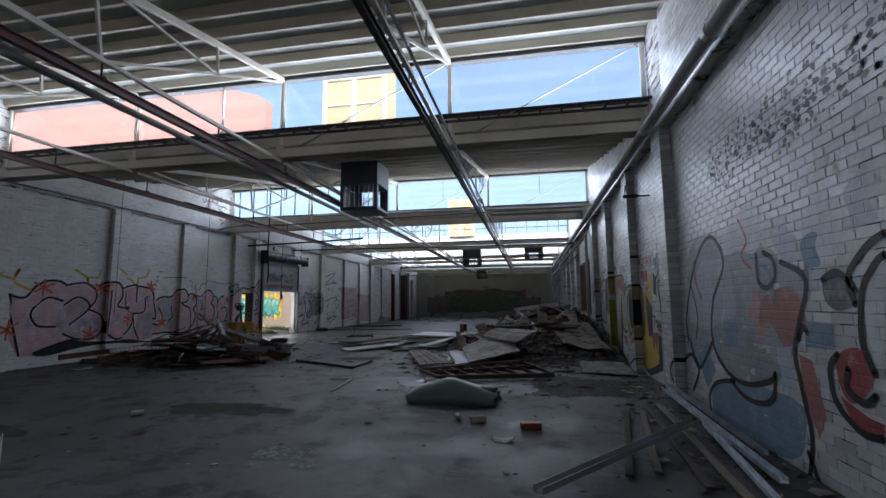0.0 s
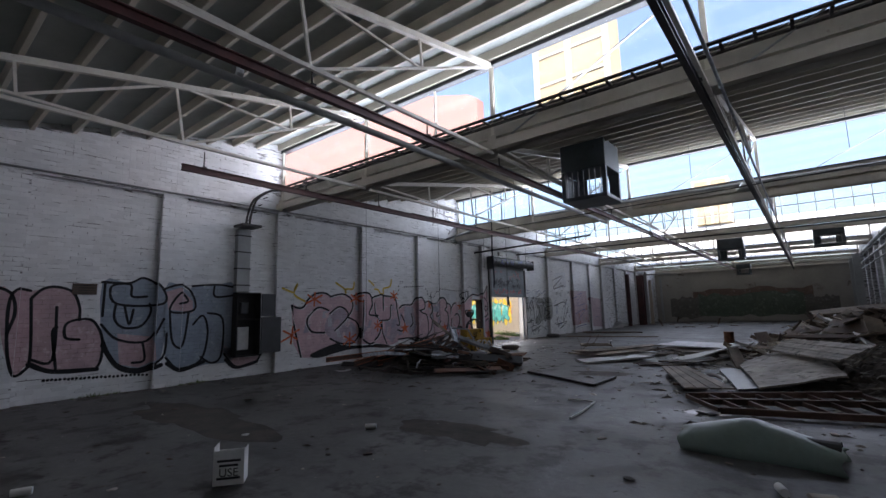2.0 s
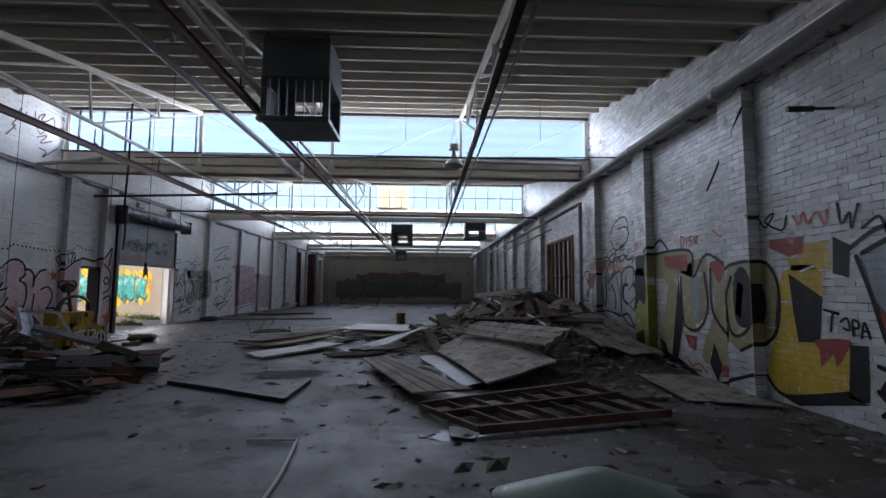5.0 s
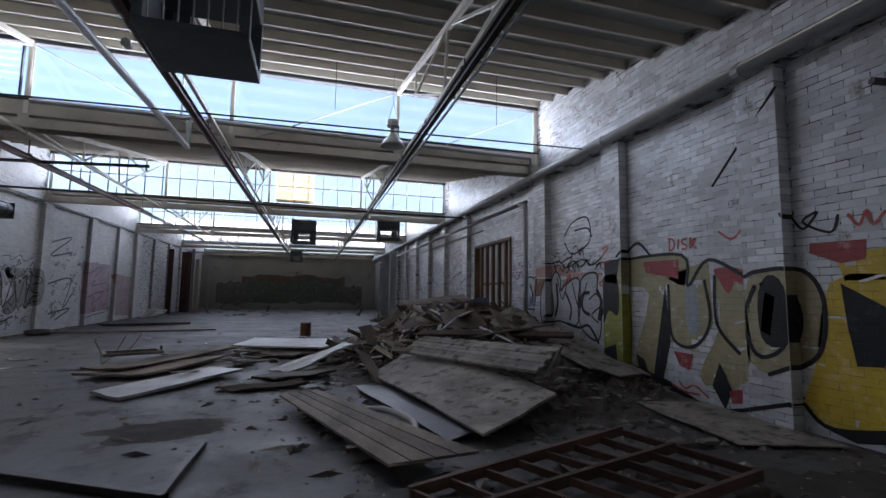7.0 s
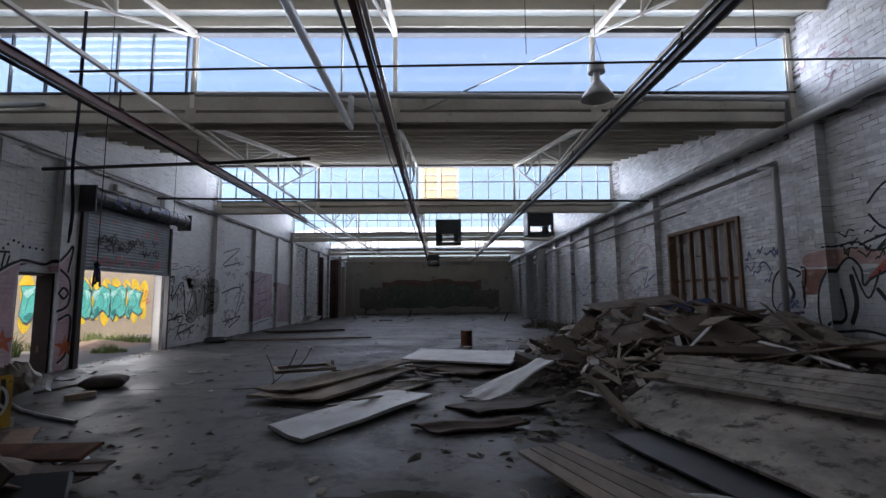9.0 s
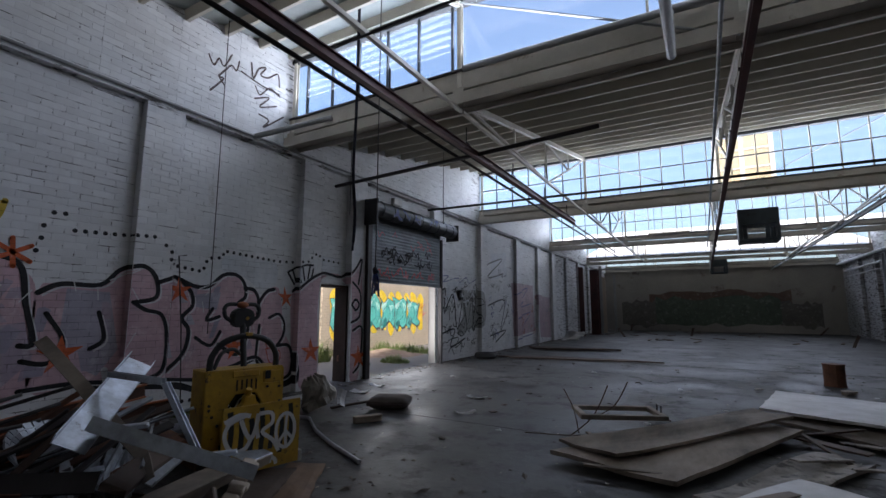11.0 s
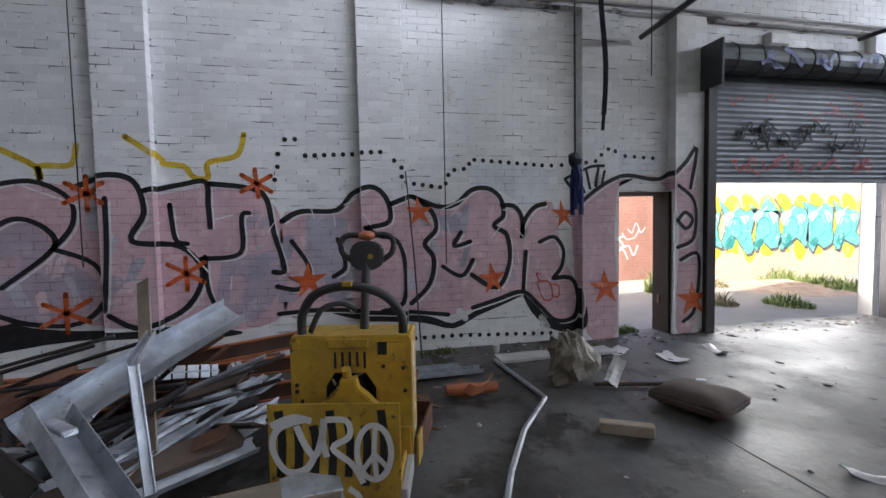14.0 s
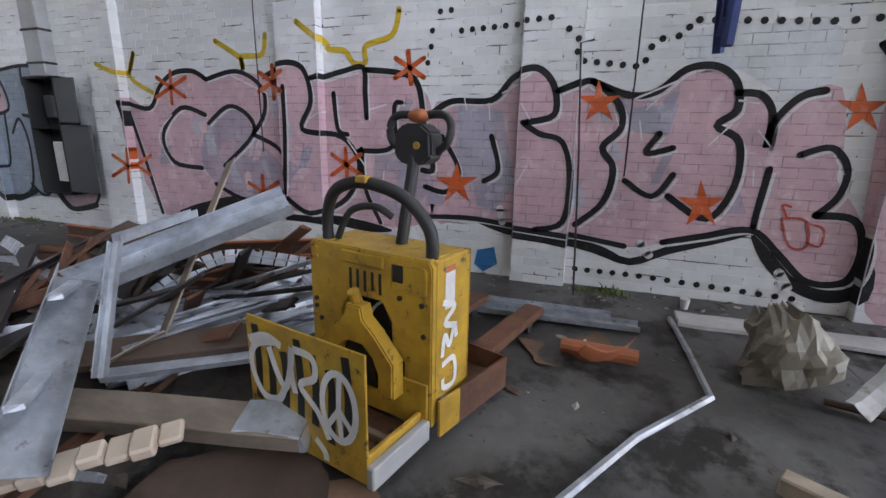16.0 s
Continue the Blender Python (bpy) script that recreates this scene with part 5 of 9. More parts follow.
# dried spills and damp patches lying on the slab
def spill(x, y, rx, ry, material, label, seed, lift=0.0015):
    r = random.Random(seed)
    bm = bmesh.new()
    n = 40
    pts = []
    for k in range(n):
        t = 2 * math.pi * k / n
        f = 1 + 0.45 * noise.noise(Vector((math.cos(t) * 1.6, math.sin(t) * 1.6, seed))) + 0.25 * noise.noise(Vector((math.cos(t) * 5, math.sin(t) * 5, seed)))
        pts.append(bm.verts.new((x + rx * f * math.cos(t), y + ry * f * math.sin(t), lift)))
    f = bm.faces.new(pts)
    f.normal_update()
    bmesh.ops.triangulate(bm, faces=[f])
    solid("floor_stain", bm, material, label, "stain", "", "floor stains")


M_WET = mat("damp_concrete", (0.05, 0.05, 0.048), (0.025, 0.025, 0.024), 0.3, fine=6, coarse=2, mix=0.6, bump=0.05)
M_DRIED = mat("dried_whitewash", (0.42, 0.43, 0.44), (0.16, 0.16, 0.16), 0.7, fine=14, coarse=6, mix=1.0, bump=0.2, stain=(0.06, 0.06, 0.06), stain_at=0.5)
M_SOIL = mat("dry_soil", (0.085, 0.07, 0.055), (0.035, 0.03, 0.025), 0.95, fine=14, coarse=3, mix=0.8, bump=0.5)
spill(-2.1, 9.1, 0.3, 0.2, M_WET, "small wet puddle on the concrete", 1)
spill(-2.68, 4.74, 0.32, 0.18, M_DRIED, "dried white splash on the concrete", 2)
spill(-2.3, 4.5, 0.16, 0.1, M_DRIED, "dried white splash on the concrete", 3)
spill(-4.6, 6.4, 0.9, 0.4, M_SOIL, "brown dirt patch on the concrete", 4)
spill(-4.7, 12.2, 0.7, 0.35, M_SOIL, "brown dirt patch on the concrete", 6)
spill(0.6, 8.9, 1.0, 0.9, M_SOIL, "dirt spread before the brick wall", 8)
spill(-8.3, 4.8, 1.8, 0.5, M_SOIL, "mossy dirt along the slab", 9)
# ---- pedestrian pallet truck ----
def prism_wall(p0, p1, z0, z1, t):
    """An upright plate between two plan points."""
    a, b = Vector((*p0, 0)), Vector((*p1, 0))
    q = (b - a).cross(Vector((0, 0, 1))).normalized() * t / 2
    bm = bmesh.new()
    low = [bm.verts.new(v + Vector((0, 0, z0))) for v in (a + q, b + q, b - q, a - q)]
    top = [bm.verts.new(v.co + Vector((0, 0, z1 - z0))) for v in low]
    for i in range(4):
        bm.faces.new((low[i], low[(i + 1) % 4], top[(i + 1) % 4], top[i]))
    bm.faces.new(low[::-1])
    bm.faces.new(top)
    bmesh.ops.recalc_face_normals(bm, faces=bm.faces)
    return bm


tk = thing("pallet_truck", pose(-9.33, 13.86, 0.0, 0, 0, -13), "worn yellow electric pallet truck with white tag", "pallet truck")
skin = bmesh.new()
prism(skin, [(-0.37, 0.12), (-0.22, 0.12), (-0.22, 0.4), (-0.16, 0.48), (-0.16, 0.58), (-0.1, 0.67), (0.09, 0.67), (0.15, 0.58), (0.15, 0.48), (0.22, 0.4), (0.22, 0.12), (0.37, 0.12), (0.37, 0.87), (0.35, 0.9), (-0.35, 0.9), (-0.37, 0.87)], -0.05, -0.02)
bmesh.ops.bevel(skin, geom=[e for e in skin.edges if abs(e.verts[0].co.x - e.verts[1].co.x) < 1e-6 and e.verts[0].co.x > -0.03], offset=0.006, segments=2, affect="EDGES")
part("front_cover", skin, M_YELLOW, tk, "scuffed yellow front cover with a cut-out motor bay")
for nm, q in (("side_panel", (-0.34, -0.37, 0.12, -0.051, -0.345, 0.895)), ("side_panel", (-0.34, 0.345, 0.12, -0.051, 0.37, 0.895)), ("back_panel", (-0.345, -0.37, 0.12, -0.341, 0.37, 0.895)), ("top_cover", (-0.34, -0.344, 0.88, -0.051, 0.344, 0.897))):
    part(nm, B(*q, 0.003 if nm == "back_panel" else 0.008), M_YELLOW, tk)
part("badge_panel", B(-0.019, -0.14, 0.825, -0.005, 0.115, 0.885, 0.006), M_YELLOW, tk, "yellow raised badge panel")
part("fold_panel", B(-0.019, 0.155, 0.745, -0.009, 0.345, 0.865, 0.01), M_YELLOW, tk, "yellow hinged cover, dented")
# latch hole and vent slots are black slabs, their shade put into colour
part("latch_hole_shade", B(-0.0085, 0.17, 0.785, -0.004, 0.225, 0.862), M_BLACK, tk)
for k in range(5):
    part("vent_slot_shade", B(-0.019, -0.1 + k * 0.045, 0.7 + 0.01 * (k % 2), -0.016, -0.085 + k * 0.045, 0.8), M_BLACK, tk)
# solid black block fills the bay, its colour standing for the shade inside
part("motor_bay_shade", B(-0.33, -0.3, 0.14, -0.16, 0.3, 0.66), M_BLACK, tk, "black block painting the shade inside the open motor bay")
for k, q in enumerate((((-0.12, -0.14, 0.6), (-0.1, -0.08, 0.52), (-0.12, -0.02, 0.6), (-0.14, 0.05, 0.63)), ((-0.12, 0.13, 0.58), (-0.1, 0.1, 0.5), (-0.13, 0.03, 0.6)), ((-0.11, -0.15, 0.5), (-0.1, -0.1, 0.58), (-0.13, -0.05, 0.63)))):
    part("loose_wire", hose(bmesh.new(), q, 0.008, 6, 5), M_RUBBER if k else M_PAPER, tk, "", True)
yoke = bmesh.new()
prism(yoke, [(-0.23, 0.26), (-0.23, 0.43), (-0.12, 0.55), (-0.06, 0.6), (-0.045, 0.66), (0.045, 0.66), (0.06, 0.6), (0.12, 0.55), (0.23, 0.43), (0.23, 0.26), (0.14, 0.26), (0.14, 0.36), (0.11, 0.43), (0.05, 0.48), (-0.05, 0.48), (-0.11, 0.43), (-0.14, 0.36), (-0.14, 0.26)], 0.0, 0.075)
bmesh.ops.bevel(yoke, geom=[e for e in yoke.edges if e.verts[0].co.x > 0.07 and e.verts[1].co.x > 0.07], offset=0.008, segments=2, affect="EDGES")
part("yoke", yoke, M_YELLOW, tk, "yellow steering yoke, greasy at the edges")
part("yoke_pin", rod(bmesh.new(), (0.02, -0.01, 0.64), (0.055, -0.01, 0.72), 0.028, 12), M_YELLOW, tk)
whl = part("drive_motor", rod(bmesh.new(), (-0.1, -0.1, 0.33), (-0.1, 0.1, 0.33), 0.14, 24), M_BLACK, tk, "dark drive motor drum")
part("hub", rod(bmesh.new(), (-0.1, 0.101, 0.33), (-0.1, 0.115, 0.33), 0.05, 14), M_DSTEEL, whl)
part("wheel", rod(bmesh.new(), (-0.16, -0.06, 0.11), (-0.16, 0.06, 0.11), 0.11, 20), M_RUBBER, tk)
# hoop handle and tiller
part("hoop_handle", hose(bmesh.new(), [(-0.1, -0.315, 0.88), (-0.09, -0.305, 1.02), (-0.06, -0.21, 1.15), (-0.04, -0.02, 1.2), (-0.06, 0.19, 1.15), (-0.09, 0.305, 1.02), (-0.1, 0.315, 0.88)], 0.029, 10, 6), M_RUBBER, tk, "black rubber hoop handle", True)
part("hoop_badge", B(-0.05, -0.035, 1.2, 0.0, 0.025, 1.232, 0.006), M_YELLOW, tk)
part("cable", hose(bmesh.new(), [(-0.12, -0.27, 0.9), (-0.14, -0.2, 1.04), (-0.18, -0.08, 1.07), (-0.22, 0.0, 1.02)], 0.018, 8, 5), M_RUBBER, tk, "", True)
til = part("tiller", rod(bmesh.new(), (-0.22, 0.05, 0.88), (-0.33, 0.06, 1.36), 0.03, 12), M_RUBBER, tk, "black steering tiller")
head = bmesh.new()
prism(head, [(-0.05, 1.31), (0.0, 1.27), (0.12, 1.27), (0.17, 1.31), (0.165, 1.42), (0.11, 1.46), (0.01, 1.46), (-0.045, 1.42)], -0.4, -0.29)
bmesh.ops.bevel(head, geom=head.edges[:], offset=0.012, segments=2, affect="EDGES")
part("tiller_head", head, M_RUBBER, til)
for sy in (-1, 1):
    part("grip", hose(bmesh.new(), [(-0.35, 0.06 + sy * 0.1, 1.33), (-0.35, 0.06 + sy * 0.165, 1.38), (-0.355, 0.06 + sy * 0.175, 1.46), (-0.36, 0.06 + sy * 0.13, 1.5), (-0.36, 0.06 + sy * 0.04, 1.5)], 0.02, 8, 5), M_RUBBER, til, "", True)
part("safety_button", lump(bmesh.new(), 0.05, 3, (1, 1.2, 0.7), 2, 0.05, Matrix.Translation((-0.35, 0.06, 1.495))), M_ORANGE, til, "red belly button switch", True)
part("key_switch", rod(bmesh.new(), (-0.295, 0.09, 1.36), (-0.283, 0.09, 1.36), 0.018, 12), M_YELLOW, til)
# upright front plate with the tag, and the tray behind it
plate = part("guard_plate", B(-0.006, 0, 0.08, 0.006, 0.7, 0.635, 0.003), M_YELLOW, tk, "yellow front plate sprayed with a white tag")
plate.matrix_local = pose(0.36, -0.36, 0, 0, 0, 0)
part("tray_floor", B(0.0, -0.35, 0.1, 0.35, 0.33, 0.112, 0.002), M_RUST, tk, "rusty tray floor with dirt")
part("tray_rail", B(-0.01, 0.335, 0.07, 0.37, 0.375, 0.17, 0.006), M_PIPE, tk, "scraped grey tray rail")
part("tray_lip", B(0.0, 0.31, 0.12, 0.35, 0.333, 0.2, 0.004), M_YELLOW, tk)
part("tray_wall", B(-0.014, -0.1, 0.12, 0.0, 0.36, 0.34, 0.004), M_YELLOW, tk, "low yellow wall at the back of the tray")
part("cross_bar", B(0.15, -0.34, 0.113, 0.185, 0.305, 0.15, 0.004), M_WOOD, tk)
part("cross_bar", B(0.27, -0.34, 0.113, 0.3, 0.305, 0.14, 0.004), M_RUST, tk)
for k in range(9):
    part("dirt_clod", lump(bmesh.new(), 0.014 + 0.004 * (k % 3), k, (1.2, 1, 0.5), 1, 0.5, Matrix.Translation((0.05 + 0.033 * k, 0.05 + 0.22 * math.sin(k * 2.1), 0.12))), M_DEBRIS, tk)
# flared skirt round the chassis
for nm, p0, p1, m in (("skirt_front", (-0.05, 0.395), (-0.2, 0.41), M_YELLOW), ("skirt_side", (-0.201, 0.41), (-0.62, 0.455), M_RUST), ("skirt_side", (-0.05, -0.395), (-0.62, -0.43), M_RUST), ("skirt_back", (-0.62, 0.455), (-0.68, 0.0), M_RUST), ("skirt_back", (-0.68, 0.0), (-0.62, -0.43), M_RUST)):
    part(nm, prism_wall(p0, p1, 0.07, 0.25, 0.014), m, tk)
part("battery_deck", B(-0.61, -0.38, 0.13, -0.346, 0.39, 0.15, 0.003), M_RUST, tk, "dirty steel deck")
for y in (-0.27, 0.2):
    part("fork", B(-1.7, y - 0.08, 0.09, -0.7, y + 0.08, 0.15, 0.01), M_RUST, tk)
    part("load_wheel", rod(bmesh.new(), (-1.5, y - 0.05, 0.045), (-1.5, y + 0.05, 0.045), 0.045, 12), M_RUBBER, tk)
for y, z in ((-0.32, 0.86), (-0.32, 0.82), (-0.33, 0.6), (-0.33, 0.56), (-0.3, 0.5), (0.33, 0.56), (0.32, 0.7), (0.2, 0.71), (-0.25, 0.42)):
    part("bolt", rod(bmesh.new(), (-0.02, y, z), (-0.011, y, z), 0.013, 8), M_DSTEEL if z < 0.8 else M_YELLOW, tk)
part("label", B(-0.2, 0.371, 0.66, -0.12, 0.373, 0.86), M_PAPER, tk, "white and red warning label")
part("label_band", B(-0.2, 0.3735, 0.83, -0.12, 0.3745, 0.86), M_ORANGE, tk)


def ribbon(bm, pts, w, to3d, steps=5, closed=False):
    """A flat painted stroke along 2D points; to3d turns (u, v) into a place."""
    line = smooth_line([(u, v, 0) for u, v in pts], steps, closed)
    n = len(line)
    L, R = [], []
    for i in range(n):
        a = line[(i - 1) % n] if closed else line[max(i - 1, 0)]
        b = line[(i + 1) % n] if closed else line[min(i + 1, n - 1)]
        d = (b - a)
        d = d.normalized() if d.length > 1e-9 else Vector((1, 0, 0))
        k = w / 2 * (1 + 0.12 * noise.noise(line[i] * 3))
        q = Vector((-d.y, d.x, 0)) * k
        L.append(bm.verts.new(to3d(line[i].x + q.x, line[i].y + q.y)))
        R.append(bm.verts.new(to3d(line[i].x - q.x, line[i].y - q.y)))
    for i in range(n if closed else n - 1):
        j = (i + 1) % n
        f = bm.faces.new((L[i], R[i], R[j], L[j]))
    return bm


P_WHITE = mat("spray_white_plain", (0.78, 0.78, 0.78), (0.6, 0.6, 0.6), 0.5, fine=20, coarse=5, bump=0.1)
P_BLACKF = mat("spray_black_plain", (0.02, 0.02, 0.02), (0.012, 0.012, 0.012), 0.45, fine=20, coarse=5, bump=0.1)
TAG = {"C": [(0.2, 0.456), (0.06, 0.407), (0.024, 0.298), (0.093, 0.176), (0.2, 0.188), (0.25, 0.273)], "bar": [(0.017, 0.42), (0.137, 0.464), (0.234, 0.444)], "U": [(0.154, 0.42), (0.2, 0.31), (0.25, 0.26), (0.29, 0.37), (0.3, 0.456)], "stem": [(0.3, 0.456), (0.289, 0.346), (0.31, 0.25)], "R": [(0.306, 0.451), (0.419, 0.444), (0.43, 0.359), (0.343, 0.298), (0.44, 0.212), (0.5, 0.107)], "tail": [(0.42, 0.08), (0.47, 0.04), (0.48, 0.0)]}
# the tag on the guard plate: strokes and a peace sign
def on_plate(u, v):
    return Vector((0.0085, u, 0.1 + v))
for key in TAG:
    part("tag_stroke", ribbon(bmesh.new(), TAG[key], 0.035, on_plate), P_WHITE, plate)
ring = [(0.56 + 0.09 * math.cos(t), 0.273 + 0.146 * math.sin(t)) for t in np.linspace(0, 2 * math.pi, 13)[:-1]]
part("tag_stroke", ribbon(bmesh.new(), ring, 0.032, on_plate, 4, True), P_WHITE, plate)
for q in ([(0.57, 0.41), (0.56, 0.27), (0.57, 0.13)], [(0.56, 0.26), (0.5, 0.18)], [(0.565, 0.26), (0.63, 0.19)]):
    part("tag_stroke", ribbon(bmesh.new(), q, 0.028, on_plate, 3), P_WHITE, plate)
for k in range(7):
    u = 0.06 + k * 0.09
    part("tag_shadow", ribbon(bmesh.new(), [(u, 0.5 - 0.04 * (k % 3)), (u + 0.015, 0.33), (u, 0.14 - 0.05 * (k % 2))], 0.045, lambda a, b: on_plate(a, b) - Vector((0.002, 0, 0)), 3), P_BLACKF, plate)
def on_side(u, v):
    return Vector((-0.3 + u, 0.3745, 0.2 + v))
for q in ([(0.2, 0.5), (0.1, 0.46), (0.18, 0.4), (0.08, 0.36)], [(0.08, 0.3), (0.1, 0.36), (0.14, 0.28), (0.18, 0.34), (0.2, 0.24)], [(0.2, 0.2), (0.1, 0.2), (0.09, 0.08), (0.18, 0.08), (0.19, 0.13)], [(0.05, -0.02), (0.2, 0.03), (0.12, -0.06)]):
    part("tag_stroke", ribbon(bmesh.new(), q, 0.028, on_side), P_WHITE, tk)

# ---- heap of scrap metal beside the truck ----
HEAP = "scrap in the metal heap"
def steel(p0, p1, w, h, material, label, roll=0.0, name="steel_channel", shape=None):
    p0, p1 = Vector(p0), Vector(p1)
    ob = solid(name, profile(bmesh.new(), (0, 0, 0), p1 - p0, shape or channel(w, h, 0.006), roll), material, label, name.replace("_", " "), "", HEAP)
    ob.location = p0
    return ob


steel((-8.3, 13.15, 0.3), (-9.0, 12.45, 0.68), 0.18, 0.09, M_GALV, "wide galvanised trough leaning on the scrap heap", 0.35)
for k in (0.25, 0.8):
    plank(Vector((-8.3, 13.15, 0.38)).lerp(Vector((-9.0, 12.45, 0.76)), k) + Vector((-0.1, -0.1, 0)), Vector((-8.3, 13.15, 0.38)).lerp(Vector((-9.0, 12.45, 0.76)), k) + Vector((0.1, 0.1, 0.02)), 0.06, 0.03, M_GALV, "galvanised cross strap on a trough", name="steel_strap", group=HEAP)
steel((-9.0, 12.35, 0.6), (-9.78, 13.12, 1.0), 0.2, 0.07, M_GALV, "wide galvanised channel slanting up from the heap", 0.5)
steel((-8.7, 13.0, 0.42), (-8.94, 12.86, 0.92), 0.045, 0.04, M_GALV, "thin galvanised angle standing in the scrap heap")
steel((-8.94, 12.86, 0.92), (-9.45, 12.75, 0.95), 0.045, 0.04, M_GALV, "thin galvanised angle lying on the scrap heap")
plank((-10.0, 12.5, 1.22), (-9.1, 12.85, 0.42), 0.09, 0.012, M_WOOD, "flat timber strip leaning on the scrap heap", 0.7, group=HEAP)
plank((-9.1, 12.85, 0.42), (-8.82, 12.75, 0.34), 0.08, 0.012, M_WOOD, "flat timber strip leaning on the scrap heap", 0.7, group=HEAP)
plank((-8.66, 12.55, 0.2), (-8.98, 13.78, 0.2), 0.17, 0.09, M_WOOD, "thick weathered timber beam at the heap's edge", 0.25, "timber_beam", HEAP)
plank((-8.91, 13.5, 0.202), (-8.985, 13.79, 0.202), 0.174, 0.094, M_GALV, "pale metal sleeve on a timber beam", 0.25, "metal_sleeve", HEAP)
plank((-8.75, 12.5, 0.36), (-9.36, 13.2, 0.36), 0.16, 0.05, M_DWOOD, "brown steel section lying in the heap", 0.4, "steel_section", HEAP)
steel((-8.85, 12.75, 0.3), (-9.35, 13.3, 0.28), 0.09, 0.04, M_GALV, "galvanised channel lying in the heap", 0.5)
# beige moulded strip
mb = bmesh.new()
for k in range(7):
    box(mb, -0.05 + 0.012 * (k % 2), k * 0.085, 0, 0.05 + 0.015 * (k % 3), k * 0.085 + 0.083, 0.035 + 0.02 * (k % 2), 0.01)
ms = solid("moulded_strip", mb, M_TILE, "cream moulded plastic strip at the heap's edge", "plastic strip", "", HEAP)
ms.matrix_world = pose(-8.32, 12.98, 0.2, 8, 15, 42)
# long racking beams, orange edges
for k, (a, b) in enumerate((((-9.4, 10.6, 0.3), (-9.9, 11.4, 0.33)), ((-10.6, 11.3, 0.36), (-11.1, 12.5, 0.4)), ((-9.2, 10.9, 0.15), (-10.0, 13.1, 0.2)), ((-10.9, 10.2, 0.12), (-11.2, 13.2, 0.3)), ((-10.2, 10.3, 0.3), (-10.9, 12.9, 0.42)), ((-9.9, 10.4, 0.45), (-10.2, 12.3, 0.5)))):
    steel(a, b, 0.12, 0.05, M_ORANGE if k % 2 == 0 else M_RUST, "orange racking beam lying in the scrap heap" if k % 2 == 0 else "rusty racking beam lying in the scrap heap", 1.2 + 0.3 * k, "racking_beam")
for a, b in (((-10.25, 9.6, 0.2), (-10.4, 13.5, 0.66)), ((-10.55, 10.2, 0.3), (-10.3, 13.7, 0.5)), ((-10.0, 10.2, 0.16), (-10.1, 13.5, 0.36)), ((-10.9, 9.2, 0.3), (-10.75, 12.8, 0.34))):
    e = thing("racking_beam", pose(*a), "brown racking beam with orange lips in the scrap heap", "racking beam", HEAP)
    d = Vector(b) - Vector(a)
    part("web", bar(bmesh.new(), (0, 0, 0), d, 0.03, 0.11), M_OLDWOOD, e)
    for z in (-0.058, 0.058):
        part("lip", bar(bmesh.new(), Vector((0.02, 0, z)), d + Vector((0.02, 0, z)), 0.05, 0.012), M_ORANGE, e)
# bundle of thin strips
for k in range(62):
    u = rng.random()
    a = Vector((-9.05, 12.3, 0.12)).lerp(Vector((-9.0, 12.75, 0.2)), u) + Vector((rng.uniform(-0.2, 0.1), rng.uniform(-0.2, 0.1), rng.uniform(-0.05, 0.2)))
    b = a + Vector((-1.15, 0.62, 0.06)) * rng.uniform(0.6, 1.15) + Vector((rng.uniform(-0.1, 0.1), rng.uniform(-0.15, 0.15), rng.uniform(-0.06, 0.1)))
    steel(a, b, rng.choice((0.03, 0.045, 0.07)), 0.02, M_GALV, "thin galvanised strip in a tangled bundle", rng.uniform(0, 6), "metal_strip")
# slotted strips, each curling
for k, pts in enumerate((((-8.95, 12.55, 0.28), (-9.5, 12.3, 0.42), (-9.95, 12.42, 0.56), (-10.2, 12.9, 0.5)), ((-9.85, 13.15, 0.42), (-10.2, 13.0, 0.5), (-10.5, 13.25, 0.42)), ((-10.05, 9.7, 0.4), (-9.85, 10.3, 0.42), (-9.65, 10.95, 0.33)))):
    line = smooth_line(pts, 7)
    ss = thing("slotted_strip", pose(*line[0]), "bent slotted galvanised strip on the scrap heap", "metal strip", HEAP)
    part("spine", hose(bmesh.new(), [p - line[0] for p in line], 0.009, 6, 1, False), M_GALV, ss)
    for p, q in zip(line, line[1:]):
        part("link", bar(bmesh.new(), p - line[0], p.lerp(q, 0.84) - line[0], 0.1, 0.012, 0.9), M_GALV, ss)
# dark scrap spreading out into the hall
for k in range(95):
    x, y = rng.gauss(-8.7, 1.25), rng.gauss(11.3, 0.95)
    x, y = max(-11.2, min(-6.9, x)), max(9.6, min(12.9, y))
    a, l = rng.uniform(-0.5, 1.0) + (0 if k % 3 else 1.6), rng.uniform(0.5, 2.0)
    h = 0.42 * math.exp(-(((x + 9.4) / 1.3) ** 2 + ((y - 11.5) / 1.1) ** 2))
    dx, dy = math.cos(a) * l / 2, math.sin(a) * l / 2
    if x + abs(dx) > -6.6 or y + abs(dy) > 13.2:
        dx, dy = dx * 0.35, dy * 0.35
    z0, z1 = 0.04 + h + rng.uniform(-0.02, 0.15), 0.04 + h * 0.7 + rng.uniform(-0.02, 0.12)
    if k % 4 == 0:
        steel((x - dx, y - dy, z0), (x + dx, y + dy, z1), rng.choice((0.05, 0.08, 0.12)), 0.03, (M_GALV, M_RUST, M_DSTEEL)[k % 3], "bent steel section in the scrap heap", rng.uniform(0, 6), "steel_section")
    else:
        plank((x - dx, y - dy, z0), (x + dx, y + dy, z1), rng.choice((0.04, 0.07, 0.11, 0.2)), rng.choice((0.012, 0.03)), (M_DWOOD, M_DSTEEL, M_DEBRIS, M_RUST)[k % 4], "dark scrap lath in the scrap heap", rng.uniform(0, 3), "scrap_lath", HEAP, k + 500)
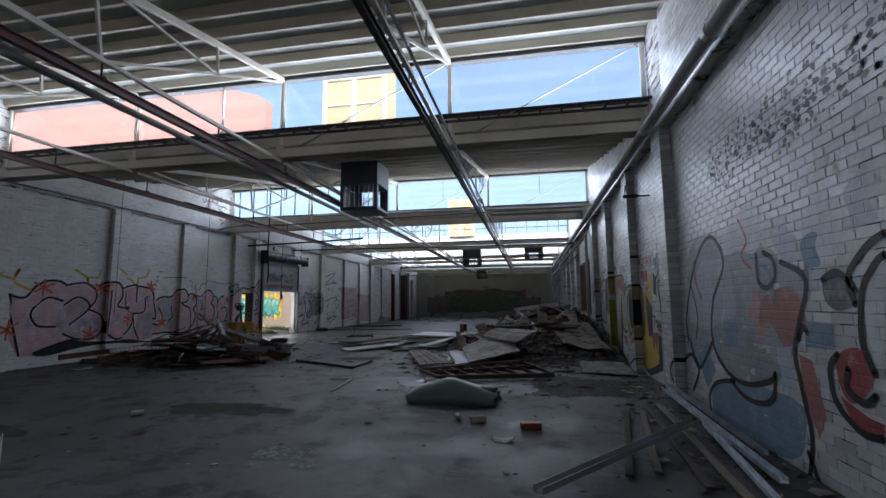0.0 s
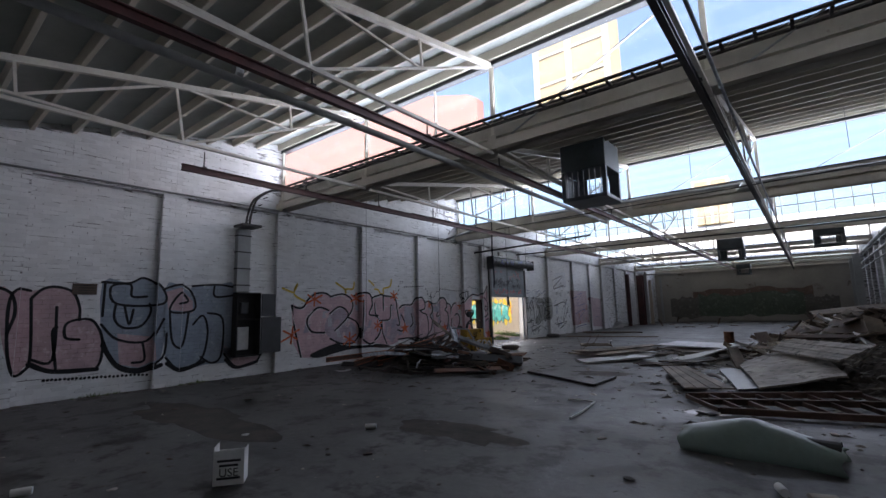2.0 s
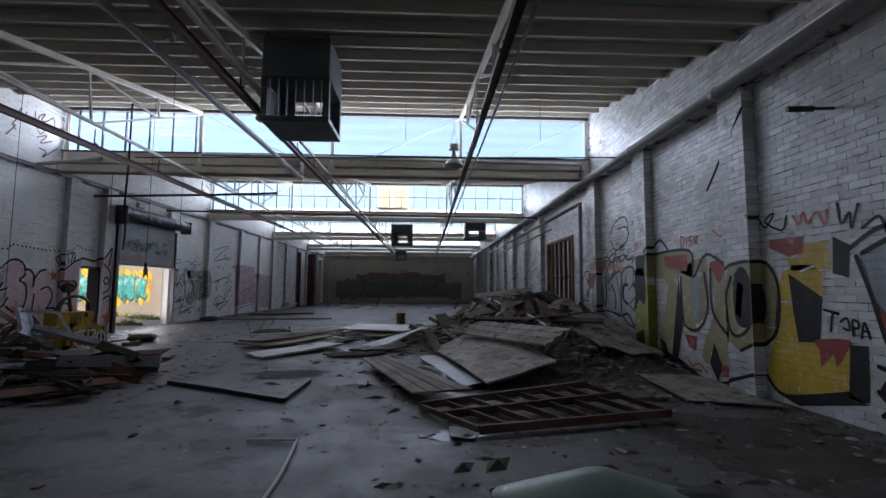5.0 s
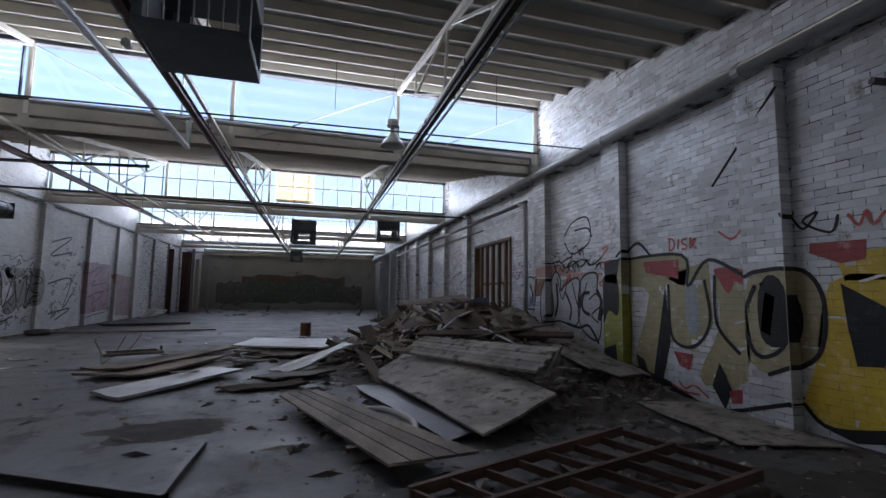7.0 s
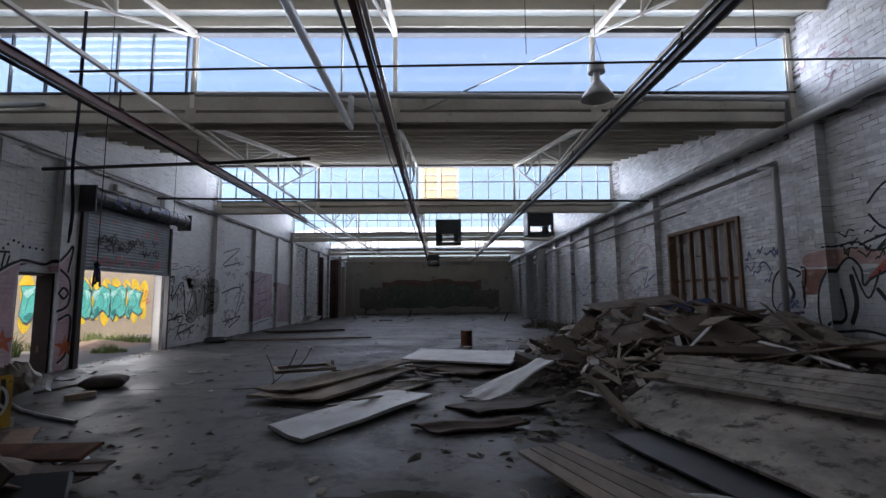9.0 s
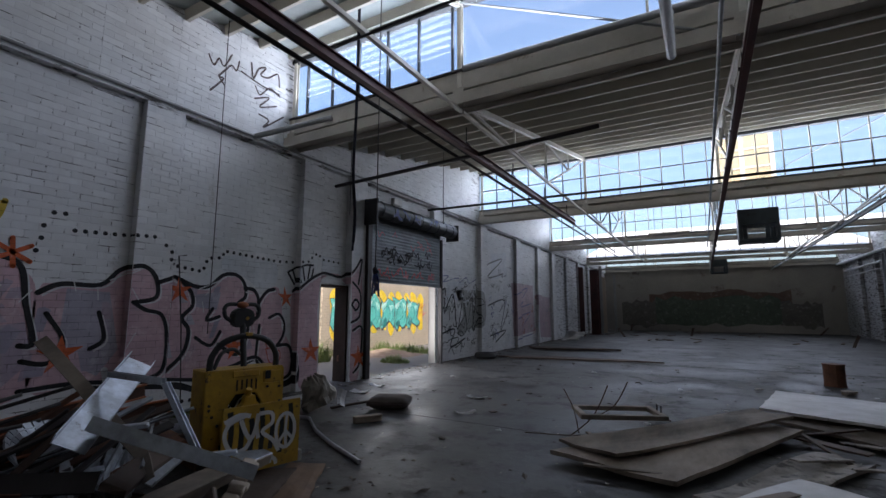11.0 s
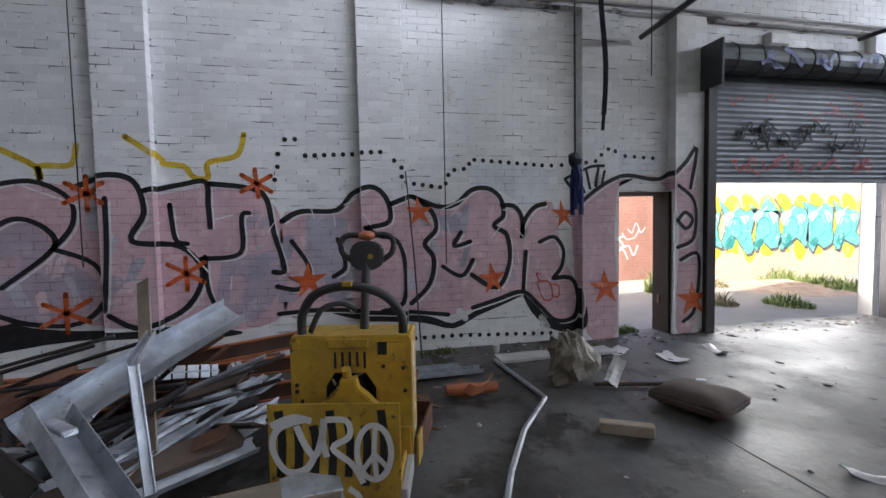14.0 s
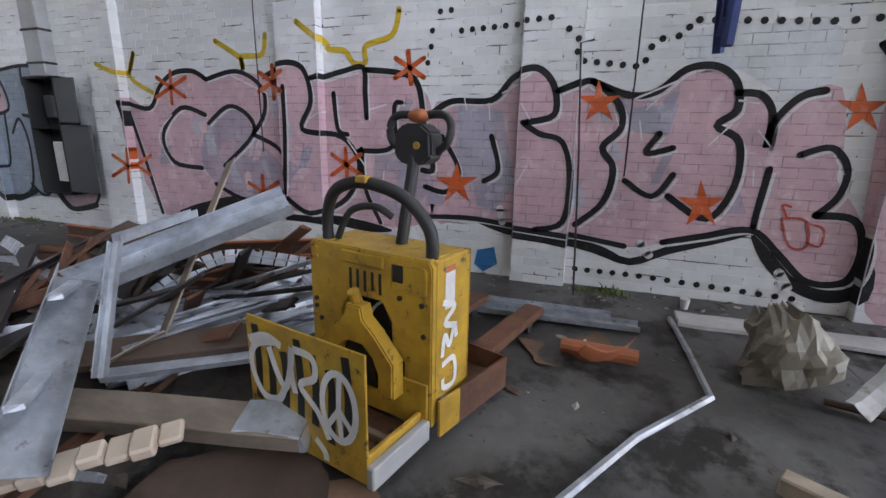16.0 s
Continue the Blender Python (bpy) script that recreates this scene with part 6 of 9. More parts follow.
for k, q in enumerate((((-8.3, 12.2, 0.3), (-6.7, 12.45, 0.22)), ((-8.2, 12.9, 0.2), (-6.9, 12.6, 0.3)), ((-7.9, 11.6, 0.3), (-6.75, 12.2, 0.2)), ((-8.0, 12.6, 0.42), (-7.0, 12.0, 0.3)), ((-7.6, 13.0, 0.1), (-6.8, 12.2, 0.12)))):
    plank(q[0], q[1], 0.16 + 0.05 * (k % 3), 0.03, (M_DWOOD, M_RUST, M_DPANEL)[k % 3], "dark board lying over the scrap heap", 0.3 * k, group=HEAP, seed=k + 900)
quad_board("sheet_metal", [(-8.1, 12.3, 0.33), (-7.0, 12.0, 0.3), (-6.8, 12.7, 0.16), (-7.9, 13.0, 0.2)], 0.012, M_DWOOD, "dark crumpled sheet over the scrap heap", "sheet", 0.15, 45)
mound("scrap_dirt", -11.3, -6.7, 9.4, 13.3, lambda x, y: 0.3 * math.exp(-((((x + 9.3) / 1.5) ** 2 + ((y - 11.5) / 1.2) ** 2) ** 1.3)), 0.09, 0.05, M_DEBRIS, "dark dirt and small scrap under the metal heap")
quad_board("sheet_metal", [(-9.7, 11.1, 0.5), (-10.6, 10.6, 0.55), (-10.75, 11.1, 0.5), (-9.9, 11.6, 0.42)], 0.01, M_DWOOD, "brown sheet lying on the scrap heap", "sheet", 0.05, 41)
quad_board("sheet_metal", [(-8.4, 10.3, 0.45), (-7.7, 10.6, 0.4), (-7.9, 11.3, 0.32), (-8.7, 11.0, 0.4)], 0.012, M_DPANEL, "dark bent sheet on the scrap heap", "sheet", 0.12, 42)
quad_board("sheet_metal", [(-8.35, 13.3, 0.05), (-8.75, 13.25, 0.05), (-9.1, 13.75, 0.06), (-8.8, 14.0, 0.05)], 0.02, M_DWOOD, "dark board lying under a timber beam", "board", 0.02, 43)
quad_board("sheet_metal", [(-8.2, 13.55, 0.02), (-8.55, 13.4, 0.02), (-9.0, 14.1, 0.03), (-8.7, 14.25, 0.02)], 0.02, M_REDWOOD, "brown board lying before the pallet truck", "board", 0.02, 44)

# ---- smaller things by the doorways ----
strip = bmesh.new()
hose(strip, [(-11.4, 15.45, 0.02), (-10.8, 15.5, 0.02), (-10.22, 15.53, 0.02), (-9.69, 15.12, 0.02), (-9.17, 14.82, 0.02), (-8.5, 14.5, 0.02)], 0.022, 6, 3, False)
solid("aluminium_strip", strip, M_GALV, "bent aluminium strip lying on the floor", "strip")
quad_board("board", [(-11.55, 15.5, 0.01), (-11.3, 15.5, 0.01), (-11.25, 16.9, 0.02), (-11.5, 16.9, 0.02)], 0.03, M_PAINTBOARD, "grimy pale board lying along the wall", "board", 0.01, 51)
steel((-10.95, 13.6, 0.04), (-11.05, 15.2, 0.03), 0.14, 0.04, M_GALV, "galvanised channel lying along the wall")
steel((-11.15, 13.6, 0.04), (-11.2, 15.0, 0.03), 0.1, 0.04, M_GALV, "galvanised channel lying along the wall")
cx = thing("torn_carton", pose(-10.55, 14.75, 0.02, 0, 0, 30), "flattened brown cardboard carton on the floor", "carton")
part("panel", sheet(bmesh.new(), 0.35, 0.6, 0.008, 0.05, 0.02, 5, 6, 4), M_REDWOOD, cx)
part("flap", sheet(bmesh.new(), 0.2, 0.4, 0.008, 0.06, 0.02, 4, 5, 5, pose(0.22, 0.1, 0.1, 0, -40, 10)), M_ORANGE, cx)
part("tube", rod(bmesh.new(), (0.05, -0.1, 0.06), (0.3, 0.3, 0.06), 0.05, 12), M_ORANGE, cx)
tub = thing("plastic_sack", pose(-10.45, 15.98, 0.0, 0, 0, 20), "crumpled dirty plastic sack standing on the floor", "sack")
tb = bmesh.new()
segs = 26
mt = pose(0, 0, 0.03, 12, -22, 0)


def crumple(k, j):
    """A point on the sack's folded skin, rings rising from the base."""
    h = j / 9
    ang = 2 * math.pi * k / segs
    d = Vector((math.cos(ang), math.sin(ang), h * 1.6))
    r = (0.25 - 0.05 * h - 0.12 * h ** 3) * (1 + 0.3 * noise.noise(d * 1.7) + 0.2 * abs(noise.noise(d * 4.1)) + 0.07 * noise.noise(d * 9.0))
    return mt @ Vector((r * math.cos(ang), r * 0.8 * math.sin(ang), h * 0.42 + 0.1 * h * noise.noise(d * 2.3)))


vr = [[tb.verts.new(crumple(k, j)) for k in range(segs)] for j in range(10)]
for a, b in zip(vr, vr[1:]):
    for k in range(segs):
        if not (k in (3, 4, 5, 6) and vr.index(a) > 4):
            tb.faces.new((a[k], a[(k + 1) % segs], b[(k + 1) % segs], b[k]))
tb.faces.new(vr[0][::-1])
zmin = min(v.co.z for v in tb.verts)
for v in tb.verts:
    v.co.z -= zmin
o1 = part("shell", tb, M_BAG, tub, smooth=False)
s1 = o1.modifiers.new("thick", "SOLIDIFY")
s1.thickness = 0.012
part("rod", rod(bmesh.new(), (0.1, 0.1, 0.03), (0.55, 0.75, 0.03), 0.02, 8), M_DWOOD, tub)
part("flap", sheet(bmesh.new(), 0.12, 0.3, 0.006, 0.05, 0.01, 3, 5, 9, pose(0.2, 0.28, 0.15, 40, 20, 30)), M_PAINTBOARD, tub)
pil = thing("cushion", pose(-9.75, 16.68, 0.09, 0, 0, 25), "dirty brown seat cushion lying on the floor", "cushion")
cu = bmesh.new()
bmesh.ops.create_cube(cu, size=1.0)
bmesh.ops.subdivide_edges(cu, edges=cu.edges, cuts=6, use_grid_fill=True)
for v in cu.verts:
    x, y, z = v.co * 2
    k = (1 - 0.25 * abs(x) ** 4) * (1 - 0.25 * abs(y) ** 4)
    v.co = Vector((x * 0.30, y * 0.24, z * 0.09 * k * (1 - 0.5 * max(abs(x), abs(y)) ** 6) + 0.015 * noise.noise(Vector((x * 2, y * 2, z)))))
part("cover", cu, M_BROWNCLOTH, pil, smooth=True)
part("piping", hose(bmesh.new(), [(0.29, 0.0, 0), (0.28, 0.22, 0), (0, 0.235, 0), (-0.28, 0.22, 0), (-0.29, 0, 0), (-0.28, -0.22, 0), (0, -0.235, 0), (0.28, -0.22, 0), (0.29, 0, 0)], 0.012, 6, 3), M_BROWNCLOTH, pil)
tblk = solid("timber_block", B(-0.19, -0.045, 0, 0.19, 0.045, 0.085, 0.008), M_WOOD, "short sawn timber block on the floor", "timber block")
tblk.matrix_world = pose(-9.48, 15.83, 0, 0, 0, 60)
cp = solid("paper_cup", rod(bmesh.new(), (0, 0, 0), (0, 0, 0.09), 0.03, 14, 0.042), M_PAPER, "white paper cup standing by the wall", "cup")
cp.location = (-11.75, 15.6, 0)

# straps hanging from the overhead rail
sp1 = thing("hanging_strap", pose(-8.8, 15.06, 1.6), "knotted dark blue webbing strap hanging on a wire", "strap")
for k in range(4):
    part("tail", hose(bmesh.new(), [(0.0, 0, 0.29), (0.02 * (k - 1.5), 0.015 * (k % 2), 0.18), (0.03 * (k - 1.5), 0.01, 0.03 * (k % 3))], 0.013, 5, 4), M_BLUE, sp1)
part("knot", lump(bmesh.new(), 0.035, 4, (1, 1, 1.2), 2, 0.3, Matrix.Translation((0, 0, 0.29))), M_NAVY, sp1)
part("wire", rod(bmesh.new(), (0, 0, 0.3), (0.0, 0, chord(15.06) + 0.28 - 1.6), 0.006, 6), M_DSTEEL, sp1)
sp2 = thing("hanging_strap", pose(-9.86, 15.87, 2.28), "long dark webbing strap hanging from the roof", "strap")
sb3 = bmesh.new()
line = smooth_line([(0, 0, 0), (0.01, 0.02, 0.5), (-0.01, -0.02, 1.2), (0.0, 0.0, 2.2), (0, 0, chord(15.87) + 0.28 - 2.28)], 6)
for p, q in zip(line, line[1:]):
    bar(sb3, p, q, 0.045 if p.z > 0.1 else 0.03, 0.006, 0.8)
part("webbing", sb3, M_NAVY, sp2)
pole = solid("thin_pole", hose(bmesh.new(), [(-11.72, 14.68, 0), (-11.76, 14.62, 1.2), (-11.82, 14.55, 2.18), (-11.82, 14.66, 2.2)], 0.009, 6, 3, False), M_DSTEEL, "thin dark rod leaning against the wall", "rod")

# weeds
def weeds(x, y, rx, ry, n, h, material, label, seed):
    r = random.Random(seed)
    bm = bmesh.new()
    for _ in range(n):
        a, u = r.uniform(0, 6.28), r.random() ** 0.5
        px, py = x + rx * u * math.cos(a), y + ry * u * math.sin(a)
        patch = max(0.0, noise.noise(Vector((px * 3, py * 3, seed))) + 0.45)
        hh, b, lw = h * r.uniform(0.12, 1.0) * (1.1 - 0.8 * u) * min(1.0, patch * 1.6), r.uniform(0, 6.28), r.uniform(0.004, 0.012)
        if hh < 0.02:
            continue
        bend = r.uniform(0.2, 0.9) * hh
        c, s = math.cos(b), math.sin(b)
        v = [bm.verts.new(p) for p in ((px - s * lw, py + c * lw, -0.01), (px + s * lw, py - c * lw, -0.01), (px + c * bend * 0.4 + s * lw, py + s * bend * 0.4 - c * lw, hh * 0.6), (px + c * bend * 0.4 - s * lw, py + s * bend * 0.4 + c * lw, hh * 0.6), (px + c * bend, py + s * bend, hh))]
        bm.faces.new(v[:4])
        bm.faces.new((v[3], v[2], v[4]))
    return solid("weeds", bm, material, label, "weeds", "stuff")


weeds(-11.9, 14.95, 0.12, 0.3, 260, 0.16, M_LEAF, "small green weeds at the foot of the wall", 1)
weeds(-12.25, 17.5, 0.2, 0.45, 700, 0.16, M_LEAF, "bright green weeds growing in the doorway", 2)
weeds(-12.1, 18.72, 0.25, 0.22, 500, 0.2, M_LEAF, "bright green weeds growing by the shutter guide", 3)
weeds(-12.0, 6.2, 0.1, 0.5, 240, 0.12, M_LEAF, "small green weeds at the foot of the wall", 4)
weeds(-12.0, 4.6, 0.1, 0.5, 150, 0.1, M_LEAF, "small green weeds at the foot of the wall", 5)
weeds(-13.6, 20.6, 0.3, 0.25, 420, 0.3, M_DRYLEAF, "straggly yard weeds in the concrete", 6)
weeds(-13.2, 21.6, 0.45, 0.3, 700, 0.32, M_LEAF, "straggly yard weeds in the concrete", 7)
weeds(-15.4, 24.4, 2.2, 0.5, 2600, 0.5, M_LEAF, "band of weeds along the yard wall", 8)
weeds(-16.2, 22.2, 1.0, 0.5, 900, 0.4, M_DRYLEAF, "dry weeds along the yard wall", 9)
weeds(-15.2, 20.6, 0.4, 0.4, 700, 1.1, M_LEAF, "tall green shrub in the yard", 10)
mound("yard_rubble", -16.5, -13.6, 22.2, 25.2, lambda x, y: 0.14 * math.exp(-(((x + 15) / 0.9) ** 2 + ((y - 23.6) / 0.8) ** 2)), 0.12, 0.05, M_YARDSOIL, "low heap of soil and broken brick in the yard")
for x, y in ((0.6, 25.5), (0.9, 27.5), (0.2, 29.5)):
    weeds(x, y, 0.7, 0.9, 500, 0.8, M_DRYLEAF, "dark dry brush heaped by the brick wall", int(x * 10 + y))

# ---- far end of the hall ----
def far_post(x, y, w, h, material, label):
    e = thing("steel_column", pose(x, y, 0), label, "column", "columns at the far end")
    part("shaft", profile(bmesh.new(), (0, 0, 0), (0, 0, h), ibeam(w, w * 1.2, w * 0.12)), material, e)
    part("base_plate", B(-w * 0.8, -w * 0.8, 0, w * 0.8, w * 0.8, 0.02), material, e)


far_post(-11.6, 37.5, 0.22, 3.9, M_REDSTEEL, "dark red steel column near the wall")
far_post(-11.3, 39.8, 0.45, 3.9, M_REDSTEEL, "wide dark red steel column near the wall")
far_post(-11.1, 40.6, 0.16, 4.2, M_PIPE, "grey steel column near the wall")
far_post(-11.2, 42.2, 0.2, 3.6, M_TILE, "pale timber post near the wall")
far_post(-10.9, 44.5, 0.14, 3.9, M_PIPE, "grey steel column near the wall")
far_post(1.2, 33.0, 0.3, 3.9, M_PIPE, "grey duct column by the brick wall")
far_post(1.3, 36.5, 0.4, 3.9, M_PIPE, "grey duct column by the brick wall")
steel((-11.5, 40.5, 3.95), (-9.2, 40.5, 3.9), 0.2, 0.1, M_PIPE, "grey gantry beam at the far end", name="gantry_beam")
ty = thing("old_tyre", pose(-11.45, 23.9, 0.08), "old black tyre lying by the wall", "tyre")
tr2 = bmesh.new()
hose(tr2, [(0.26 * math.cos(t), 0.26 * math.sin(t), 0) for t in np.linspace(0, 2 * math.pi, 17)], 0.085, 10, 2)
part("tread", tr2, M_RUBBER, ty, smooth=True)
quad_board("board", [(-11.3, 24.4, 0.02), (-9.6, 25.0, 0.02), (-6.6, 24.9, 0.03), (-10.6, 24.2, 0.02)], 0.03, M_DWOOD, "dark flattened boards on the floor", "board", 0.04, 61)
quad_board("board", [(-11.5, 28.0, 0.02), (-9.6, 28.6, 0.02), (-8.2, 28.2, 0.03), (-10.6, 27.3, 0.02)], 0.06, M_DWOOD, "dark flattened boards on the floor", "board", 0.05, 62)
quad_board("board", [(-11.6, 33.0, 0.02), (-10.9, 33.4, 0.02), (-10.7, 34.2, 0.35), (-11.5, 34.0, 0.4)], 0.03, M_PAINTBOARD, "pale crumpled sheet by the wall", "sheet", 0.2, 63)
for k in range(30):
    x, y = rng.uniform(-11, 1), rng.uniform(34, 46.5)
    a, l = rng.uniform(0, 3), rng.uniform(0.5, 1.8)
    plank((x, y, 0.03), (x + l * math.cos(a) * 0.5, y + l * math.sin(a) * 0.5, 0.06 + (0.4 if k % 7 == 0 else 0)), 0.12, 0.03, M_DWOOD, "dark board lying at the far end", group="boards at the far end", seed=k + 800)


# dark strips and rods on the near flank of the scrap heap
rh = random.Random(77)
for k in range(34):
    u = rh.random()
    foot = Vector((rh.uniform(-10.6, -9.0), rh.uniform(10.9, 12.2), 0.03))
    top = Vector((rh.uniform(-10.3, -9.2), rh.uniform(12.5, 13.4), 0.28 + 0.5 * u))
    m = (M_DSTEEL, M_DSTEEL, M_RUST, M_GALV, M_DWOOD)[k % 5]
    lab = {M_DSTEEL: "dark weathered steel strip leaning on the scrap heap", M_RUST: "rusty steel strip leaning on the scrap heap", M_GALV: "dull galvanised strip leaning on the scrap heap", M_DWOOD: "dark timber strip leaning on the scrap heap"}[m]
    plank(foot, top, rh.uniform(0.03, 0.11), rh.uniform(0.01, 0.03), m, lab, rh.uniform(-0.6, 0.6), "scrap_strip", HEAP)
for k in range(7):
    a = Vector((rh.uniform(-10.9, -10.0), rh.uniform(9.3, 10.6), 0.03))
    b = Vector((rh.uniform(-10.2, -9.5), rh.uniform(12.2, 13.0), rh.uniform(0.45, 0.95)))
    mid = (a + b) / 2 + Vector((rh.uniform(-0.15, 0.15), 0, rh.uniform(0.05, 0.16)))
    conduit("bent_rod", [a, mid, b], 0.014, M_DSTEEL, "long bent steel rod sticking out of the heap", "rod", True)

# broken boards leaning round the top of the rubble heap
rt = random.Random(31)
for k in range(30):
    a = rt.uniform(0, 2 * math.pi)
    top = Vector((-0.46 + rt.uniform(-0.5, 0.6), 19.2 + rt.uniform(-0.9, 0.9), rt.uniform(0.85, 1.38)))
    foot = Vector((-0.46 + 1.1 * math.cos(a), 19.2 + 1.5 * math.sin(a), rt.uniform(0.15, 0.45)))
    if k % 3 == 0:
        top.z, foot.z = top.z - 0.15, foot.z + 0.3
    m = (M_WOOD, M_DWOOD, M_PAINTBOARD, M_WOOD, M_DWOOD)[k % 5]
    lab = {M_WOOD: "broken weathered board on the rubble heap", M_DWOOD: "dark broken timber on the rubble heap", M_PAINTBOARD: "pale broken wallboard piece on the rubble heap"}[m]
    plank(foot, foot.lerp(top, rt.uniform(0.55, 1.0)), rt.choice((0.06, 0.1, 0.22, 0.4)), rt.uniform(0.012, 0.04), m, lab, rt.uniform(-0.9, 0.9), "broken_board", "pieces in the rubble heap")
# ---- spray paint on the walls ----
COLORS = {"pink": (0.66, 0.44, 0.48), "mauve": (0.47, 0.38, 0.45), "lilac": (0.45, 0.42, 0.50), "black": (0.02, 0.02, 0.022), "white": (0.75, 0.75, 0.75), "orange": (0.68, 0.12, 0.02), "redor": (0.55, 0.08, 0.05), "yellow": (0.70, 0.48, 0.03), "blue": (0.03, 0.18, 0.40), "offwhite": (0.72, 0.74, 0.77), "pinkblue": (0.55, 0.38, 0.40), "blueg": (0.30, 0.35, 0.42), "dkbrown": (0.07, 0.04, 0.035), "ltgrey": (0.36, 0.36, 0.34), "navy": (0.10, 0.12, 0.30), "fpink": (0.52, 0.38, 0.42), "ochre": (0.42, 0.37, 0.20), "yellowgreen": (0.36, 0.36, 0.05), "red": (0.38, 0.04, 0.04), "bluegrey": (0.34, 0.38, 0.42), "fred": (0.42, 0.15, 0.13), "fblue": (0.20, 0.30, 0.42), "dkgrey": (0.10, 0.10, 0.11), "turq": (0.10, 0.50, 0.44), "turqlt": (0.36, 0.72, 0.66), "turqdk": (0.03, 0.24, 0.23), "silver": (0.52, 0.54, 0.57), "rustred": (0.30, 0.12, 0.07), "haze": (0.50, 0.56, 0.62), "salmon": (0.55, 0.33, 0.30), "gold": (0.78, 0.55, 0.03)}


def spans(side):
    """Stretches of wall along y with the depth of their face."""
    face, panel, piers = (XL, XLP, PIERS_L) if side == "L" else (XR, XRP, PIERS_R)
    out, y = [], Y0
    extra = [(18.203, 18.66, XL + 0.04)] if side == "L" else []
    for p in piers:
        out.append((y, p, panel))
        out.append((p, p + PIER, face))
        y = p + PIER
    out.append((y, Y1, panel))
    for a, b, d in extra:
        out = [s for s in out if not (s[0] < b and s[1] > a)] + [(max(s[0], s[0]), a, s[2]) for s in out if s[0] < a < s[1]] + [(b, s[1], s[2]) for s in out if s[0] < b < s[1]] + [(a, b, d)]
    return out


SPANS = {"L": spans("L"), "R": spans("R")}
GRAF = []


def piece(side, label):
    e = thing("graffiti", pose(XL if side == "L" else XR, 0, 0), label, "graffiti")
    GRAF.append(e)
    return (e, side)


def lay_paint(G, name, bm2, layer):
    """Cut flat (y, z) paint at the pier edges and lay each stretch on its own face."""
    e, side = G
    sgn = 1 if side == "L" else -1
    ys = [v.co.y for v in bm2.verts]
    final = bmesh.new()
    zs = [v.co.z for v in bm2.verts]
    high = sum(zs) / len(zs) > LEDGE
    for a, b, depth in SPANS[side]:
        if high:
            depth = XL if side == "L" else XR
        if b < min(ys) or a > max(ys):
            continue
        c = bm2.copy()
        for co, no in (((0, a + 0.003, 0), (0, -1, 0)), ((0, b - 0.003, 0), (0, 1, 0))):
            bmesh.ops.bisect_plane(c, geom=c.verts[:] + c.edges[:] + c.faces[:], plane_co=co, plane_no=no, clear_outer=True)
        remap = {v: final.verts.new((depth + sgn * (0.0035 + 0.0011 * layer) - e.location.x, v.co.y, v.co.z)) for v in c.verts}
        for f in c.faces:
            final.faces.new([remap[v] for v in f.verts])
        c.free()
    if not high:
        run = sorted(SPANS[side])
        for (a0, b0, d0), (a1, b1, d1) in zip(run, run[1:]):
            if abs(d0 - d1) < 0.01 or not min(ys) < a1 < max(ys) or abs(b0 - a1) > 0.02:
                continue
            c = bm2.copy()
            cut = bmesh.ops.bisect_plane(c, geom=c.verts[:] + c.edges[:] + c.faces[:], plane_co=(0, a1, 0), plane_no=(0, 1, 0))["geom_cut"]
            y = a1 + (0.0045 + 0.0011 * layer) * (1 if sgn * d0 > sgn * d1 else -1)
            lo, hi = (d0, d1) if sgn * d0 < sgn * d1 else (d1, d0)
            for g in cut:
                if isinstance(g, bmesh.types.BMEdge):
                    z0, z1 = sorted(v.co.z for v in g.verts)
                    if z1 - z0 > 0.002:
                        final.faces.new([final.verts.new((x - e.location.x, y, z)) for x, z in ((lo, z0), (hi + sgn * 0.004, z0), (hi + sgn * 0.004, z1), (lo, z1))])
            c.free()
    bm2.free()
    return final


def stroke(G, colour, w, pts, layer=3, closed=False):
    bm = ribbon(bmesh.new(), pts, w, lambda u, v: Vector((0, u, v)), 5, closed)
    for p in (pts[0], pts[-1]):
        bmesh.ops.create_circle(bm, cap_ends=True, segments=8, radius=w / 2, matrix=Matrix.Translation((0, p[0], p[1])) @ Matrix.Rotation(math.pi / 2, 4, "Y"))
    part("stroke", lay_paint(G, "stroke", bm, layer), paint(colour, COLORS[colour]), G[0])
    if colour == "black" and layer == 4 and G[0]["label"].startswith("large pink"):
        hl = ribbon(bmesh.new(), [(u + 0.04, v - 0.03) for u, v in pts], 0.022, lambda u, v: Vector((0, u, v)), 5, closed)
        part("highlight", lay_paint(G, "highlight", hl, 3.6), paint("white", COLORS["white"]), G[0])


def fill(G, colour, layer, pts):
    n = len(pts)
    line = smooth_line([(u, v, 0) for u, v in pts], 3, True) if n > 5 and colour not in ("orange",) else [Vector((u, v, 0)) for u, v in pts]
    bm = bmesh.new()
    vs = [bm.verts.new((0, p.x, p.y)) for p in line]
    f = bm.faces.new(vs)
    f.normal_update()
    bmesh.ops.triangulate(bm, faces=[f])
    part("fill", lay_paint(G, "fill", bm, layer), paint(colour, COLORS[colour]), G[0])


def dots(G, a, b, n):
    for k in range(n):
        t = (k + 0.5) / n
        bm = bmesh.new()
        bmesh.ops.create_circle(bm, cap_ends=True, segments=7, radius=0.029, matrix=Matrix.Translation((0, a[0] + (b[0] - a[0]) * t, a[1] + (b[1] - a[1]) * t)) @ Matrix.Rotation(math.pi / 2, 4, "Y"))
        part("dot", lay_paint(G, "dot", bm, 3), paint("black", COLORS["black"]), G[0])


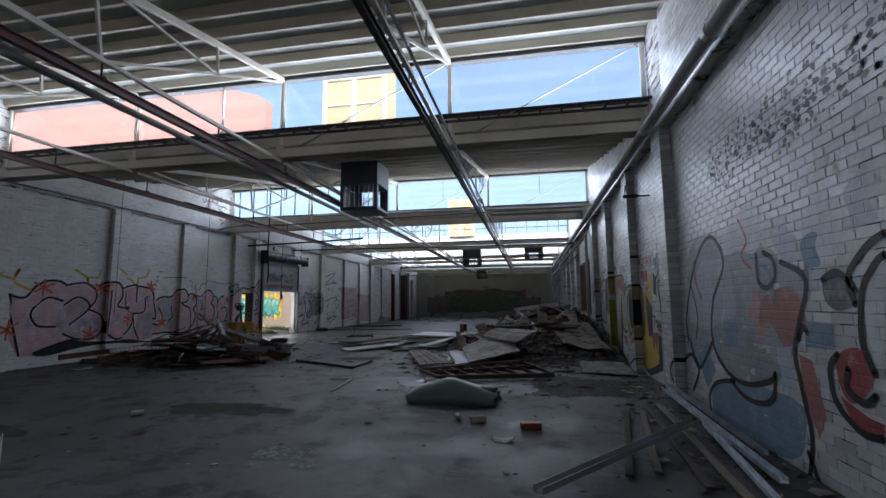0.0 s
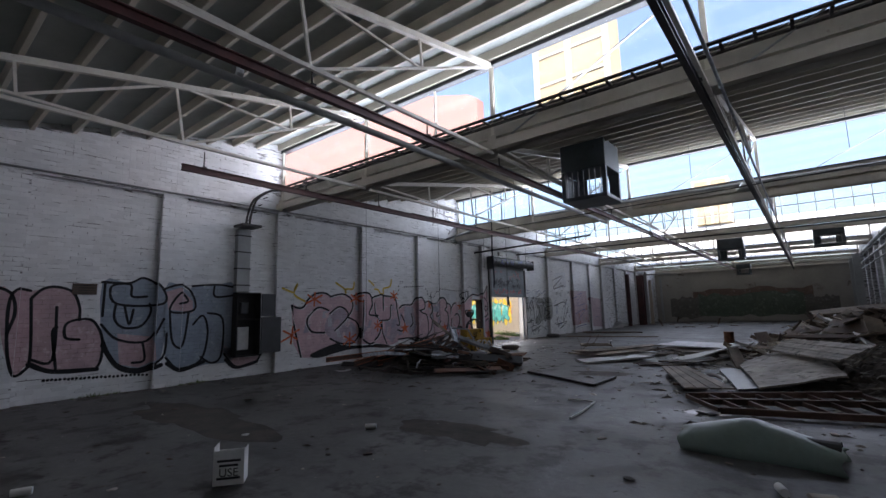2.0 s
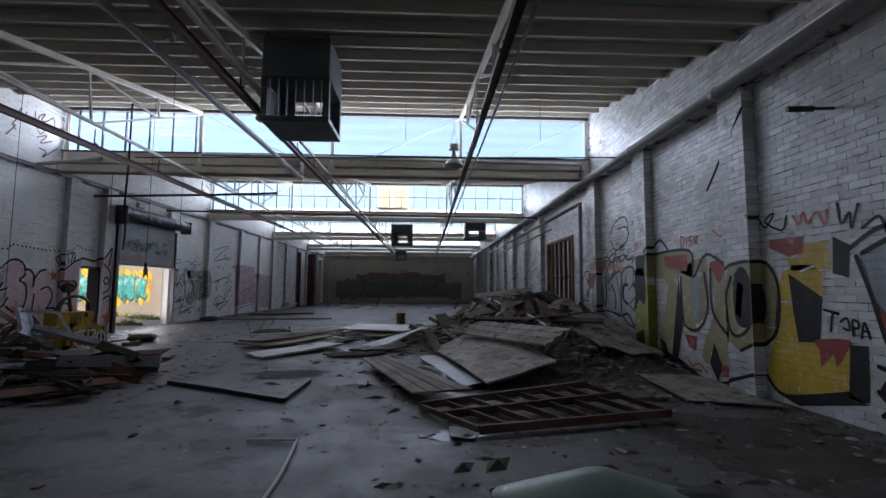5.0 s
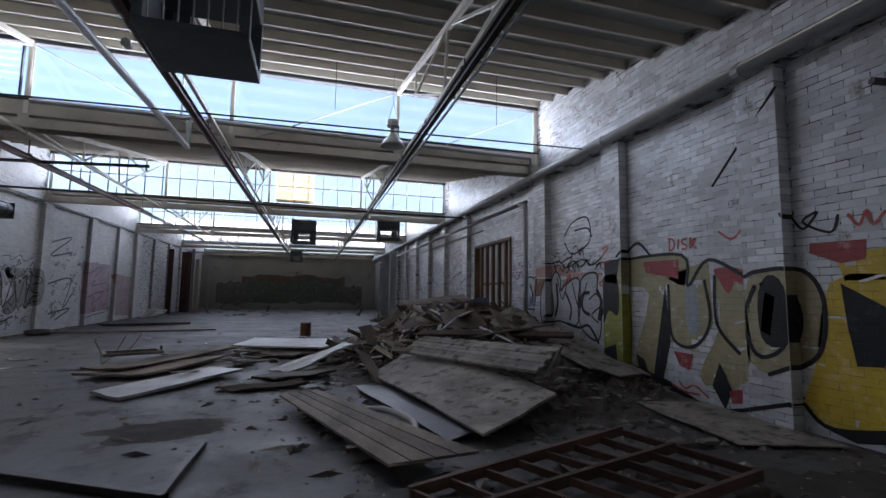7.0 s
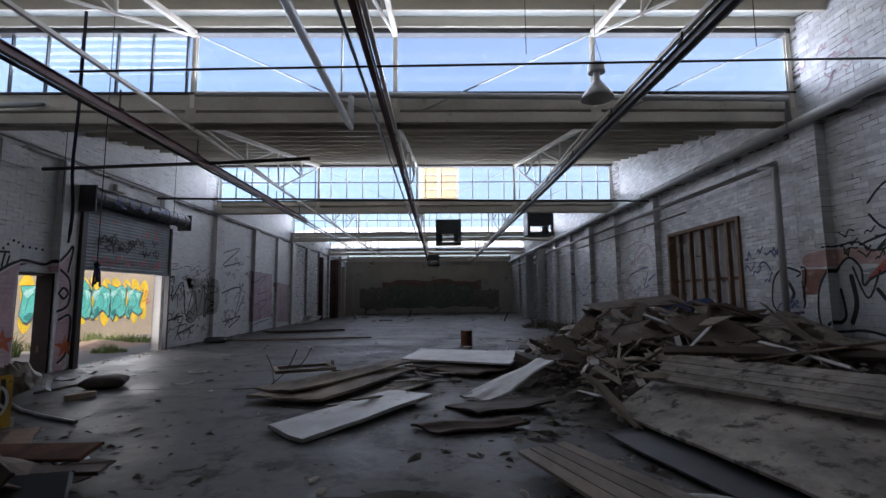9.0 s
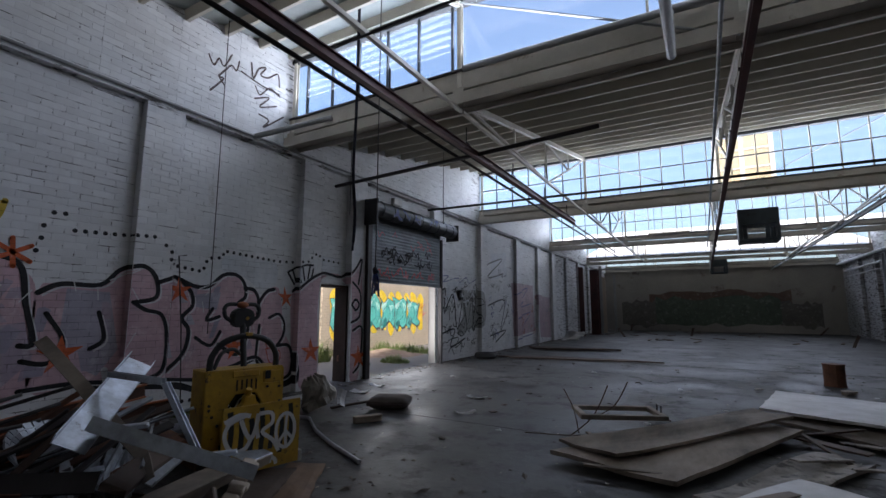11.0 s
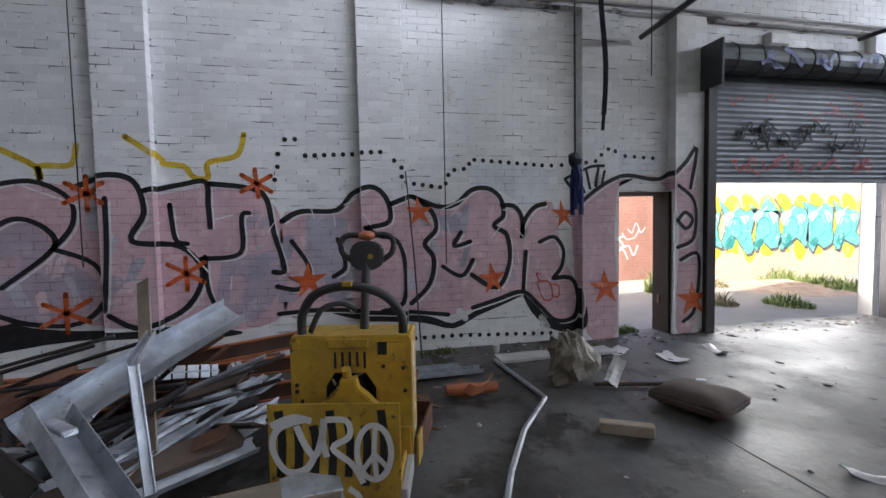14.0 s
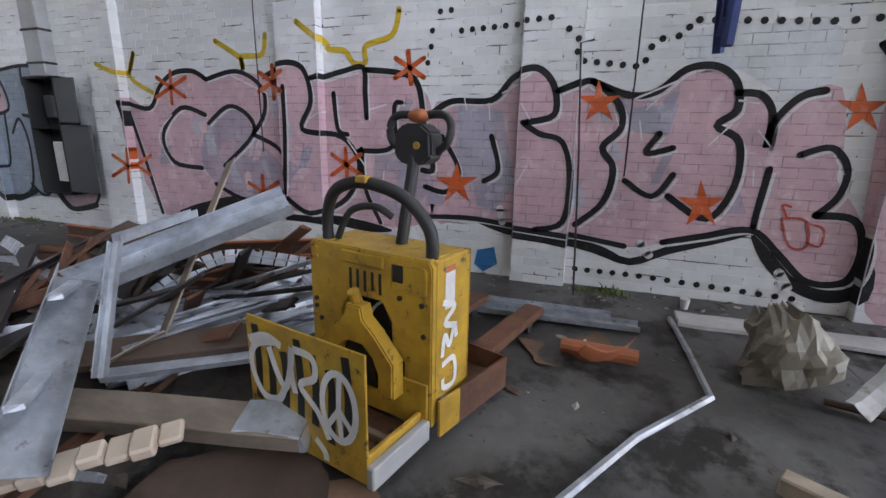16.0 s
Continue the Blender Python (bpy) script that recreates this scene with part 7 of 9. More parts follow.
G = piece("L", "large pink and black bubble-letter graffiti on white brick")
fill(G, "pink", 0, [(8.81, 1.75), (9.22, 1.68), (9.63, 2.07), (10.0, 2.11), (10.21, 2.03), (10.68, 2.09), (11.08, 2.04), (11.32, 2.13), (11.61, 2.12), (11.8, 1.98), (12.33, 2.08), (12.81, 2.01), (13.03, 1.85), (13.13, 1.63), (13.14, 1.06), (13.14, 0.56), (12.67, 0.4), (12.1, 0.5), (11.49, 0.52), (10.84, 0.54), (9.21, 0.3)])
fill(G, "pink", 0, [(13.13, 1.63), (13.35, 1.74), (13.75, 1.75), (13.97, 1.97), (14.2, 2.01), (14.38, 1.81), (14.64, 1.92), (14.98, 1.78), (15.2, 1.81), (15.42, 1.99), (15.66, 1.99), (15.81, 1.77), (16.02, 1.74), (16.11, 1.56), (16.22, 1.77), (16.49, 1.82), (16.59, 1.34), (16.59, 1.12), (16.77, 0.87), (16.84, 0.57), (16.79, 0.3), (16.49, 0.29), (16.27, 0.51), (16.07, 0.67), (15.7, 0.59), (15.45, 0.51), (15.08, 0.42), (14.57, 0.5), (14.03, 0.54), (13.56, 0.58), (13.14, 0.56)])
fill(G, "mauve", 1, [(10.18, 1.5), (10.63, 1.7), (10.92, 1.29), (11.22, 1.04), (11.1, 0.64), (10.5, 0.63), (10.01, 0.99)])
fill(G, "mauve", 1, [(12.48, 1.21), (13.06, 1.31), (13.16, 0.89), (12.8, 0.47), (12.4, 0.72)])
fill(G, "lilac", 1, [(13.41, 1.69), (13.86, 1.66), (14.01, 0.94), (13.8, 0.64), (13.37, 0.9)])
fill(G, "lilac", 1, [(14.9, 1.66), (15.38, 1.71), (15.33, 1.44), (15.01, 1.48)])
fill(G, "black", 2, [(9.53, 0.37), (10.5, 0.63), (10.84, 0.52), (11.49, 0.48), (12.1, 0.48), (12.67, 0.38), (12.39, 0.33), (11.64, 0.4), (10.73, 0.37), (9.8, 0.24)])
fill(G, "black", 2, [(13.56, 0.59), (14.03, 0.55), (14.52, 0.49), (14.89, 0.41), (15.14, 0.32), (15.45, 0.47), (15.71, 0.57), (16.07, 0.64), (15.92, 0.56), (15.46, 0.39), (15.15, 0.25), (14.79, 0.34), (14.37, 0.41), (13.92, 0.45)])
fill(G, "black", 2, [(16.07, 0.65), (16.26, 0.48), (16.49, 0.26), (16.79, 0.27), (16.9, 0.48), (16.92, 0.2), (16.71, 0.1), (16.43, 0.18), (16.19, 0.4)])
stroke(G, "black", 0.058, [(8.81, 1.75), (9.22, 1.68), (9.43, 1.93), (9.68, 2.09), (10.0, 2.11), (10.21, 2.01)], 4, False)
stroke(G, "black", 0.058, [(8.81, 1.75), (8.98, 1.17), (9.21, 0.32)], 4, False)
stroke(G, "black", 0.058, [(10.14, 1.6), (9.75, 1.68), (9.4, 1.35), (9.54, 1.01), (10.0, 0.95)], 4, False)
stroke(G, "black", 0.052, [(10.21, 2.01), (10.68, 2.09), (11.02, 1.91), (11.04, 1.63), (10.85, 1.38)], 4, False)
stroke(G, "black", 0.052, [(10.18, 1.5), (10.51, 1.7), (10.79, 1.6), (10.85, 1.38), (10.37, 0.99)], 4, False)
stroke(G, "black", 0.052, [(10.85, 1.38), (11.23, 1.2), (11.32, 0.85), (11.05, 0.58), (10.59, 0.6), (10.2, 0.76)], 4, False)
stroke(G, "black", 0.058, [(11.07, 2.02), (11.39, 2.14), (11.68, 2.08), (11.77, 1.75), (11.64, 1.45), (12.07, 1.37), (12.28, 1.08), (12.11, 0.7), (11.69, 0.51), (11.39, 0.66)], 4, False)
stroke(G, "black", 0.052, [(11.41, 1.9), (11.4, 1.36), (11.35, 0.72)], 4, False)
stroke(G, "black", 0.058, [(11.78, 1.98), (12.1, 2.05), (12.35, 2.08), (12.37, 1.83), (12.38, 1.58)], 4, False)
stroke(G, "black", 0.052, [(11.98, 1.83), (12.02, 1.46), (12.14, 1.4)], 4, False)
stroke(G, "black", 0.058, [(12.39, 2.06), (12.81, 2.01), (12.98, 1.89), (13.05, 1.5), (13.15, 1.08), (13.03, 1.05)], 4, False)
stroke(G, "black", 0.052, [(12.27, 1.23), (12.68, 1.28), (12.71, 1.69), (12.79, 1.73)], 4, False)
stroke(G, "black", 0.052, [(12.31, 1.25), (12.34, 0.84), (12.53, 0.45)], 4, False)
stroke(G, "black", 0.058, [(13.14, 1.63), (13.35, 1.74), (13.75, 1.75), (13.95, 1.95), (14.18, 2.01), (14.34, 1.86), (14.36, 1.61), (14.11, 1.54)], 4, False)
stroke(G, "black", 0.052, [(13.24, 1.4), (13.43, 1.07), (13.31, 0.84), (13.06, 0.88)], 4, False)
stroke(G, "black", 0.052, [(13.76, 1.41), (13.84, 1.09), (13.7, 0.97)], 4, False)
stroke(G, "black", 0.052, [(14.08, 1.54), (14.24, 1.44), (14.45, 1.37), (14.54, 1.07), (14.51, 0.64), (14.25, 0.54)], 4, False)
stroke(G, "black", 0.058, [(14.38, 1.81), (14.51, 1.86), (14.67, 1.9), (14.9, 1.71), (14.94, 1.5), (14.8, 1.33), (14.91, 1.14), (14.85, 0.83), (14.62, 0.6)], 4, False)
stroke(G, "black", 0.058, [(14.67, 1.9), (14.98, 1.78), (15.2, 1.81), (15.4, 1.98), (15.62, 2.0), (15.78, 1.88), (15.82, 1.66), (15.69, 1.53), (15.87, 1.4), (15.89, 1.04), (15.72, 0.74), (15.39, 0.92)], 4, False)
stroke(G, "black", 0.052, [(15.26, 1.46), (15.17, 1.29), (15.38, 1.34)], 4, False)
stroke(G, "black", 0.052, [(15.02, 1.04), (15.26, 0.91), (15.41, 1.11)], 4, False)
stroke(G, "black", 0.058, [(15.8, 1.79), (15.97, 1.77), (16.07, 1.62), (16.07, 1.36), (16.09, 1.56), (16.23, 1.75), (16.39, 1.8)], 4, False)
stroke(G, "black", 0.052, [(16.12, 1.19), (16.09, 0.87), (16.08, 0.7)], 4, False)
stroke(G, "black", 0.052, [(16.31, 1.31), (16.51, 1.37), (16.64, 1.21), (16.62, 0.99), (16.5, 0.83)], 4, False)
stroke(G, "black", 0.058, [(16.5, 0.83), (16.76, 0.81), (16.85, 0.57), (16.79, 0.3), (16.53, 0.27), (16.3, 0.48), (16.07, 0.67), (15.7, 0.58), (15.4, 0.5)], 4, False)
stroke(G, "black", 0.052, [(15.08, 0.43), (14.63, 0.49), (14.03, 0.54), (13.56, 0.58), (13.07, 0.56)], 4, False)
stroke(G, "white", 0.018, [(9.59, 1.6), (9.32, 1.32), (9.52, 0.94)], 5, False)
stroke(G, "white", 0.018, [(10.61, 2.04), (11.1, 1.84)], 5, False)
stroke(G, "white", 0.018, [(12.42, 1.66), (12.61, 1.71)], 5, False)
stroke(G, "white", 0.018, [(11.89, 1.95), (12.3, 2.03)], 5, False)
stroke(G, "white", 0.018, [(13.85, 1.81), (14.13, 1.96)], 5, False)
stroke(G, "white", 0.018, [(15.03, 1.75), (15.35, 1.89)], 5, False)
stroke(G, "white", 0.018, [(15.82, 1.73), (15.96, 1.71)], 5, False)
stroke(G, "white", 0.018, [(14.65, 1.85), (14.83, 1.71)], 5, False)
stroke(G, "white", 0.018, [(16.54, 1.31), (16.62, 1.17)], 5, False)
stroke(G, "white", 0.018, [(12.14, 1.34), (12.34, 1.08)], 5, False)
fill(G, "orange", 6, [(14.71, 1.92), (14.77, 1.77), (14.91, 1.78), (14.8, 1.7), (14.87, 1.56), (14.74, 1.65), (14.63, 1.56), (14.67, 1.7), (14.54, 1.78), (14.69, 1.78)])
fill(G, "orange", 6, [(15.63, 1.08), (15.7, 0.93), (15.84, 0.94), (15.73, 0.84), (15.8, 0.69), (15.68, 0.78), (15.57, 0.67), (15.6, 0.83), (15.47, 0.92), (15.62, 0.92)])
fill(G, "orange", 6, [(16.6, 1.86), (16.66, 1.72), (16.79, 1.72), (16.7, 1.64), (16.77, 1.5), (16.66, 1.59), (16.57, 1.5), (16.59, 1.64), (16.47, 1.73), (16.59, 1.72)])
fill(G, "orange", 6, [(13.41, 1.15), (13.46, 1.0), (13.64, 1.01), (13.49, 0.91), (13.56, 0.75), (13.42, 0.85), (13.28, 0.73), (13.33, 0.9), (13.18, 0.99), (13.36, 0.99)])
stroke(G, "orange", 0.05, [(9.41, 2.05), (9.85, 1.81)], 6, False)
stroke(G, "orange", 0.05, [(9.36, 1.81), (9.89, 2.04)], 6, False)
stroke(G, "orange", 0.05, [(9.65, 2.12), (9.62, 1.73)], 6, False)
stroke(G, "orange", 0.05, [(11.0, 2.07), (11.38, 1.85)], 6, False)
stroke(G, "orange", 0.05, [(10.98, 1.86), (11.4, 2.06)], 6, False)
stroke(G, "orange", 0.05, [(11.19, 2.14), (11.19, 1.78)], 6, False)
stroke(G, "orange", 0.05, [(12.73, 2.16), (13.04, 1.97)], 6, False)
stroke(G, "orange", 0.05, [(12.72, 1.97), (13.04, 2.15)], 6, False)
stroke(G, "orange", 0.05, [(12.87, 2.22), (12.9, 1.91)], 6, False)
stroke(G, "orange", 0.05, [(11.93, 1.18), (12.29, 0.97)], 6, False)
stroke(G, "orange", 0.05, [(11.92, 0.95), (12.3, 1.19)], 6, False)
stroke(G, "orange", 0.05, [(12.11, 1.25), (12.12, 0.89)], 6, False)
stroke(G, "orange", 0.05, [(8.58, 1.07), (9.08, 0.82)], 6, False)
stroke(G, "orange", 0.05, [(8.52, 0.79), (9.13, 1.08)], 6, False)
stroke(G, "orange", 0.05, [(8.86, 1.16), (8.81, 0.72)], 6, False)
stroke(G, "orange", 0.05, [(10.73, 0.8), (11.15, 0.59)], 6, False)
stroke(G, "orange", 0.05, [(10.7, 0.56), (11.17, 0.83)], 6, False)
stroke(G, "orange", 0.05, [(10.94, 0.9), (10.94, 0.49)], 6, False)
stroke(G, "yellow", 0.06, [(8.52, 2.22), (8.91, 2.11), (9.07, 2.37), (8.95, 2.07), (9.31, 1.87)], 3, False)
stroke(G, "yellow", 0.06, [(10.4, 2.43), (10.74, 2.24), (10.78, 2.1), (10.78, 2.24), (11.06, 2.26), (11.12, 2.46)], 3, False)
stroke(G, "yellow", 0.06, [(11.63, 2.54), (11.91, 2.34), (11.94, 2.28), (12.14, 2.25), (12.24, 2.13), (12.38, 2.13), (12.39, 2.29), (12.69, 2.38), (12.77, 2.61)], 3, False)
stroke(G, "redor", 0.02, [(16.27, 0.79), (16.36, 0.56), (16.48, 0.57), (16.44, 0.78), (16.27, 0.79)], 6, False)
stroke(G, "redor", 0.02, [(16.3, 0.81), (16.26, 0.9), (16.32, 0.89)], 6, False)
stroke(G, "redor", 0.02, [(16.46, 0.76), (16.57, 0.72), (16.57, 0.58), (16.48, 0.6)], 6, False)
stroke(G, "white", 0.08, [(15.22, 0.47), (15.3, 0.37)], 5, False)
stroke(G, "white", 0.08, [(13.88, 0.7), (13.91, 0.57)], 5, False)
stroke(G, "white", 0.08, [(16.33, 0.32), (16.41, 0.2)], 5, False)
fill(G, "blue", 5, [(13.66, 0.25), (13.84, 0.3), (13.88, 0.12), (13.73, 0.02), (13.63, 0.1)])
fill(G, "pink", 0, [(16.8, 1.78), (17.13, 2.01), (17.3, 2.12), (17.6, 2.17), (18.06, 2.14), (18.36, 2.38), (18.52, 2.52), (18.57, 1.33), (18.51, 0.09), (18.23, 0.09), (18.21, 1.97), (17.36, 1.97), (17.36, 0.09), (16.92, 0.09), (16.79, 1.16)])
stroke(G, "black", 0.052, [(16.8, 1.78), (17.03, 1.96), (17.3, 2.11), (17.6, 2.17), (18.06, 2.12), (18.33, 2.31), (18.52, 2.52), (18.43, 1.99)], 4, False)
stroke(G, "black", 0.052, [(18.25, 2.02), (18.5, 1.79), (18.49, 1.32), (18.24, 1.19)], 4, False)
stroke(G, "black", 0.052, [(18.24, 1.55), (18.35, 1.66), (18.47, 1.56), (18.37, 1.44), (18.24, 1.55)], 4, False)
stroke(G, "black", 0.052, [(18.29, 1.02), (18.57, 1.07), (18.53, 0.37), (18.34, 0.17)], 4, False)
stroke(G, "black", 0.039, [(16.83, 1.91), (16.67, 2.12)], 4, False)
stroke(G, "black", 0.039, [(16.88, 1.94), (16.78, 2.16)], 4, False)
stroke(G, "black", 0.039, [(16.96, 1.99), (16.91, 2.21)], 4, False)
stroke(G, "black", 0.039, [(17.04, 2.02), (17.08, 2.25)], 4, False)
stroke(G, "black", 0.039, [(17.13, 2.04), (17.17, 2.21)], 4, False)
stroke(G, "black", 0.039, [(16.67, 2.12), (16.95, 2.26), (17.16, 2.28)], 4, False)
fill(G, "orange", 6, [(17.16, 0.93), (17.23, 0.76), (17.41, 0.76), (17.27, 0.66), (17.34, 0.49), (17.18, 0.6), (17.04, 0.49), (17.1, 0.66), (16.94, 0.76), (17.12, 0.76)])
fill(G, "orange", 6, [(18.46, 0.73), (18.53, 0.55), (18.74, 0.56), (18.58, 0.45), (18.66, 0.26), (18.49, 0.38), (18.34, 0.26), (18.39, 0.44), (18.21, 0.55), (18.42, 0.55)])
dots(G, (13.15, 2.56), (13.37, 2.57), 2)
dots(G, (13.13, 2.47), (13.11, 2.18), 2)
dots(G, (13.11, 2.18), (13.05, 2.03), 1)
dots(G, (13.37, 2.38), (14.33, 2.42), 9)
dots(G, (14.35, 2.35), (14.52, 2.29), 1)
dots(G, (14.52, 2.29), (14.52, 2.08), 2)
dots(G, (14.52, 2.08), (15.06, 2.01), 5)
dots(G, (15.06, 2.01), (15.13, 2.22), 2)
dots(G, (15.13, 2.22), (15.37, 2.25), 2)
dots(G, (15.37, 2.25), (15.39, 2.36), 1)
dots(G, (15.39, 2.36), (16.41, 2.29), 9)
dots(G, (16.41, 2.29), (16.84, 2.31), 3)
dots(G, (16.84, 2.31), (17.11, 2.35), 2)
dots(G, (17.11, 2.35), (17.14, 2.49), 1)
dots(G, (17.14, 2.49), (17.31, 2.5), 1)
dots(G, (17.31, 2.5), (17.34, 2.44), 1)
dots(G, (17.34, 2.44), (18.04, 2.4), 5)
dots(G, (14.6, 0.16), (15.18, 0.16), 5)
dots(G, (15.18, 0.16), (16.52, 0.1), 11)
fill(G, "offwhite", 0, [(15.4, 2.28), (16.01, 2.3), (16.41, 2.25), (16.4, 1.86), (16.1, 1.79), (15.77, 1.97), (15.44, 1.96)])
fill(G, "offwhite", 0, [(17.38, 2.5), (18.04, 2.5), (18.06, 2.17), (17.6, 2.19), (17.4, 2.15)])
# brushed patches and thin highlights inside the letters
rp = random.Random(19)
COLORS.update({"rose": (0.60, 0.42, 0.47), "dusk": (0.40, 0.36, 0.44), "blush": (0.72, 0.54, 0.57), "fog": (0.52, 0.50, 0.56)})
for k in range(46):
    y, z = rp.uniform(9.3, 16.4), rp.uniform(0.75, 1.75)
    w, h, sl = rp.uniform(0.06, 0.24), rp.uniform(0.12, 0.34), rp.uniform(-0.1, 0.1)
    fill(G, ("rose", "dusk", "blush", "fog", "mauve")[k % 5], 1.1 + 0.018 * k, [(y - w / 2, z - h / 2), (y + w * rp.uniform(0.3, 0.6), z - h * 0.45), (y + w * 0.5 + sl, z + h * rp.uniform(0.3, 0.5)), (y + sl, z + h * 0.5), (y - w * 0.5 + sl, z + h * rp.uniform(0.2, 0.45))])
for k in range(16):
    y, z = rp.uniform(9.6, 16.3), rp.uniform(0.8, 1.7)
    stroke(G, "white", 0.012, [(y, z), (y + rp.uniform(-0.12, 0.16), z + rp.uniform(0.08, 0.22))], 5)
G = piece("L", "pink and blue bubble-letter graffiti beside the switch cabinet")
fill(G, "pinkblue", 0, [(3.0, 2.1), (3.16, 2.03), (3.27, 2.11), (3.42, 2.06), (3.73, 2.12), (4.0, 2.1), (4.15, 1.81), (4.18, 1.5), (4.41, 1.49), (4.55, 1.22), (4.57, 0.58), (3.88, 0.54), (3.49, 0.72), (3.35, 0.53), (3.23, 0.62), (3.06, 1.3)])
fill(G, "blueg", 0, [(4.51, 2.26), (4.98, 2.25), (5.25, 2.37), (5.58, 2.17), (5.67, 1.61), (5.63, 0.65), (5.25, 0.44), (4.87, 0.54), (4.59, 1.04)])
fill(G, "pinkblue", 1, [(4.83, 1.2), (5.49, 1.1), (5.55, 0.6), (5.25, 0.47), (4.9, 0.57)])
fill(G, "blueg", 0, [(5.64, 2.14), (5.91, 2.24), (6.24, 2.08), (6.26, 2.22), (6.84, 2.27), (7.29, 2.21), (7.39, 0.56), (6.65, 0.39), (6.07, 0.35), (5.72, 0.64)])
fill(G, "pinkblue", 1, [(5.67, 2.07), (5.98, 2.18), (6.28, 1.87), (6.29, 1.6), (5.72, 1.68)])
fill(G, "pinkblue", 0, [(7.05, 0.8), (7.58, 0.47), (7.98, 0.51), (7.83, 0.26), (7.37, 0.26), (7.1, 0.45)])
stroke(G, "black", 0.05, [(3.0, 2.1), (3.16, 1.98), (3.22, 1.66), (3.14, 1.29)], 4, False)
stroke(G, "black", 0.05, [(3.42, 2.06), (3.23, 2.08), (3.13, 1.82), (3.16, 1.03), (3.27, 0.56), (3.42, 0.6), (3.5, 0.85), (3.44, 1.92)], 4, False)
stroke(G, "black", 0.05, [(3.44, 1.92), (3.6, 2.1), (3.81, 2.14), (4.05, 2.04), (4.17, 1.75), (4.18, 1.5)], 4, False)
stroke(G, "black", 0.05, [(3.51, 0.8), (3.82, 0.77), (3.82, 1.76)], 4, False)
stroke(G, "black", 0.05, [(3.88, 0.6), (3.79, 1.26), (3.85, 1.37)], 4, False)
stroke(G, "black", 0.05, [(4.2, 1.12), (3.99, 1.17), (3.98, 1.42), (4.17, 1.51), (4.41, 1.47), (4.58, 1.1), (4.54, 0.58), (4.2, 0.51), (3.84, 0.57)], 4, False)
stroke(G, "black", 0.05, [(4.51, 2.26), (4.98, 2.25), (5.25, 2.37), (5.58, 2.17), (5.62, 1.81), (4.79, 1.81), (4.67, 2.17), (5.01, 2.22), (5.05, 1.97), (5.33, 1.97)], 4, False)
stroke(G, "black", 0.05, [(4.55, 1.57), (4.56, 2.23)], 4, False)
stroke(G, "black", 0.05, [(4.77, 1.81), (4.76, 1.51), (4.93, 1.32), (5.25, 1.34), (5.42, 1.62), (5.39, 1.81)], 4, False)
stroke(G, "black", 0.05, [(4.93, 1.75), (5.03, 1.38), (5.09, 1.69)], 4, False)
stroke(G, "black", 0.05, [(4.54, 1.4), (4.84, 1.08), (5.38, 1.02), (5.65, 1.48)], 4, False)
stroke(G, "black", 0.05, [(4.58, 1.1), (4.82, 0.61), (5.25, 0.44), (5.66, 0.65), (5.72, 1.16)], 4, False)
stroke(G, "black", 0.05, [(5.3, 0.99), (5.35, 0.62), (5.13, 0.58)], 4, False)
stroke(G, "black", 0.05, [(5.64, 2.14), (5.97, 2.24), (6.24, 2.08), (6.32, 1.67), (5.76, 1.64), (5.98, 2.06), (6.18, 1.87), (5.96, 1.81)], 4, False)
stroke(G, "black", 0.05, [(5.76, 1.61), (5.85, 0.95), (6.1, 0.87), (6.2, 1.6)], 4, False)
stroke(G, "black", 0.05, [(5.72, 0.64), (6.01, 0.36), (6.51, 0.5), (6.65, 1.11), (6.53, 1.53), (6.31, 1.33)], 4, False)
stroke(G, "black", 0.05, [(6.26, 2.22), (6.84, 2.27), (7.29, 2.21)], 4, False)
stroke(G, "black", 0.05, [(6.77, 2.27), (6.79, 1.98), (7.26, 2.02)], 4, False)
stroke(G, "black", 0.05, [(6.51, 0.57), (6.78, 0.41), (6.99, 0.6), (6.99, 1.44), (6.63, 1.59)], 4, False)
stroke(G, "black", 0.05, [(7.06, 0.59), (7.37, 0.26), (7.83, 0.3), (8.02, 0.51)], 4, False)
stroke(G, "black", 0.09, [(4.59, 0.98), (4.87, 0.53), (5.25, 0.39), (5.64, 0.49)], 2, False)
stroke(G, "black", 0.09, [(5.76, 0.51), (6.07, 0.32), (6.58, 0.46)], 2, False)
stroke(G, "black", 0.09, [(3.49, 0.72), (3.84, 0.55), (4.52, 0.52)], 2, False)
stroke(G, "black", 0.08, [(7.1, 0.45), (7.37, 0.24), (7.91, 0.33)], 2, False)
dots(G, (3.72, 0.4), (3.72, 0.4), 1)
dots(G, (3.78, 0.4), (3.78, 0.4), 1)
dots(G, (3.84, 0.4), (3.84, 0.4), 1)
dots(G, (3.9, 0.39), (3.9, 0.39), 1)
dots(G, (3.96, 0.39), (3.96, 0.39), 1)
dots(G, (4.03, 0.39), (4.03, 0.39), 1)
dots(G, (4.09, 0.38), (4.09, 0.38), 1)
dots(G, (4.15, 0.38), (4.15, 0.38), 1)
dots(G, (4.21, 0.38), (4.21, 0.38), 1)
dots(G, (4.28, 0.37), (4.28, 0.37), 1)
dots(G, (4.34, 0.37), (4.34, 0.37), 1)
dots(G, (4.41, 0.37), (4.41, 0.37), 1)
dots(G, (4.48, 0.36), (4.48, 0.36), 1)
dots(G, (4.54, 0.36), (4.54, 0.36), 1)
dots(G, (4.61, 0.36), (4.61, 0.36), 1)
dots(G, (4.68, 0.35), (4.68, 0.35), 1)
dots(G, (4.75, 0.35), (4.75, 0.35), 1)
dots(G, (4.82, 0.34), (4.82, 0.34), 1)
dots(G, (4.89, 0.34), (4.89, 0.34), 1)
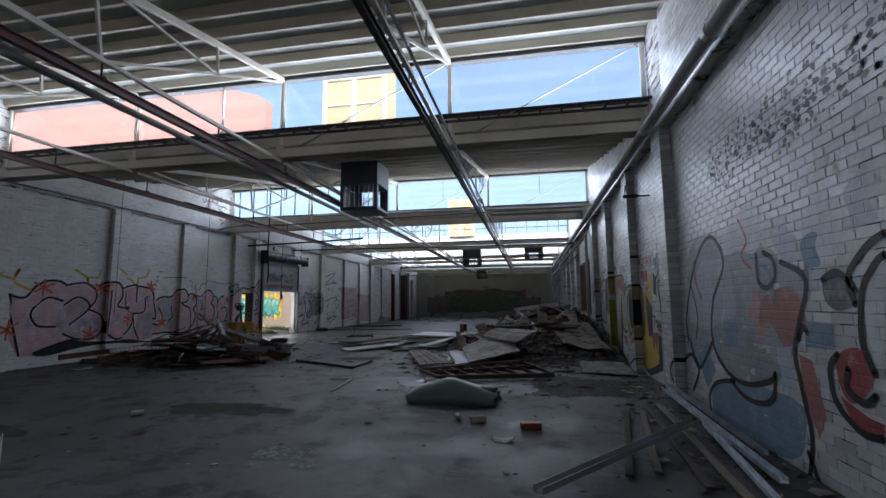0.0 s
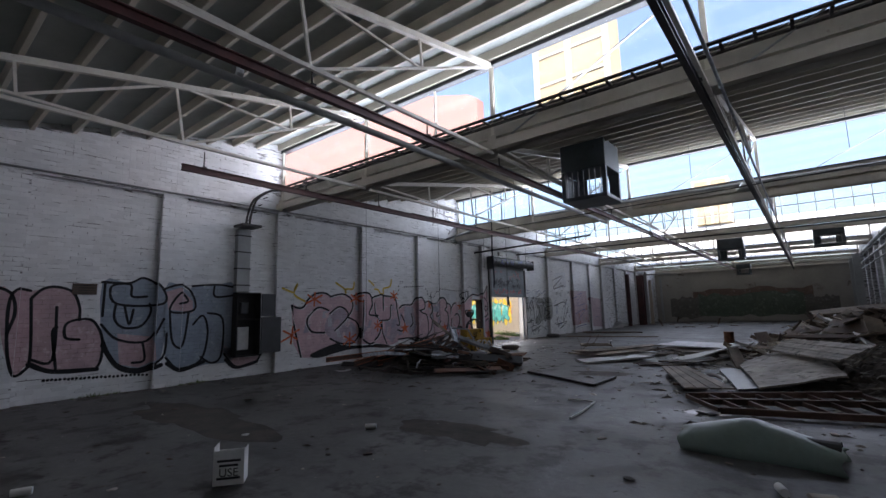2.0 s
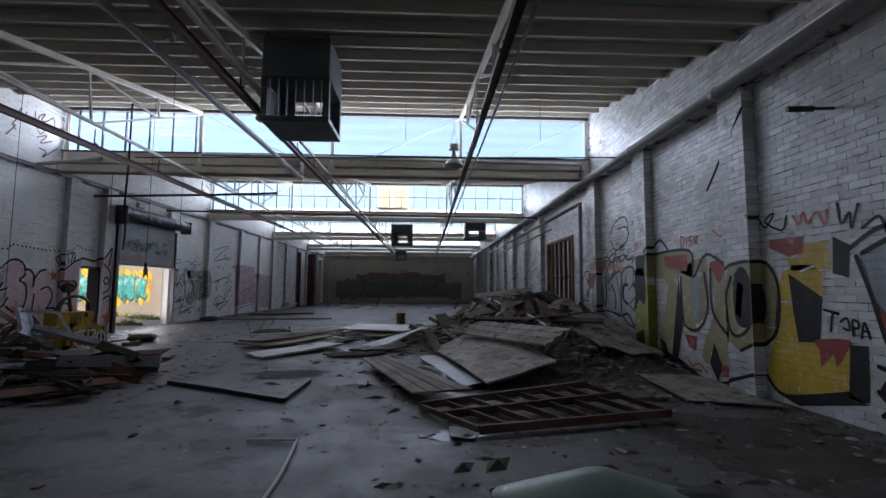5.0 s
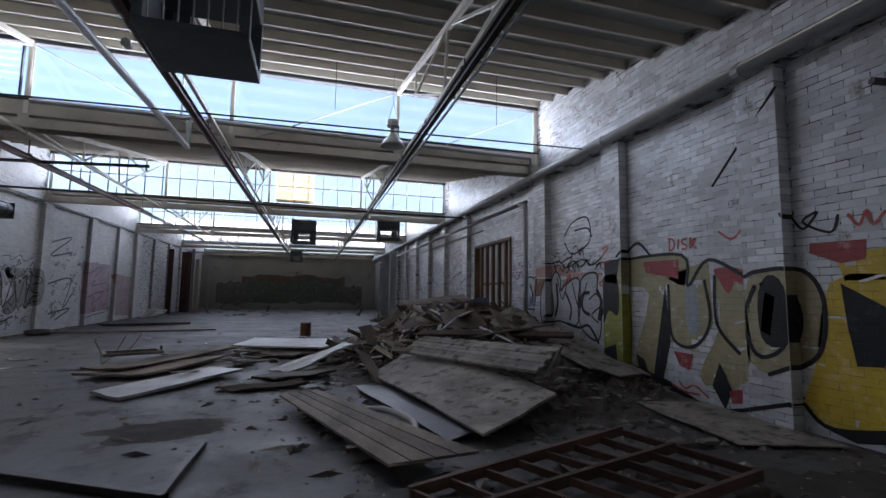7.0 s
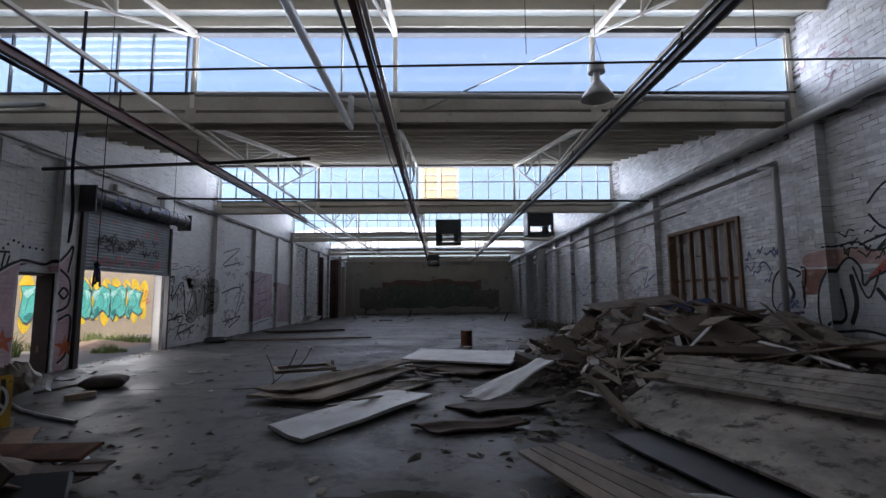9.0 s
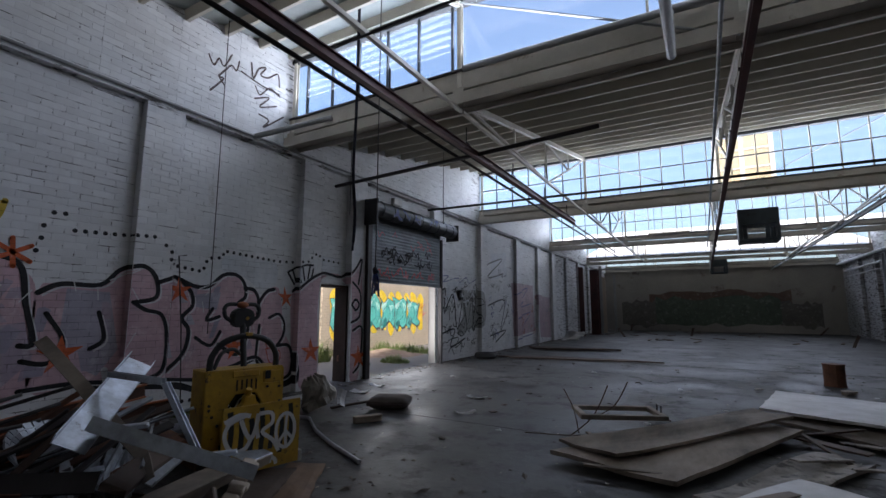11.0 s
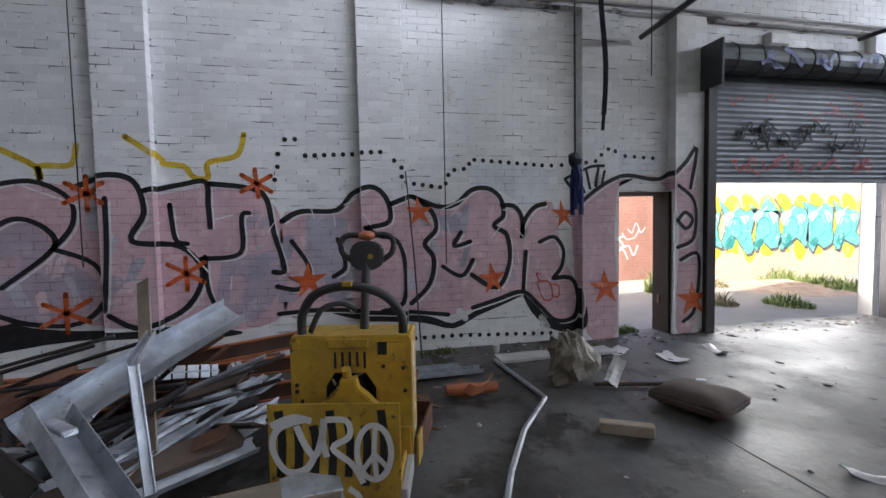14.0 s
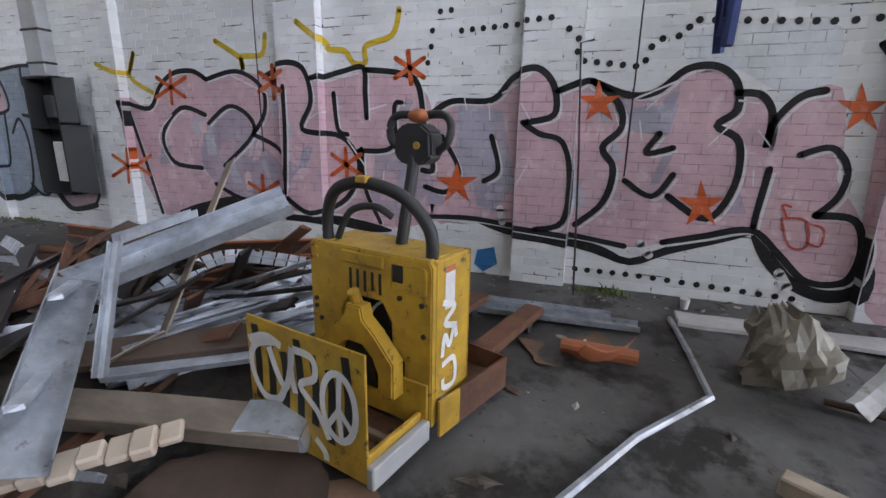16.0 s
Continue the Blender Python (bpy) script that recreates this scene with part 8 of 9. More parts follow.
dots(G, (4.97, 0.34), (4.97, 0.34), 1)
dots(G, (5.04, 0.33), (5.04, 0.33), 1)
dots(G, (5.12, 0.33), (5.12, 0.33), 1)
dots(G, (5.19, 0.33), (5.19, 0.33), 1)
dots(G, (5.27, 0.32), (5.27, 0.32), 1)
dots(G, (5.34, 0.31), (5.34, 0.31), 1)
dots(G, (5.42, 0.3), (5.42, 0.3), 1)
G = piece("L", "black spray tags on the upper white wall")
stroke(G, "dkbrown", 0.03, [(14.83, 5.35), (14.92, 5.22), (15.0, 5.37), (15.09, 5.28), (15.21, 5.53)], 3, False)
stroke(G, "dkbrown", 0.03, [(15.01, 5.08), (15.13, 5.25), (15.22, 5.36), (15.31, 5.31), (15.35, 5.49)], 3, False)
stroke(G, "dkbrown", 0.03, [(14.89, 4.79), (15.09, 5.06), (15.03, 5.06), (15.12, 4.97)], 3, False)
stroke(G, "dkbrown", 0.03, [(15.4, 5.34), (15.77, 5.28), (16.18, 5.27)], 3, False)
stroke(G, "dkbrown", 0.03, [(15.58, 5.58), (15.63, 5.33), (15.72, 5.54), (15.87, 5.63), (15.77, 5.46), (15.92, 5.47), (16.12, 5.63), (16.17, 5.41)], 3, False)
stroke(G, "dkbrown", 0.03, [(15.68, 5.21), (15.78, 5.1), (15.97, 5.3), (16.18, 5.23)], 3, False)
stroke(G, "dkbrown", 0.03, [(15.68, 4.99), (15.97, 5.12), (15.78, 4.88), (16.13, 5.03)], 3, False)
stroke(G, "dkbrown", 0.03, [(15.78, 4.75), (15.98, 4.71), (15.88, 4.55), (16.29, 4.89)], 3, False)
G = piece("L", "black and grey spray tags beside the roller shutter")
fill(G, "ltgrey", 0, [(23.11, 1.98), (23.7, 2.05), (24.91, 2.03), (24.96, 0.97), (24.05, 0.86), (23.39, 0.67), (23.23, 0.89), (23.6, 1.36)])
fill(G, "offwhite", 0, [(22.55, 2.24), (23.48, 2.33), (23.65, 1.71), (22.96, 1.78), (22.56, 1.71)])
stroke(G, "black", 0.03, [(23.11, 1.98), (23.38, 2.02), (23.71, 1.36), (23.39, 1.02), (23.23, 0.85), (23.45, 0.66), (23.83, 0.9), (23.54, 1.84)], 3, False)
stroke(G, "black", 0.03, [(23.65, 1.84), (23.88, 1.0), (24.15, 1.71), (24.26, 1.85)], 3, False)
stroke(G, "black", 0.03, [(24.26, 1.99), (24.33, 0.99), (24.86, 1.12), (24.5, 1.49), (24.91, 1.7), (24.32, 1.95)], 3, False)
stroke(G, "black", 0.03, [(22.36, 1.77), (22.61, 1.81), (22.36, 1.51), (22.66, 1.54), (22.41, 1.35)], 3, False)
stroke(G, "black", 0.03, [(22.71, 1.17), (22.71, 1.57), (22.86, 1.37), (23.02, 1.57), (23.07, 1.16)], 3, False)
stroke(G, "black", 0.03, [(22.41, 0.98), (22.57, 0.78), (22.71, 0.97), (22.82, 0.77)], 3, False)
stroke(G, "black", 0.03, [(22.67, 0.57), (22.97, 0.62), (23.29, 0.61), (23.08, 0.34), (23.5, 0.46), (23.4, 0.19)], 3, False)
stroke(G, "black", 0.03, [(22.67, 0.23), (22.82, 0.36), (22.98, 0.15)], 3, False)
stroke(G, "navy", 0.025, [(22.3, 2.43), (22.65, 2.44), (22.35, 2.27), (22.7, 2.31)], 3, False)
stroke(G, "navy", 0.025, [(22.75, 2.34), (23.27, 2.42), (23.38, 2.29), (23.81, 2.47), (24.03, 2.3), (24.54, 2.46)], 3, False)
stroke(G, "redor", 0.02, [(22.07, 1.71), (22.26, 1.51), (22.07, 1.32), (22.27, 1.05), (22.07, 0.73)], 3, False)
stroke(G, "redor", 0.02, [(22.16, 1.64), (22.05, 1.45), (22.27, 1.18)], 3, False)
G = piece("L", "faded grey and pink spray tags far along the white wall")
stroke(G, "black", 0.05, [(22.07, 1.88), (22.48, 2.06), (22.4, 1.4), (22.94, 1.91), (23.2, 0.87), (23.59, 1.93)], 3, False)
stroke(G, "black", 0.05, [(23.8, 1.57), (24.5, 1.95), (24.23, 0.83), (24.69, 1.19)], 3, False)
stroke(G, "black", 0.05, [(22.18, 0.76), (23.04, 0.88), (22.78, 0.39), (23.72, 0.58)], 3, False)
stroke(G, "black", 0.05, [(25.22, 2.98), (26.83, 3.35), (25.47, 2.59), (26.88, 2.8)], 3, False)
stroke(G, "black", 0.05, [(25.35, 1.57), (26.98, 1.8), (26.57, 0.72), (27.28, 1.36)], 3, False)
stroke(G, "black", 0.05, [(25.66, 0.56), (27.08, 0.7), (26.13, 0.33)], 3, False)
fill(G, "fpink", 0, [(27.72, 2.51), (30.31, 2.52), (30.48, 0.55), (27.91, 0.43)])
fill(G, "offwhite", 0, [(25.75, 3.45), (27.23, 3.62), (27.32, 2.72), (25.84, 2.51)])
fill(G, "fpink", 0, [(30.71, 2.14), (32.81, 2.05), (32.97, 0.15), (30.88, 0.26)])
stroke(G, "navy", 0.04, [(28.05, 2.06), (29.61, 2.36), (28.39, 1.59), (30.02, 1.73)], 3, False)
stroke(G, "navy", 0.04, [(28.14, 1.12), (29.91, 1.34), (28.78, 0.74)], 3, False)
stroke(G, "navy", 0.04, [(28.1, 0.31), (30.13, 0.43)], 3, False)
G = piece("R", "yellow block-letter graffiti with black shading on brick")
fill(G, "ochre", 0, [(13.47, 2.11), (12.23, 2.09), (12.2, 1.63), (12.59, 1.64), (12.61, 0.34), (13.2, 0.1), (13.34, 0.4), (12.95, 1.5), (13.5, 1.67)])
fill(G, "ochre", 0, [(12.51, 1.79), (11.76, 1.99), (11.72, 1.1), (12.08, 0.68), (12.51, 0.78)])
fill(G, "ochre", 0, [(11.67, 1.82), (11.17, 1.73), (11.07, 0.66), (11.57, 0.23), (11.99, 0.35), (11.61, 1.11)])
fill(G, "ochre", 0, [(10.94, 1.78), (10.49, 1.78), (10.29, 1.43), (10.41, 0.84), (10.82, 0.58), (11.14, 0.83), (11.1, 1.49)])
fill(G, "yellow", 0, [(10.19, 1.95), (9.52, 1.98), (9.52, 1.66), (10.08, 1.66), (10.13, 1.84)])
fill(G, "yellow", 0, [(10.22, 1.64), (9.63, 1.62), (9.75, 0.82), (9.35, 0.86), (9.39, 0.34), (10.26, 0.1), (10.56, 0.29), (10.42, 0.74)])
fill(G, "yellowgreen", 0, [(14.13, 1.68), (13.57, 1.83), (13.38, 1.02), (13.52, 0.06), (14.04, 0.14), (14.08, 0.99)])
fill(G, "black", 2, [(10.12, 1.63), (9.65, 1.34), (9.72, 0.82), (10.02, 0.79), (10.08, 1.18)])
fill(G, "black", 2, [(14.02, 1.72), (13.6, 1.84), (13.5, 1.45), (13.56, 1.12), (13.8, 1.2), (13.98, 0.95)])
fill(G, "black", 2, [(13.96, 0.5), (13.62, 0.62), (13.56, 0.1), (13.98, 0.12)])
fill(G, "bluegrey", 2, [(12.2, 1.6), (12.1, 1.72), (11.98, 1.55), (11.97, 1.0), (12.1, 0.92), (12.2, 1.1)])
fill(G, "black", 2, [(10.78, 1.74), (10.6, 1.6), (10.58, 1.1), (10.7, 0.9), (10.9, 1.0), (10.92, 1.5)])
fill(G, "red", 3, [(11.66, 1.86), (11.2, 1.82), (11.24, 1.62), (11.36, 1.68), (11.46, 1.52), (11.6, 1.7)])
fill(G, "black", 2, [(13.3, 0.5), (13.1, 0.42), (12.96, 0.12), (13.2, 0.08)])
fill(G, "black", 2, [(9.47, 2.02), (9.27, 1.91), (9.31, 1.56), (9.5, 1.61)])
fill(G, "black", 2, [(9.35, 0.84), (9.14, 0.85), (9.17, 0.27), (9.4, 0.26)])
fill(G, "black", 2, [(10.33, 0.08), (9.39, 0.32), (9.17, 0.25), (10.07, 0.02)])
fill(G, "black", 2, [(13.91, 2.1), (13.47, 2.11), (13.58, 1.67), (13.9, 1.72)])
fill(G, "black", 2, [(12.59, 1.64), (12.51, 0.78), (12.69, 0.18), (12.89, 0.23)])
fill(G, "black", 2, [(11.65, 0.59), (11.47, 0.25), (11.59, -0.02), (11.78, 0.26)])
fill(G, "black", 2, [(10.83, 1.54), (10.71, 1.48), (10.79, 1.03), (10.91, 1.08)])
fill(G, "black", 2, [(13.42, 0.31), (12.62, 0.19), (11.8, -0.07), (12.63, 0.05)])
fill(G, "red", 3, [(13.07, 2.04), (12.3, 2.03), (12.32, 1.74), (13.01, 1.85)])
fill(G, "red", 3, [(10.4, 2.08), (9.86, 2.07), (9.88, 1.87), (10.1, 1.84), (10.41, 1.97)])
fill(G, "red", 3, [(9.78, 0.84), (9.35, 0.89), (9.41, 0.73), (9.52, 0.58), (9.56, 0.71), (9.71, 0.55), (9.73, 0.73)])
fill(G, "red", 3, [(12.46, 0.64), (12.09, 0.64), (12.16, 0.4), (12.34, 0.44)])
fill(G, "red", 3, [(11.52, 0.24), (11.32, 0.3), (11.33, 0.12), (11.48, 0.09)])
stroke(G, "black", 0.05, [(13.47, 2.11), (12.23, 2.09), (12.14, 1.63), (11.76, 1.99), (11.17, 1.73), (10.94, 1.78), (10.49, 1.78), (10.29, 1.43), (10.38, 0.85), (10.82, 0.58)], 4, False)
stroke(G, "black", 0.05, [(12.52, 1.64), (12.5, 0.92), (12.26, 0.73), (11.96, 0.82), (11.77, 1.16), (11.84, 1.69)], 4, False)
stroke(G, "black", 0.05, [(11.67, 1.75), (11.66, 1.1), (11.34, 0.75)], 4, False)
stroke(G, "black", 0.05, [(10.96, 1.6), (11.12, 1.19), (10.97, 0.79), (10.68, 0.87), (10.54, 1.21), (10.66, 1.6), (10.87, 1.63)], 4, False)
stroke(G, "black", 0.05, [(10.56, 0.29), (10.26, 0.1), (9.39, 0.32)], 4, False)
stroke(G, "black", 0.05, [(13.44, 0.07), (12.62, 0.12), (11.8, -0.07), (10.6, 0.29)], 4, False)
stroke(G, "black", 0.05, [(13.55, 2.16), (13.2, 2.37), (12.91, 2.15)], 4, False)
stroke(G, "black", 0.03, [(10.6, 2.44), (10.46, 2.25), (10.3, 2.42), (10.46, 2.33), (10.18, 2.18), (10.1, 2.35)], 4, False)
stroke(G, "black", 0.03, [(9.39, 2.38), (9.35, 2.15), (9.25, 2.26), (9.24, 2.08), (9.15, 2.33)], 4, False)
stroke(G, "black", 0.03, [(9.12, 2.07), (8.94, 2.17), (8.87, 1.99)], 4, False)
stroke(G, "black", 0.03, [(9.64, 1.2), (9.45, 1.16), (9.53, 1.16), (9.57, 0.97)], 4, False)
stroke(G, "black", 0.03, [(9.44, 1.08), (9.36, 1.12), (9.34, 1.0), (9.41, 1.01)], 4, False)
stroke(G, "black", 0.03, [(9.3, 0.94), (9.3, 1.02), (9.3, 1.1), (9.24, 1.09), (9.24, 1.03), (9.3, 1.02)], 4, False)
stroke(G, "black", 0.03, [(9.21, 0.93), (9.17, 1.09), (9.12, 0.93)], 4, False)
stroke(G, "black", 0.025, [(9.2, 1.0), (9.13, 1.0)], 4, False)
stroke(G, "redor", 0.03, [(10.0, 2.34), (9.91, 2.22), (9.84, 2.36), (9.79, 2.21), (9.66, 2.33), (9.56, 2.17), (9.52, 2.33)], 4, False)
stroke(G, "redor", 0.03, [(11.57, 2.36), (11.38, 2.24), (11.22, 2.35)], 4, False)
stroke(G, "redor", 0.03, [(12.49, 0.14), (12.24, 0.08), (12.01, 0.09)], 4, False)
stroke(G, "black", 0.05, [(9.28, 1.87), (9.03, 2.02), (8.86, 2.07)], 4, False)
stroke(G, "black", 0.05, [(9.21, 1.78), (9.08, 1.39), (8.95, 0.91), (8.84, 0.77)], 4, False)
stroke(G, "black", 0.05, [(9.14, 1.81), (8.83, 1.95), (8.75, 1.98)], 4, False)
stroke(G, "black", 0.05, [(9.05, 0.66), (8.93, 0.6), (9.03, 0.42), (8.89, 0.42)], 4, False)
stroke(G, "black", 0.05, [(9.07, 0.41), (8.96, 0.28), (9.04, 0.18)], 4, False)
fill(G, "bluegrey", 0, [(9.19, 1.8), (8.87, 1.91), (8.75, 1.9), (8.83, 0.81), (8.98, 1.03), (9.12, 1.43)])
fill(G, "red", 1, [(9.08, 1.35), (9.0, 1.07), (8.86, 0.83), (8.82, 0.93), (8.96, 1.23)])
G = piece("R", "black and pink spray tags on worn white brick")
stroke(G, "black", 0.035, [(15.52, 2.77), (15.21, 3.02), (14.66, 3.04), (14.6, 2.55), (15.23, 2.34), (15.52, 2.6)], 4, False)
stroke(G, "black", 0.035, [(15.12, 2.83), (14.67, 2.83), (14.51, 2.64)], 4, False)
stroke(G, "black", 0.035, [(15.64, 2.19), (15.23, 2.28), (15.44, 2.06), (14.87, 2.2), (14.53, 2.07), (14.21, 2.2)], 4, False)
stroke(G, "black", 0.035, [(15.25, 1.72), (14.99, 1.22), (14.71, 1.71)], 4, False)
stroke(G, "black", 0.035, [(14.63, 1.39), (14.39, 1.5), (14.24, 1.3), (14.56, 1.08), (14.33, 0.94)], 4, False)
stroke(G, "black", 0.035, [(15.86, 1.84), (15.66, 1.37), (15.44, 1.77)], 4, False)
stroke(G, "black", 0.035, [(16.95, 1.74), (16.56, 1.87), (16.7, 1.22)], 4, False)
fill(G, "offwhite", 0, [(14.71, 1.6), (14.15, 1.65), (14.11, 0.91), (14.65, 0.97)])
fill(G, "redor", 1, [(15.65, 1.66), (15.34, 1.94), (15.16, 1.6)])
fill(G, "bluegrey", 0, [(16.08, 1.73), (14.79, 1.92), (14.73, 1.07), (15.88, 0.89)])
stroke(G, "redor", 0.03, [(14.13, 2.29), (13.77, 2.36), (14.06, 2.09), (13.71, 2.11)], 4, False)
stroke(G, "redor", 0.03, [(12.47, 2.36), (12.47, 2.27), (12.47, 2.18), (12.4, 2.2), (12.37, 2.27), (12.4, 2.34), (12.48, 2.36)], 4, False)
stroke(G, "redor", 0.03, [(12.29, 2.32), (12.3, 2.19)], 4, False)
stroke(G, "redor", 0.03, [(12.14, 2.33), (12.22, 2.31), (12.2, 2.26), (12.14, 2.23), (12.15, 2.18), (12.22, 2.18)], 4, False)
stroke(G, "redor", 0.03, [(12.06, 2.33), (12.07, 2.18), (11.96, 2.31), (12.05, 2.26), (11.96, 2.17)], 4, False)
stroke(G, "redor", 0.03, [(12.37, 0.21), (12.25, 0.13), (12.08, 0.2), (11.85, 0.08)], 4, False)
stroke(G, "fpink", 0.06, [(24.16, 2.97), (22.93, 3.09), (23.57, 2.5), (22.31, 2.93), (21.84, 2.5)], 3, False)
stroke(G, "navy", 0.05, [(23.91, 2.08), (22.6, 2.25), (22.89, 1.64), (21.84, 2.02)], 3, False)
stroke(G, "navy", 0.05, [(30.13, 2.56), (28.83, 1.4), (26.79, 2.17)], 3, False)
G = piece("R", "silver and black block letters over a rust band on brick")
fill(G, "rustred", 0.3, [(16.64, 1.85), (16.14, 1.83), (16.16, 1.43), (16.67, 1.42)])
fill(G, "salmon", 0.5, [(16.51, 2.1), (15.66, 2.13), (15.05, 1.94), (14.39, 1.93), (14.4, 1.76), (15.06, 1.82), (15.68, 1.88), (16.53, 1.88)])
for pts in ([(17.53, 1.65), (17.26, 1.91), (16.91, 1.83), (16.68, 1.67), (16.69, 1.17), (17.5, 1.14)], [(16.3, 0.88), (16.34, 1.43), (16.14, 1.8), (15.92, 1.99), (15.73, 1.82), (15.71, 1.56), (15.53, 1.68), (14.99, 1.79), (15.06, 0.88), (15.76, 0.89)], [(14.92, 1.76), (14.39, 1.9), (14.37, 1.5), (14.24, 1.34), (14.35, 0.61), (14.99, 0.89)]):
    fill(G, "silver", 1.4, pts)
    stroke(G, "black", 0.04, pts, 4.3, True)
for w, pts in ((0.07, [(14.64, 1.52), (14.88, 1.47), (14.86, 1.18), (14.64, 1.08)]), (0.06, [(15.43, 0.85), (15.0, 0.8), (14.66, 0.86), (14.35, 0.56)]), (0.09, [(14.36, 1.55), (14.24, 1.34), (14.32, 1.0), (14.19, 1.19)]), (0.03, [(16.2, 2.18), (15.74, 2.21), (15.5, 2.06), (15.18, 2.19), (14.9, 2.05), (14.7, 2.2)]), (0.08, [(15.9, 1.7), (15.85, 1.3), (15.95, 1.0)]), (0.06, [(15.5, 1.5), (15.3, 1.2), (15.35, 0.95)]), (0.07, [(17.2, 1.7), (17.05, 1.45), (17.2, 1.25)]), (0.05, [(16.1, 1.5), (16.05, 1.1), (16.2, 0.95)])):
    stroke(G, "black", w, pts, 4.6)
stroke(G, "redor", 0.03, [(14.35, 1.71), (14.28, 1.89), (14.14, 1.81), (14.29, 1.68), (14.13, 1.65)], 4)
G = piece("R", "hazy blue, white and red spray washes on flaking brick")
for k, (c, pts) in enumerate((("haze", [(7.7, 1.7), (7.0, 2.0), (6.2, 1.9), (6.1, 1.3), (6.9, 1.1), (7.6, 1.2)]), ("offwhite", [(6.3, 2.3), (5.6, 2.5), (5.2, 2.1), (5.6, 1.95), (6.2, 2.0)]), ("fblue", [(7.4, 0.7), (7.0, 0.95), (6.8, 0.6), (7.1, 0.35)]), ("salmon", [(5.9, 1.35), (5.6, 1.6), (5.3, 1.3), (5.6, 1.0)]), ("haze", [(5.2, 2.05), (4.95, 2.2), (4.8, 2.0), (4.95, 1.75)]), ("haze", [(5.3, 1.0), (5.05, 1.1), (5.0, 0.7), (5.25, 0.6)]), ("haze", [(4.15, 2.25), (3.9, 2.4), (3.85, 2.0), (4.1, 1.95)]), ("offwhite", [(4.7, 2.1), (4.35, 2.3), (4.3, 1.8), (4.6, 1.72)]), ("fblue", [(4.75, 1.95), (4.5, 2.0), (4.5, 1.75), (4.72, 1.7)]))):
    soft = []
    for (a, b), (a2, b2) in zip(pts, pts[1:] + pts[:1]):
        soft += [(a, b), ((a + a2) / 2 + 0.05 * math.sin(k + 7 * a), (b + b2) / 2 + 0.05 * math.cos(k + 9 * b))]
    fill(G, c, 0.25 + 0.06 * k, soft)
for c, w, pts in (("black", 0.04, [(7.5, 1.75), (7.3, 1.3), (7.4, 0.95)]), ("redor", 0.03, [(5.85, 2.35), (5.7, 2.1), (5.85, 1.95), (5.65, 1.8)]), ("white", 0.03, [(6.5, 1.85), (6.35, 1.5), (6.5, 1.2)]), ("fblue", 0.05, [(5.6, 1.9), (5.3, 1.75), (5.25, 1.45)]), ("fred", 0.06, [(7.3, 2.0), (7.25, 1.7), (7.1, 1.5)])):
    stroke(G, c, w, pts, 3.3)
G = piece("R", "faded red and blue graffiti characters on flaking brick")
fill(G, "bluegrey", 0, [(7.46, 2.18), (6.65, 2.28), (6.28, 1.97), (6.69, 1.51), (6.81, 0.89), (7.37, 0.55), (7.73, 0.9)])
fill(G, "bluegrey", 0, [(6.33, 1.98), (5.36, 1.99), (5.07, 1.82), (4.72, 1.61), (4.89, 1.25), (4.97, 1.06), (5.33, 0.7), (6.0, 0.59), (6.72, 0.81), (6.72, 1.34)])
fill(G, "fred", 1, [(5.45, 1.5), (4.94, 1.59), (4.77, 1.32), (4.91, 1.13), (5.15, 1.05), (5.36, 1.26), (5.57, 1.22)])
fill(G, "fred", 1, [(4.93, 1.01), (4.74, 0.97), (4.63, 0.55), (4.75, 0.35), (4.89, 0.66)])
fill(G, "fblue", 1, [(6.43, 1.22), (6.05, 1.19), (6.1, 0.96), (6.48, 0.92)])
fill(G, "fblue", 1, [(4.78, 1.29), (4.42, 1.28), (4.45, 1.09), (4.82, 1.08)])
fill(G, "fblue", 0, [(6.79, 0.45), (5.11, 0.61), (4.94, 0.35), (5.21, 0.04), (6.38, -0.03), (6.93, -0.01)])
fill(G, "red", 1, [(4.41, 1.06), (4.18, 1.13), (4.04, 0.97), (4.24, 0.74), (4.38, 0.76), (4.44, 0.9)])
fill(G, "red", 1, [(4.43, 0.75), (4.15, 0.66), (4.01, 0.65), (4.03, 0.56), (4.31, 0.55)])
fill(G, "offwhite", 1, [(4.07, 1.54), (3.83, 1.76), (3.95, 1.02), (4.03, 1.01), (4.08, 1.27)])
fill(G, "dkgrey", 2, [(4.49, 1.63), (4.31, 1.68), (4.17, 1.57), (4.16, 1.44), (4.36, 1.39), (4.49, 1.47)])
stroke(G, "black", 0.055, [(7.73, 0.9), (7.71, 1.32), (7.21, 2.01), (6.65, 2.28), (6.31, 1.93), (6.69, 1.51)], 4, False)
stroke(G, "black", 0.055, [(6.69, 1.51), (6.83, 1.11), (6.72, 0.81), (6.35, 0.61), (5.92, 0.58), (5.46, 0.69), (5.35, 0.78)], 4, False)
stroke(G, "black", 0.055, [(5.35, 0.76), (5.42, 0.55), (5.64, 0.44), (6.03, 0.43), (6.36, 0.55)], 4, False)
stroke(G, "black", 0.055, [(7.65, 0.91), (7.37, 0.55), (6.79, 0.98)], 4, False)
stroke(G, "black", 0.055, [(8.02, 0.24), (8.14, 0.44), (7.69, 0.7), (7.37, 0.55), (7.65, 0.21)], 4, False)
stroke(G, "black", 0.055, [(7.0, -0.03), (7.06, 0.23), (6.79, 0.45), (6.26, 0.56)], 4, False)
stroke(G, "black", 0.055, [(5.51, 1.93), (5.52, 1.68), (5.37, 1.59), (5.21, 1.67), (5.2, 1.85), (5.37, 1.94)], 4, False)
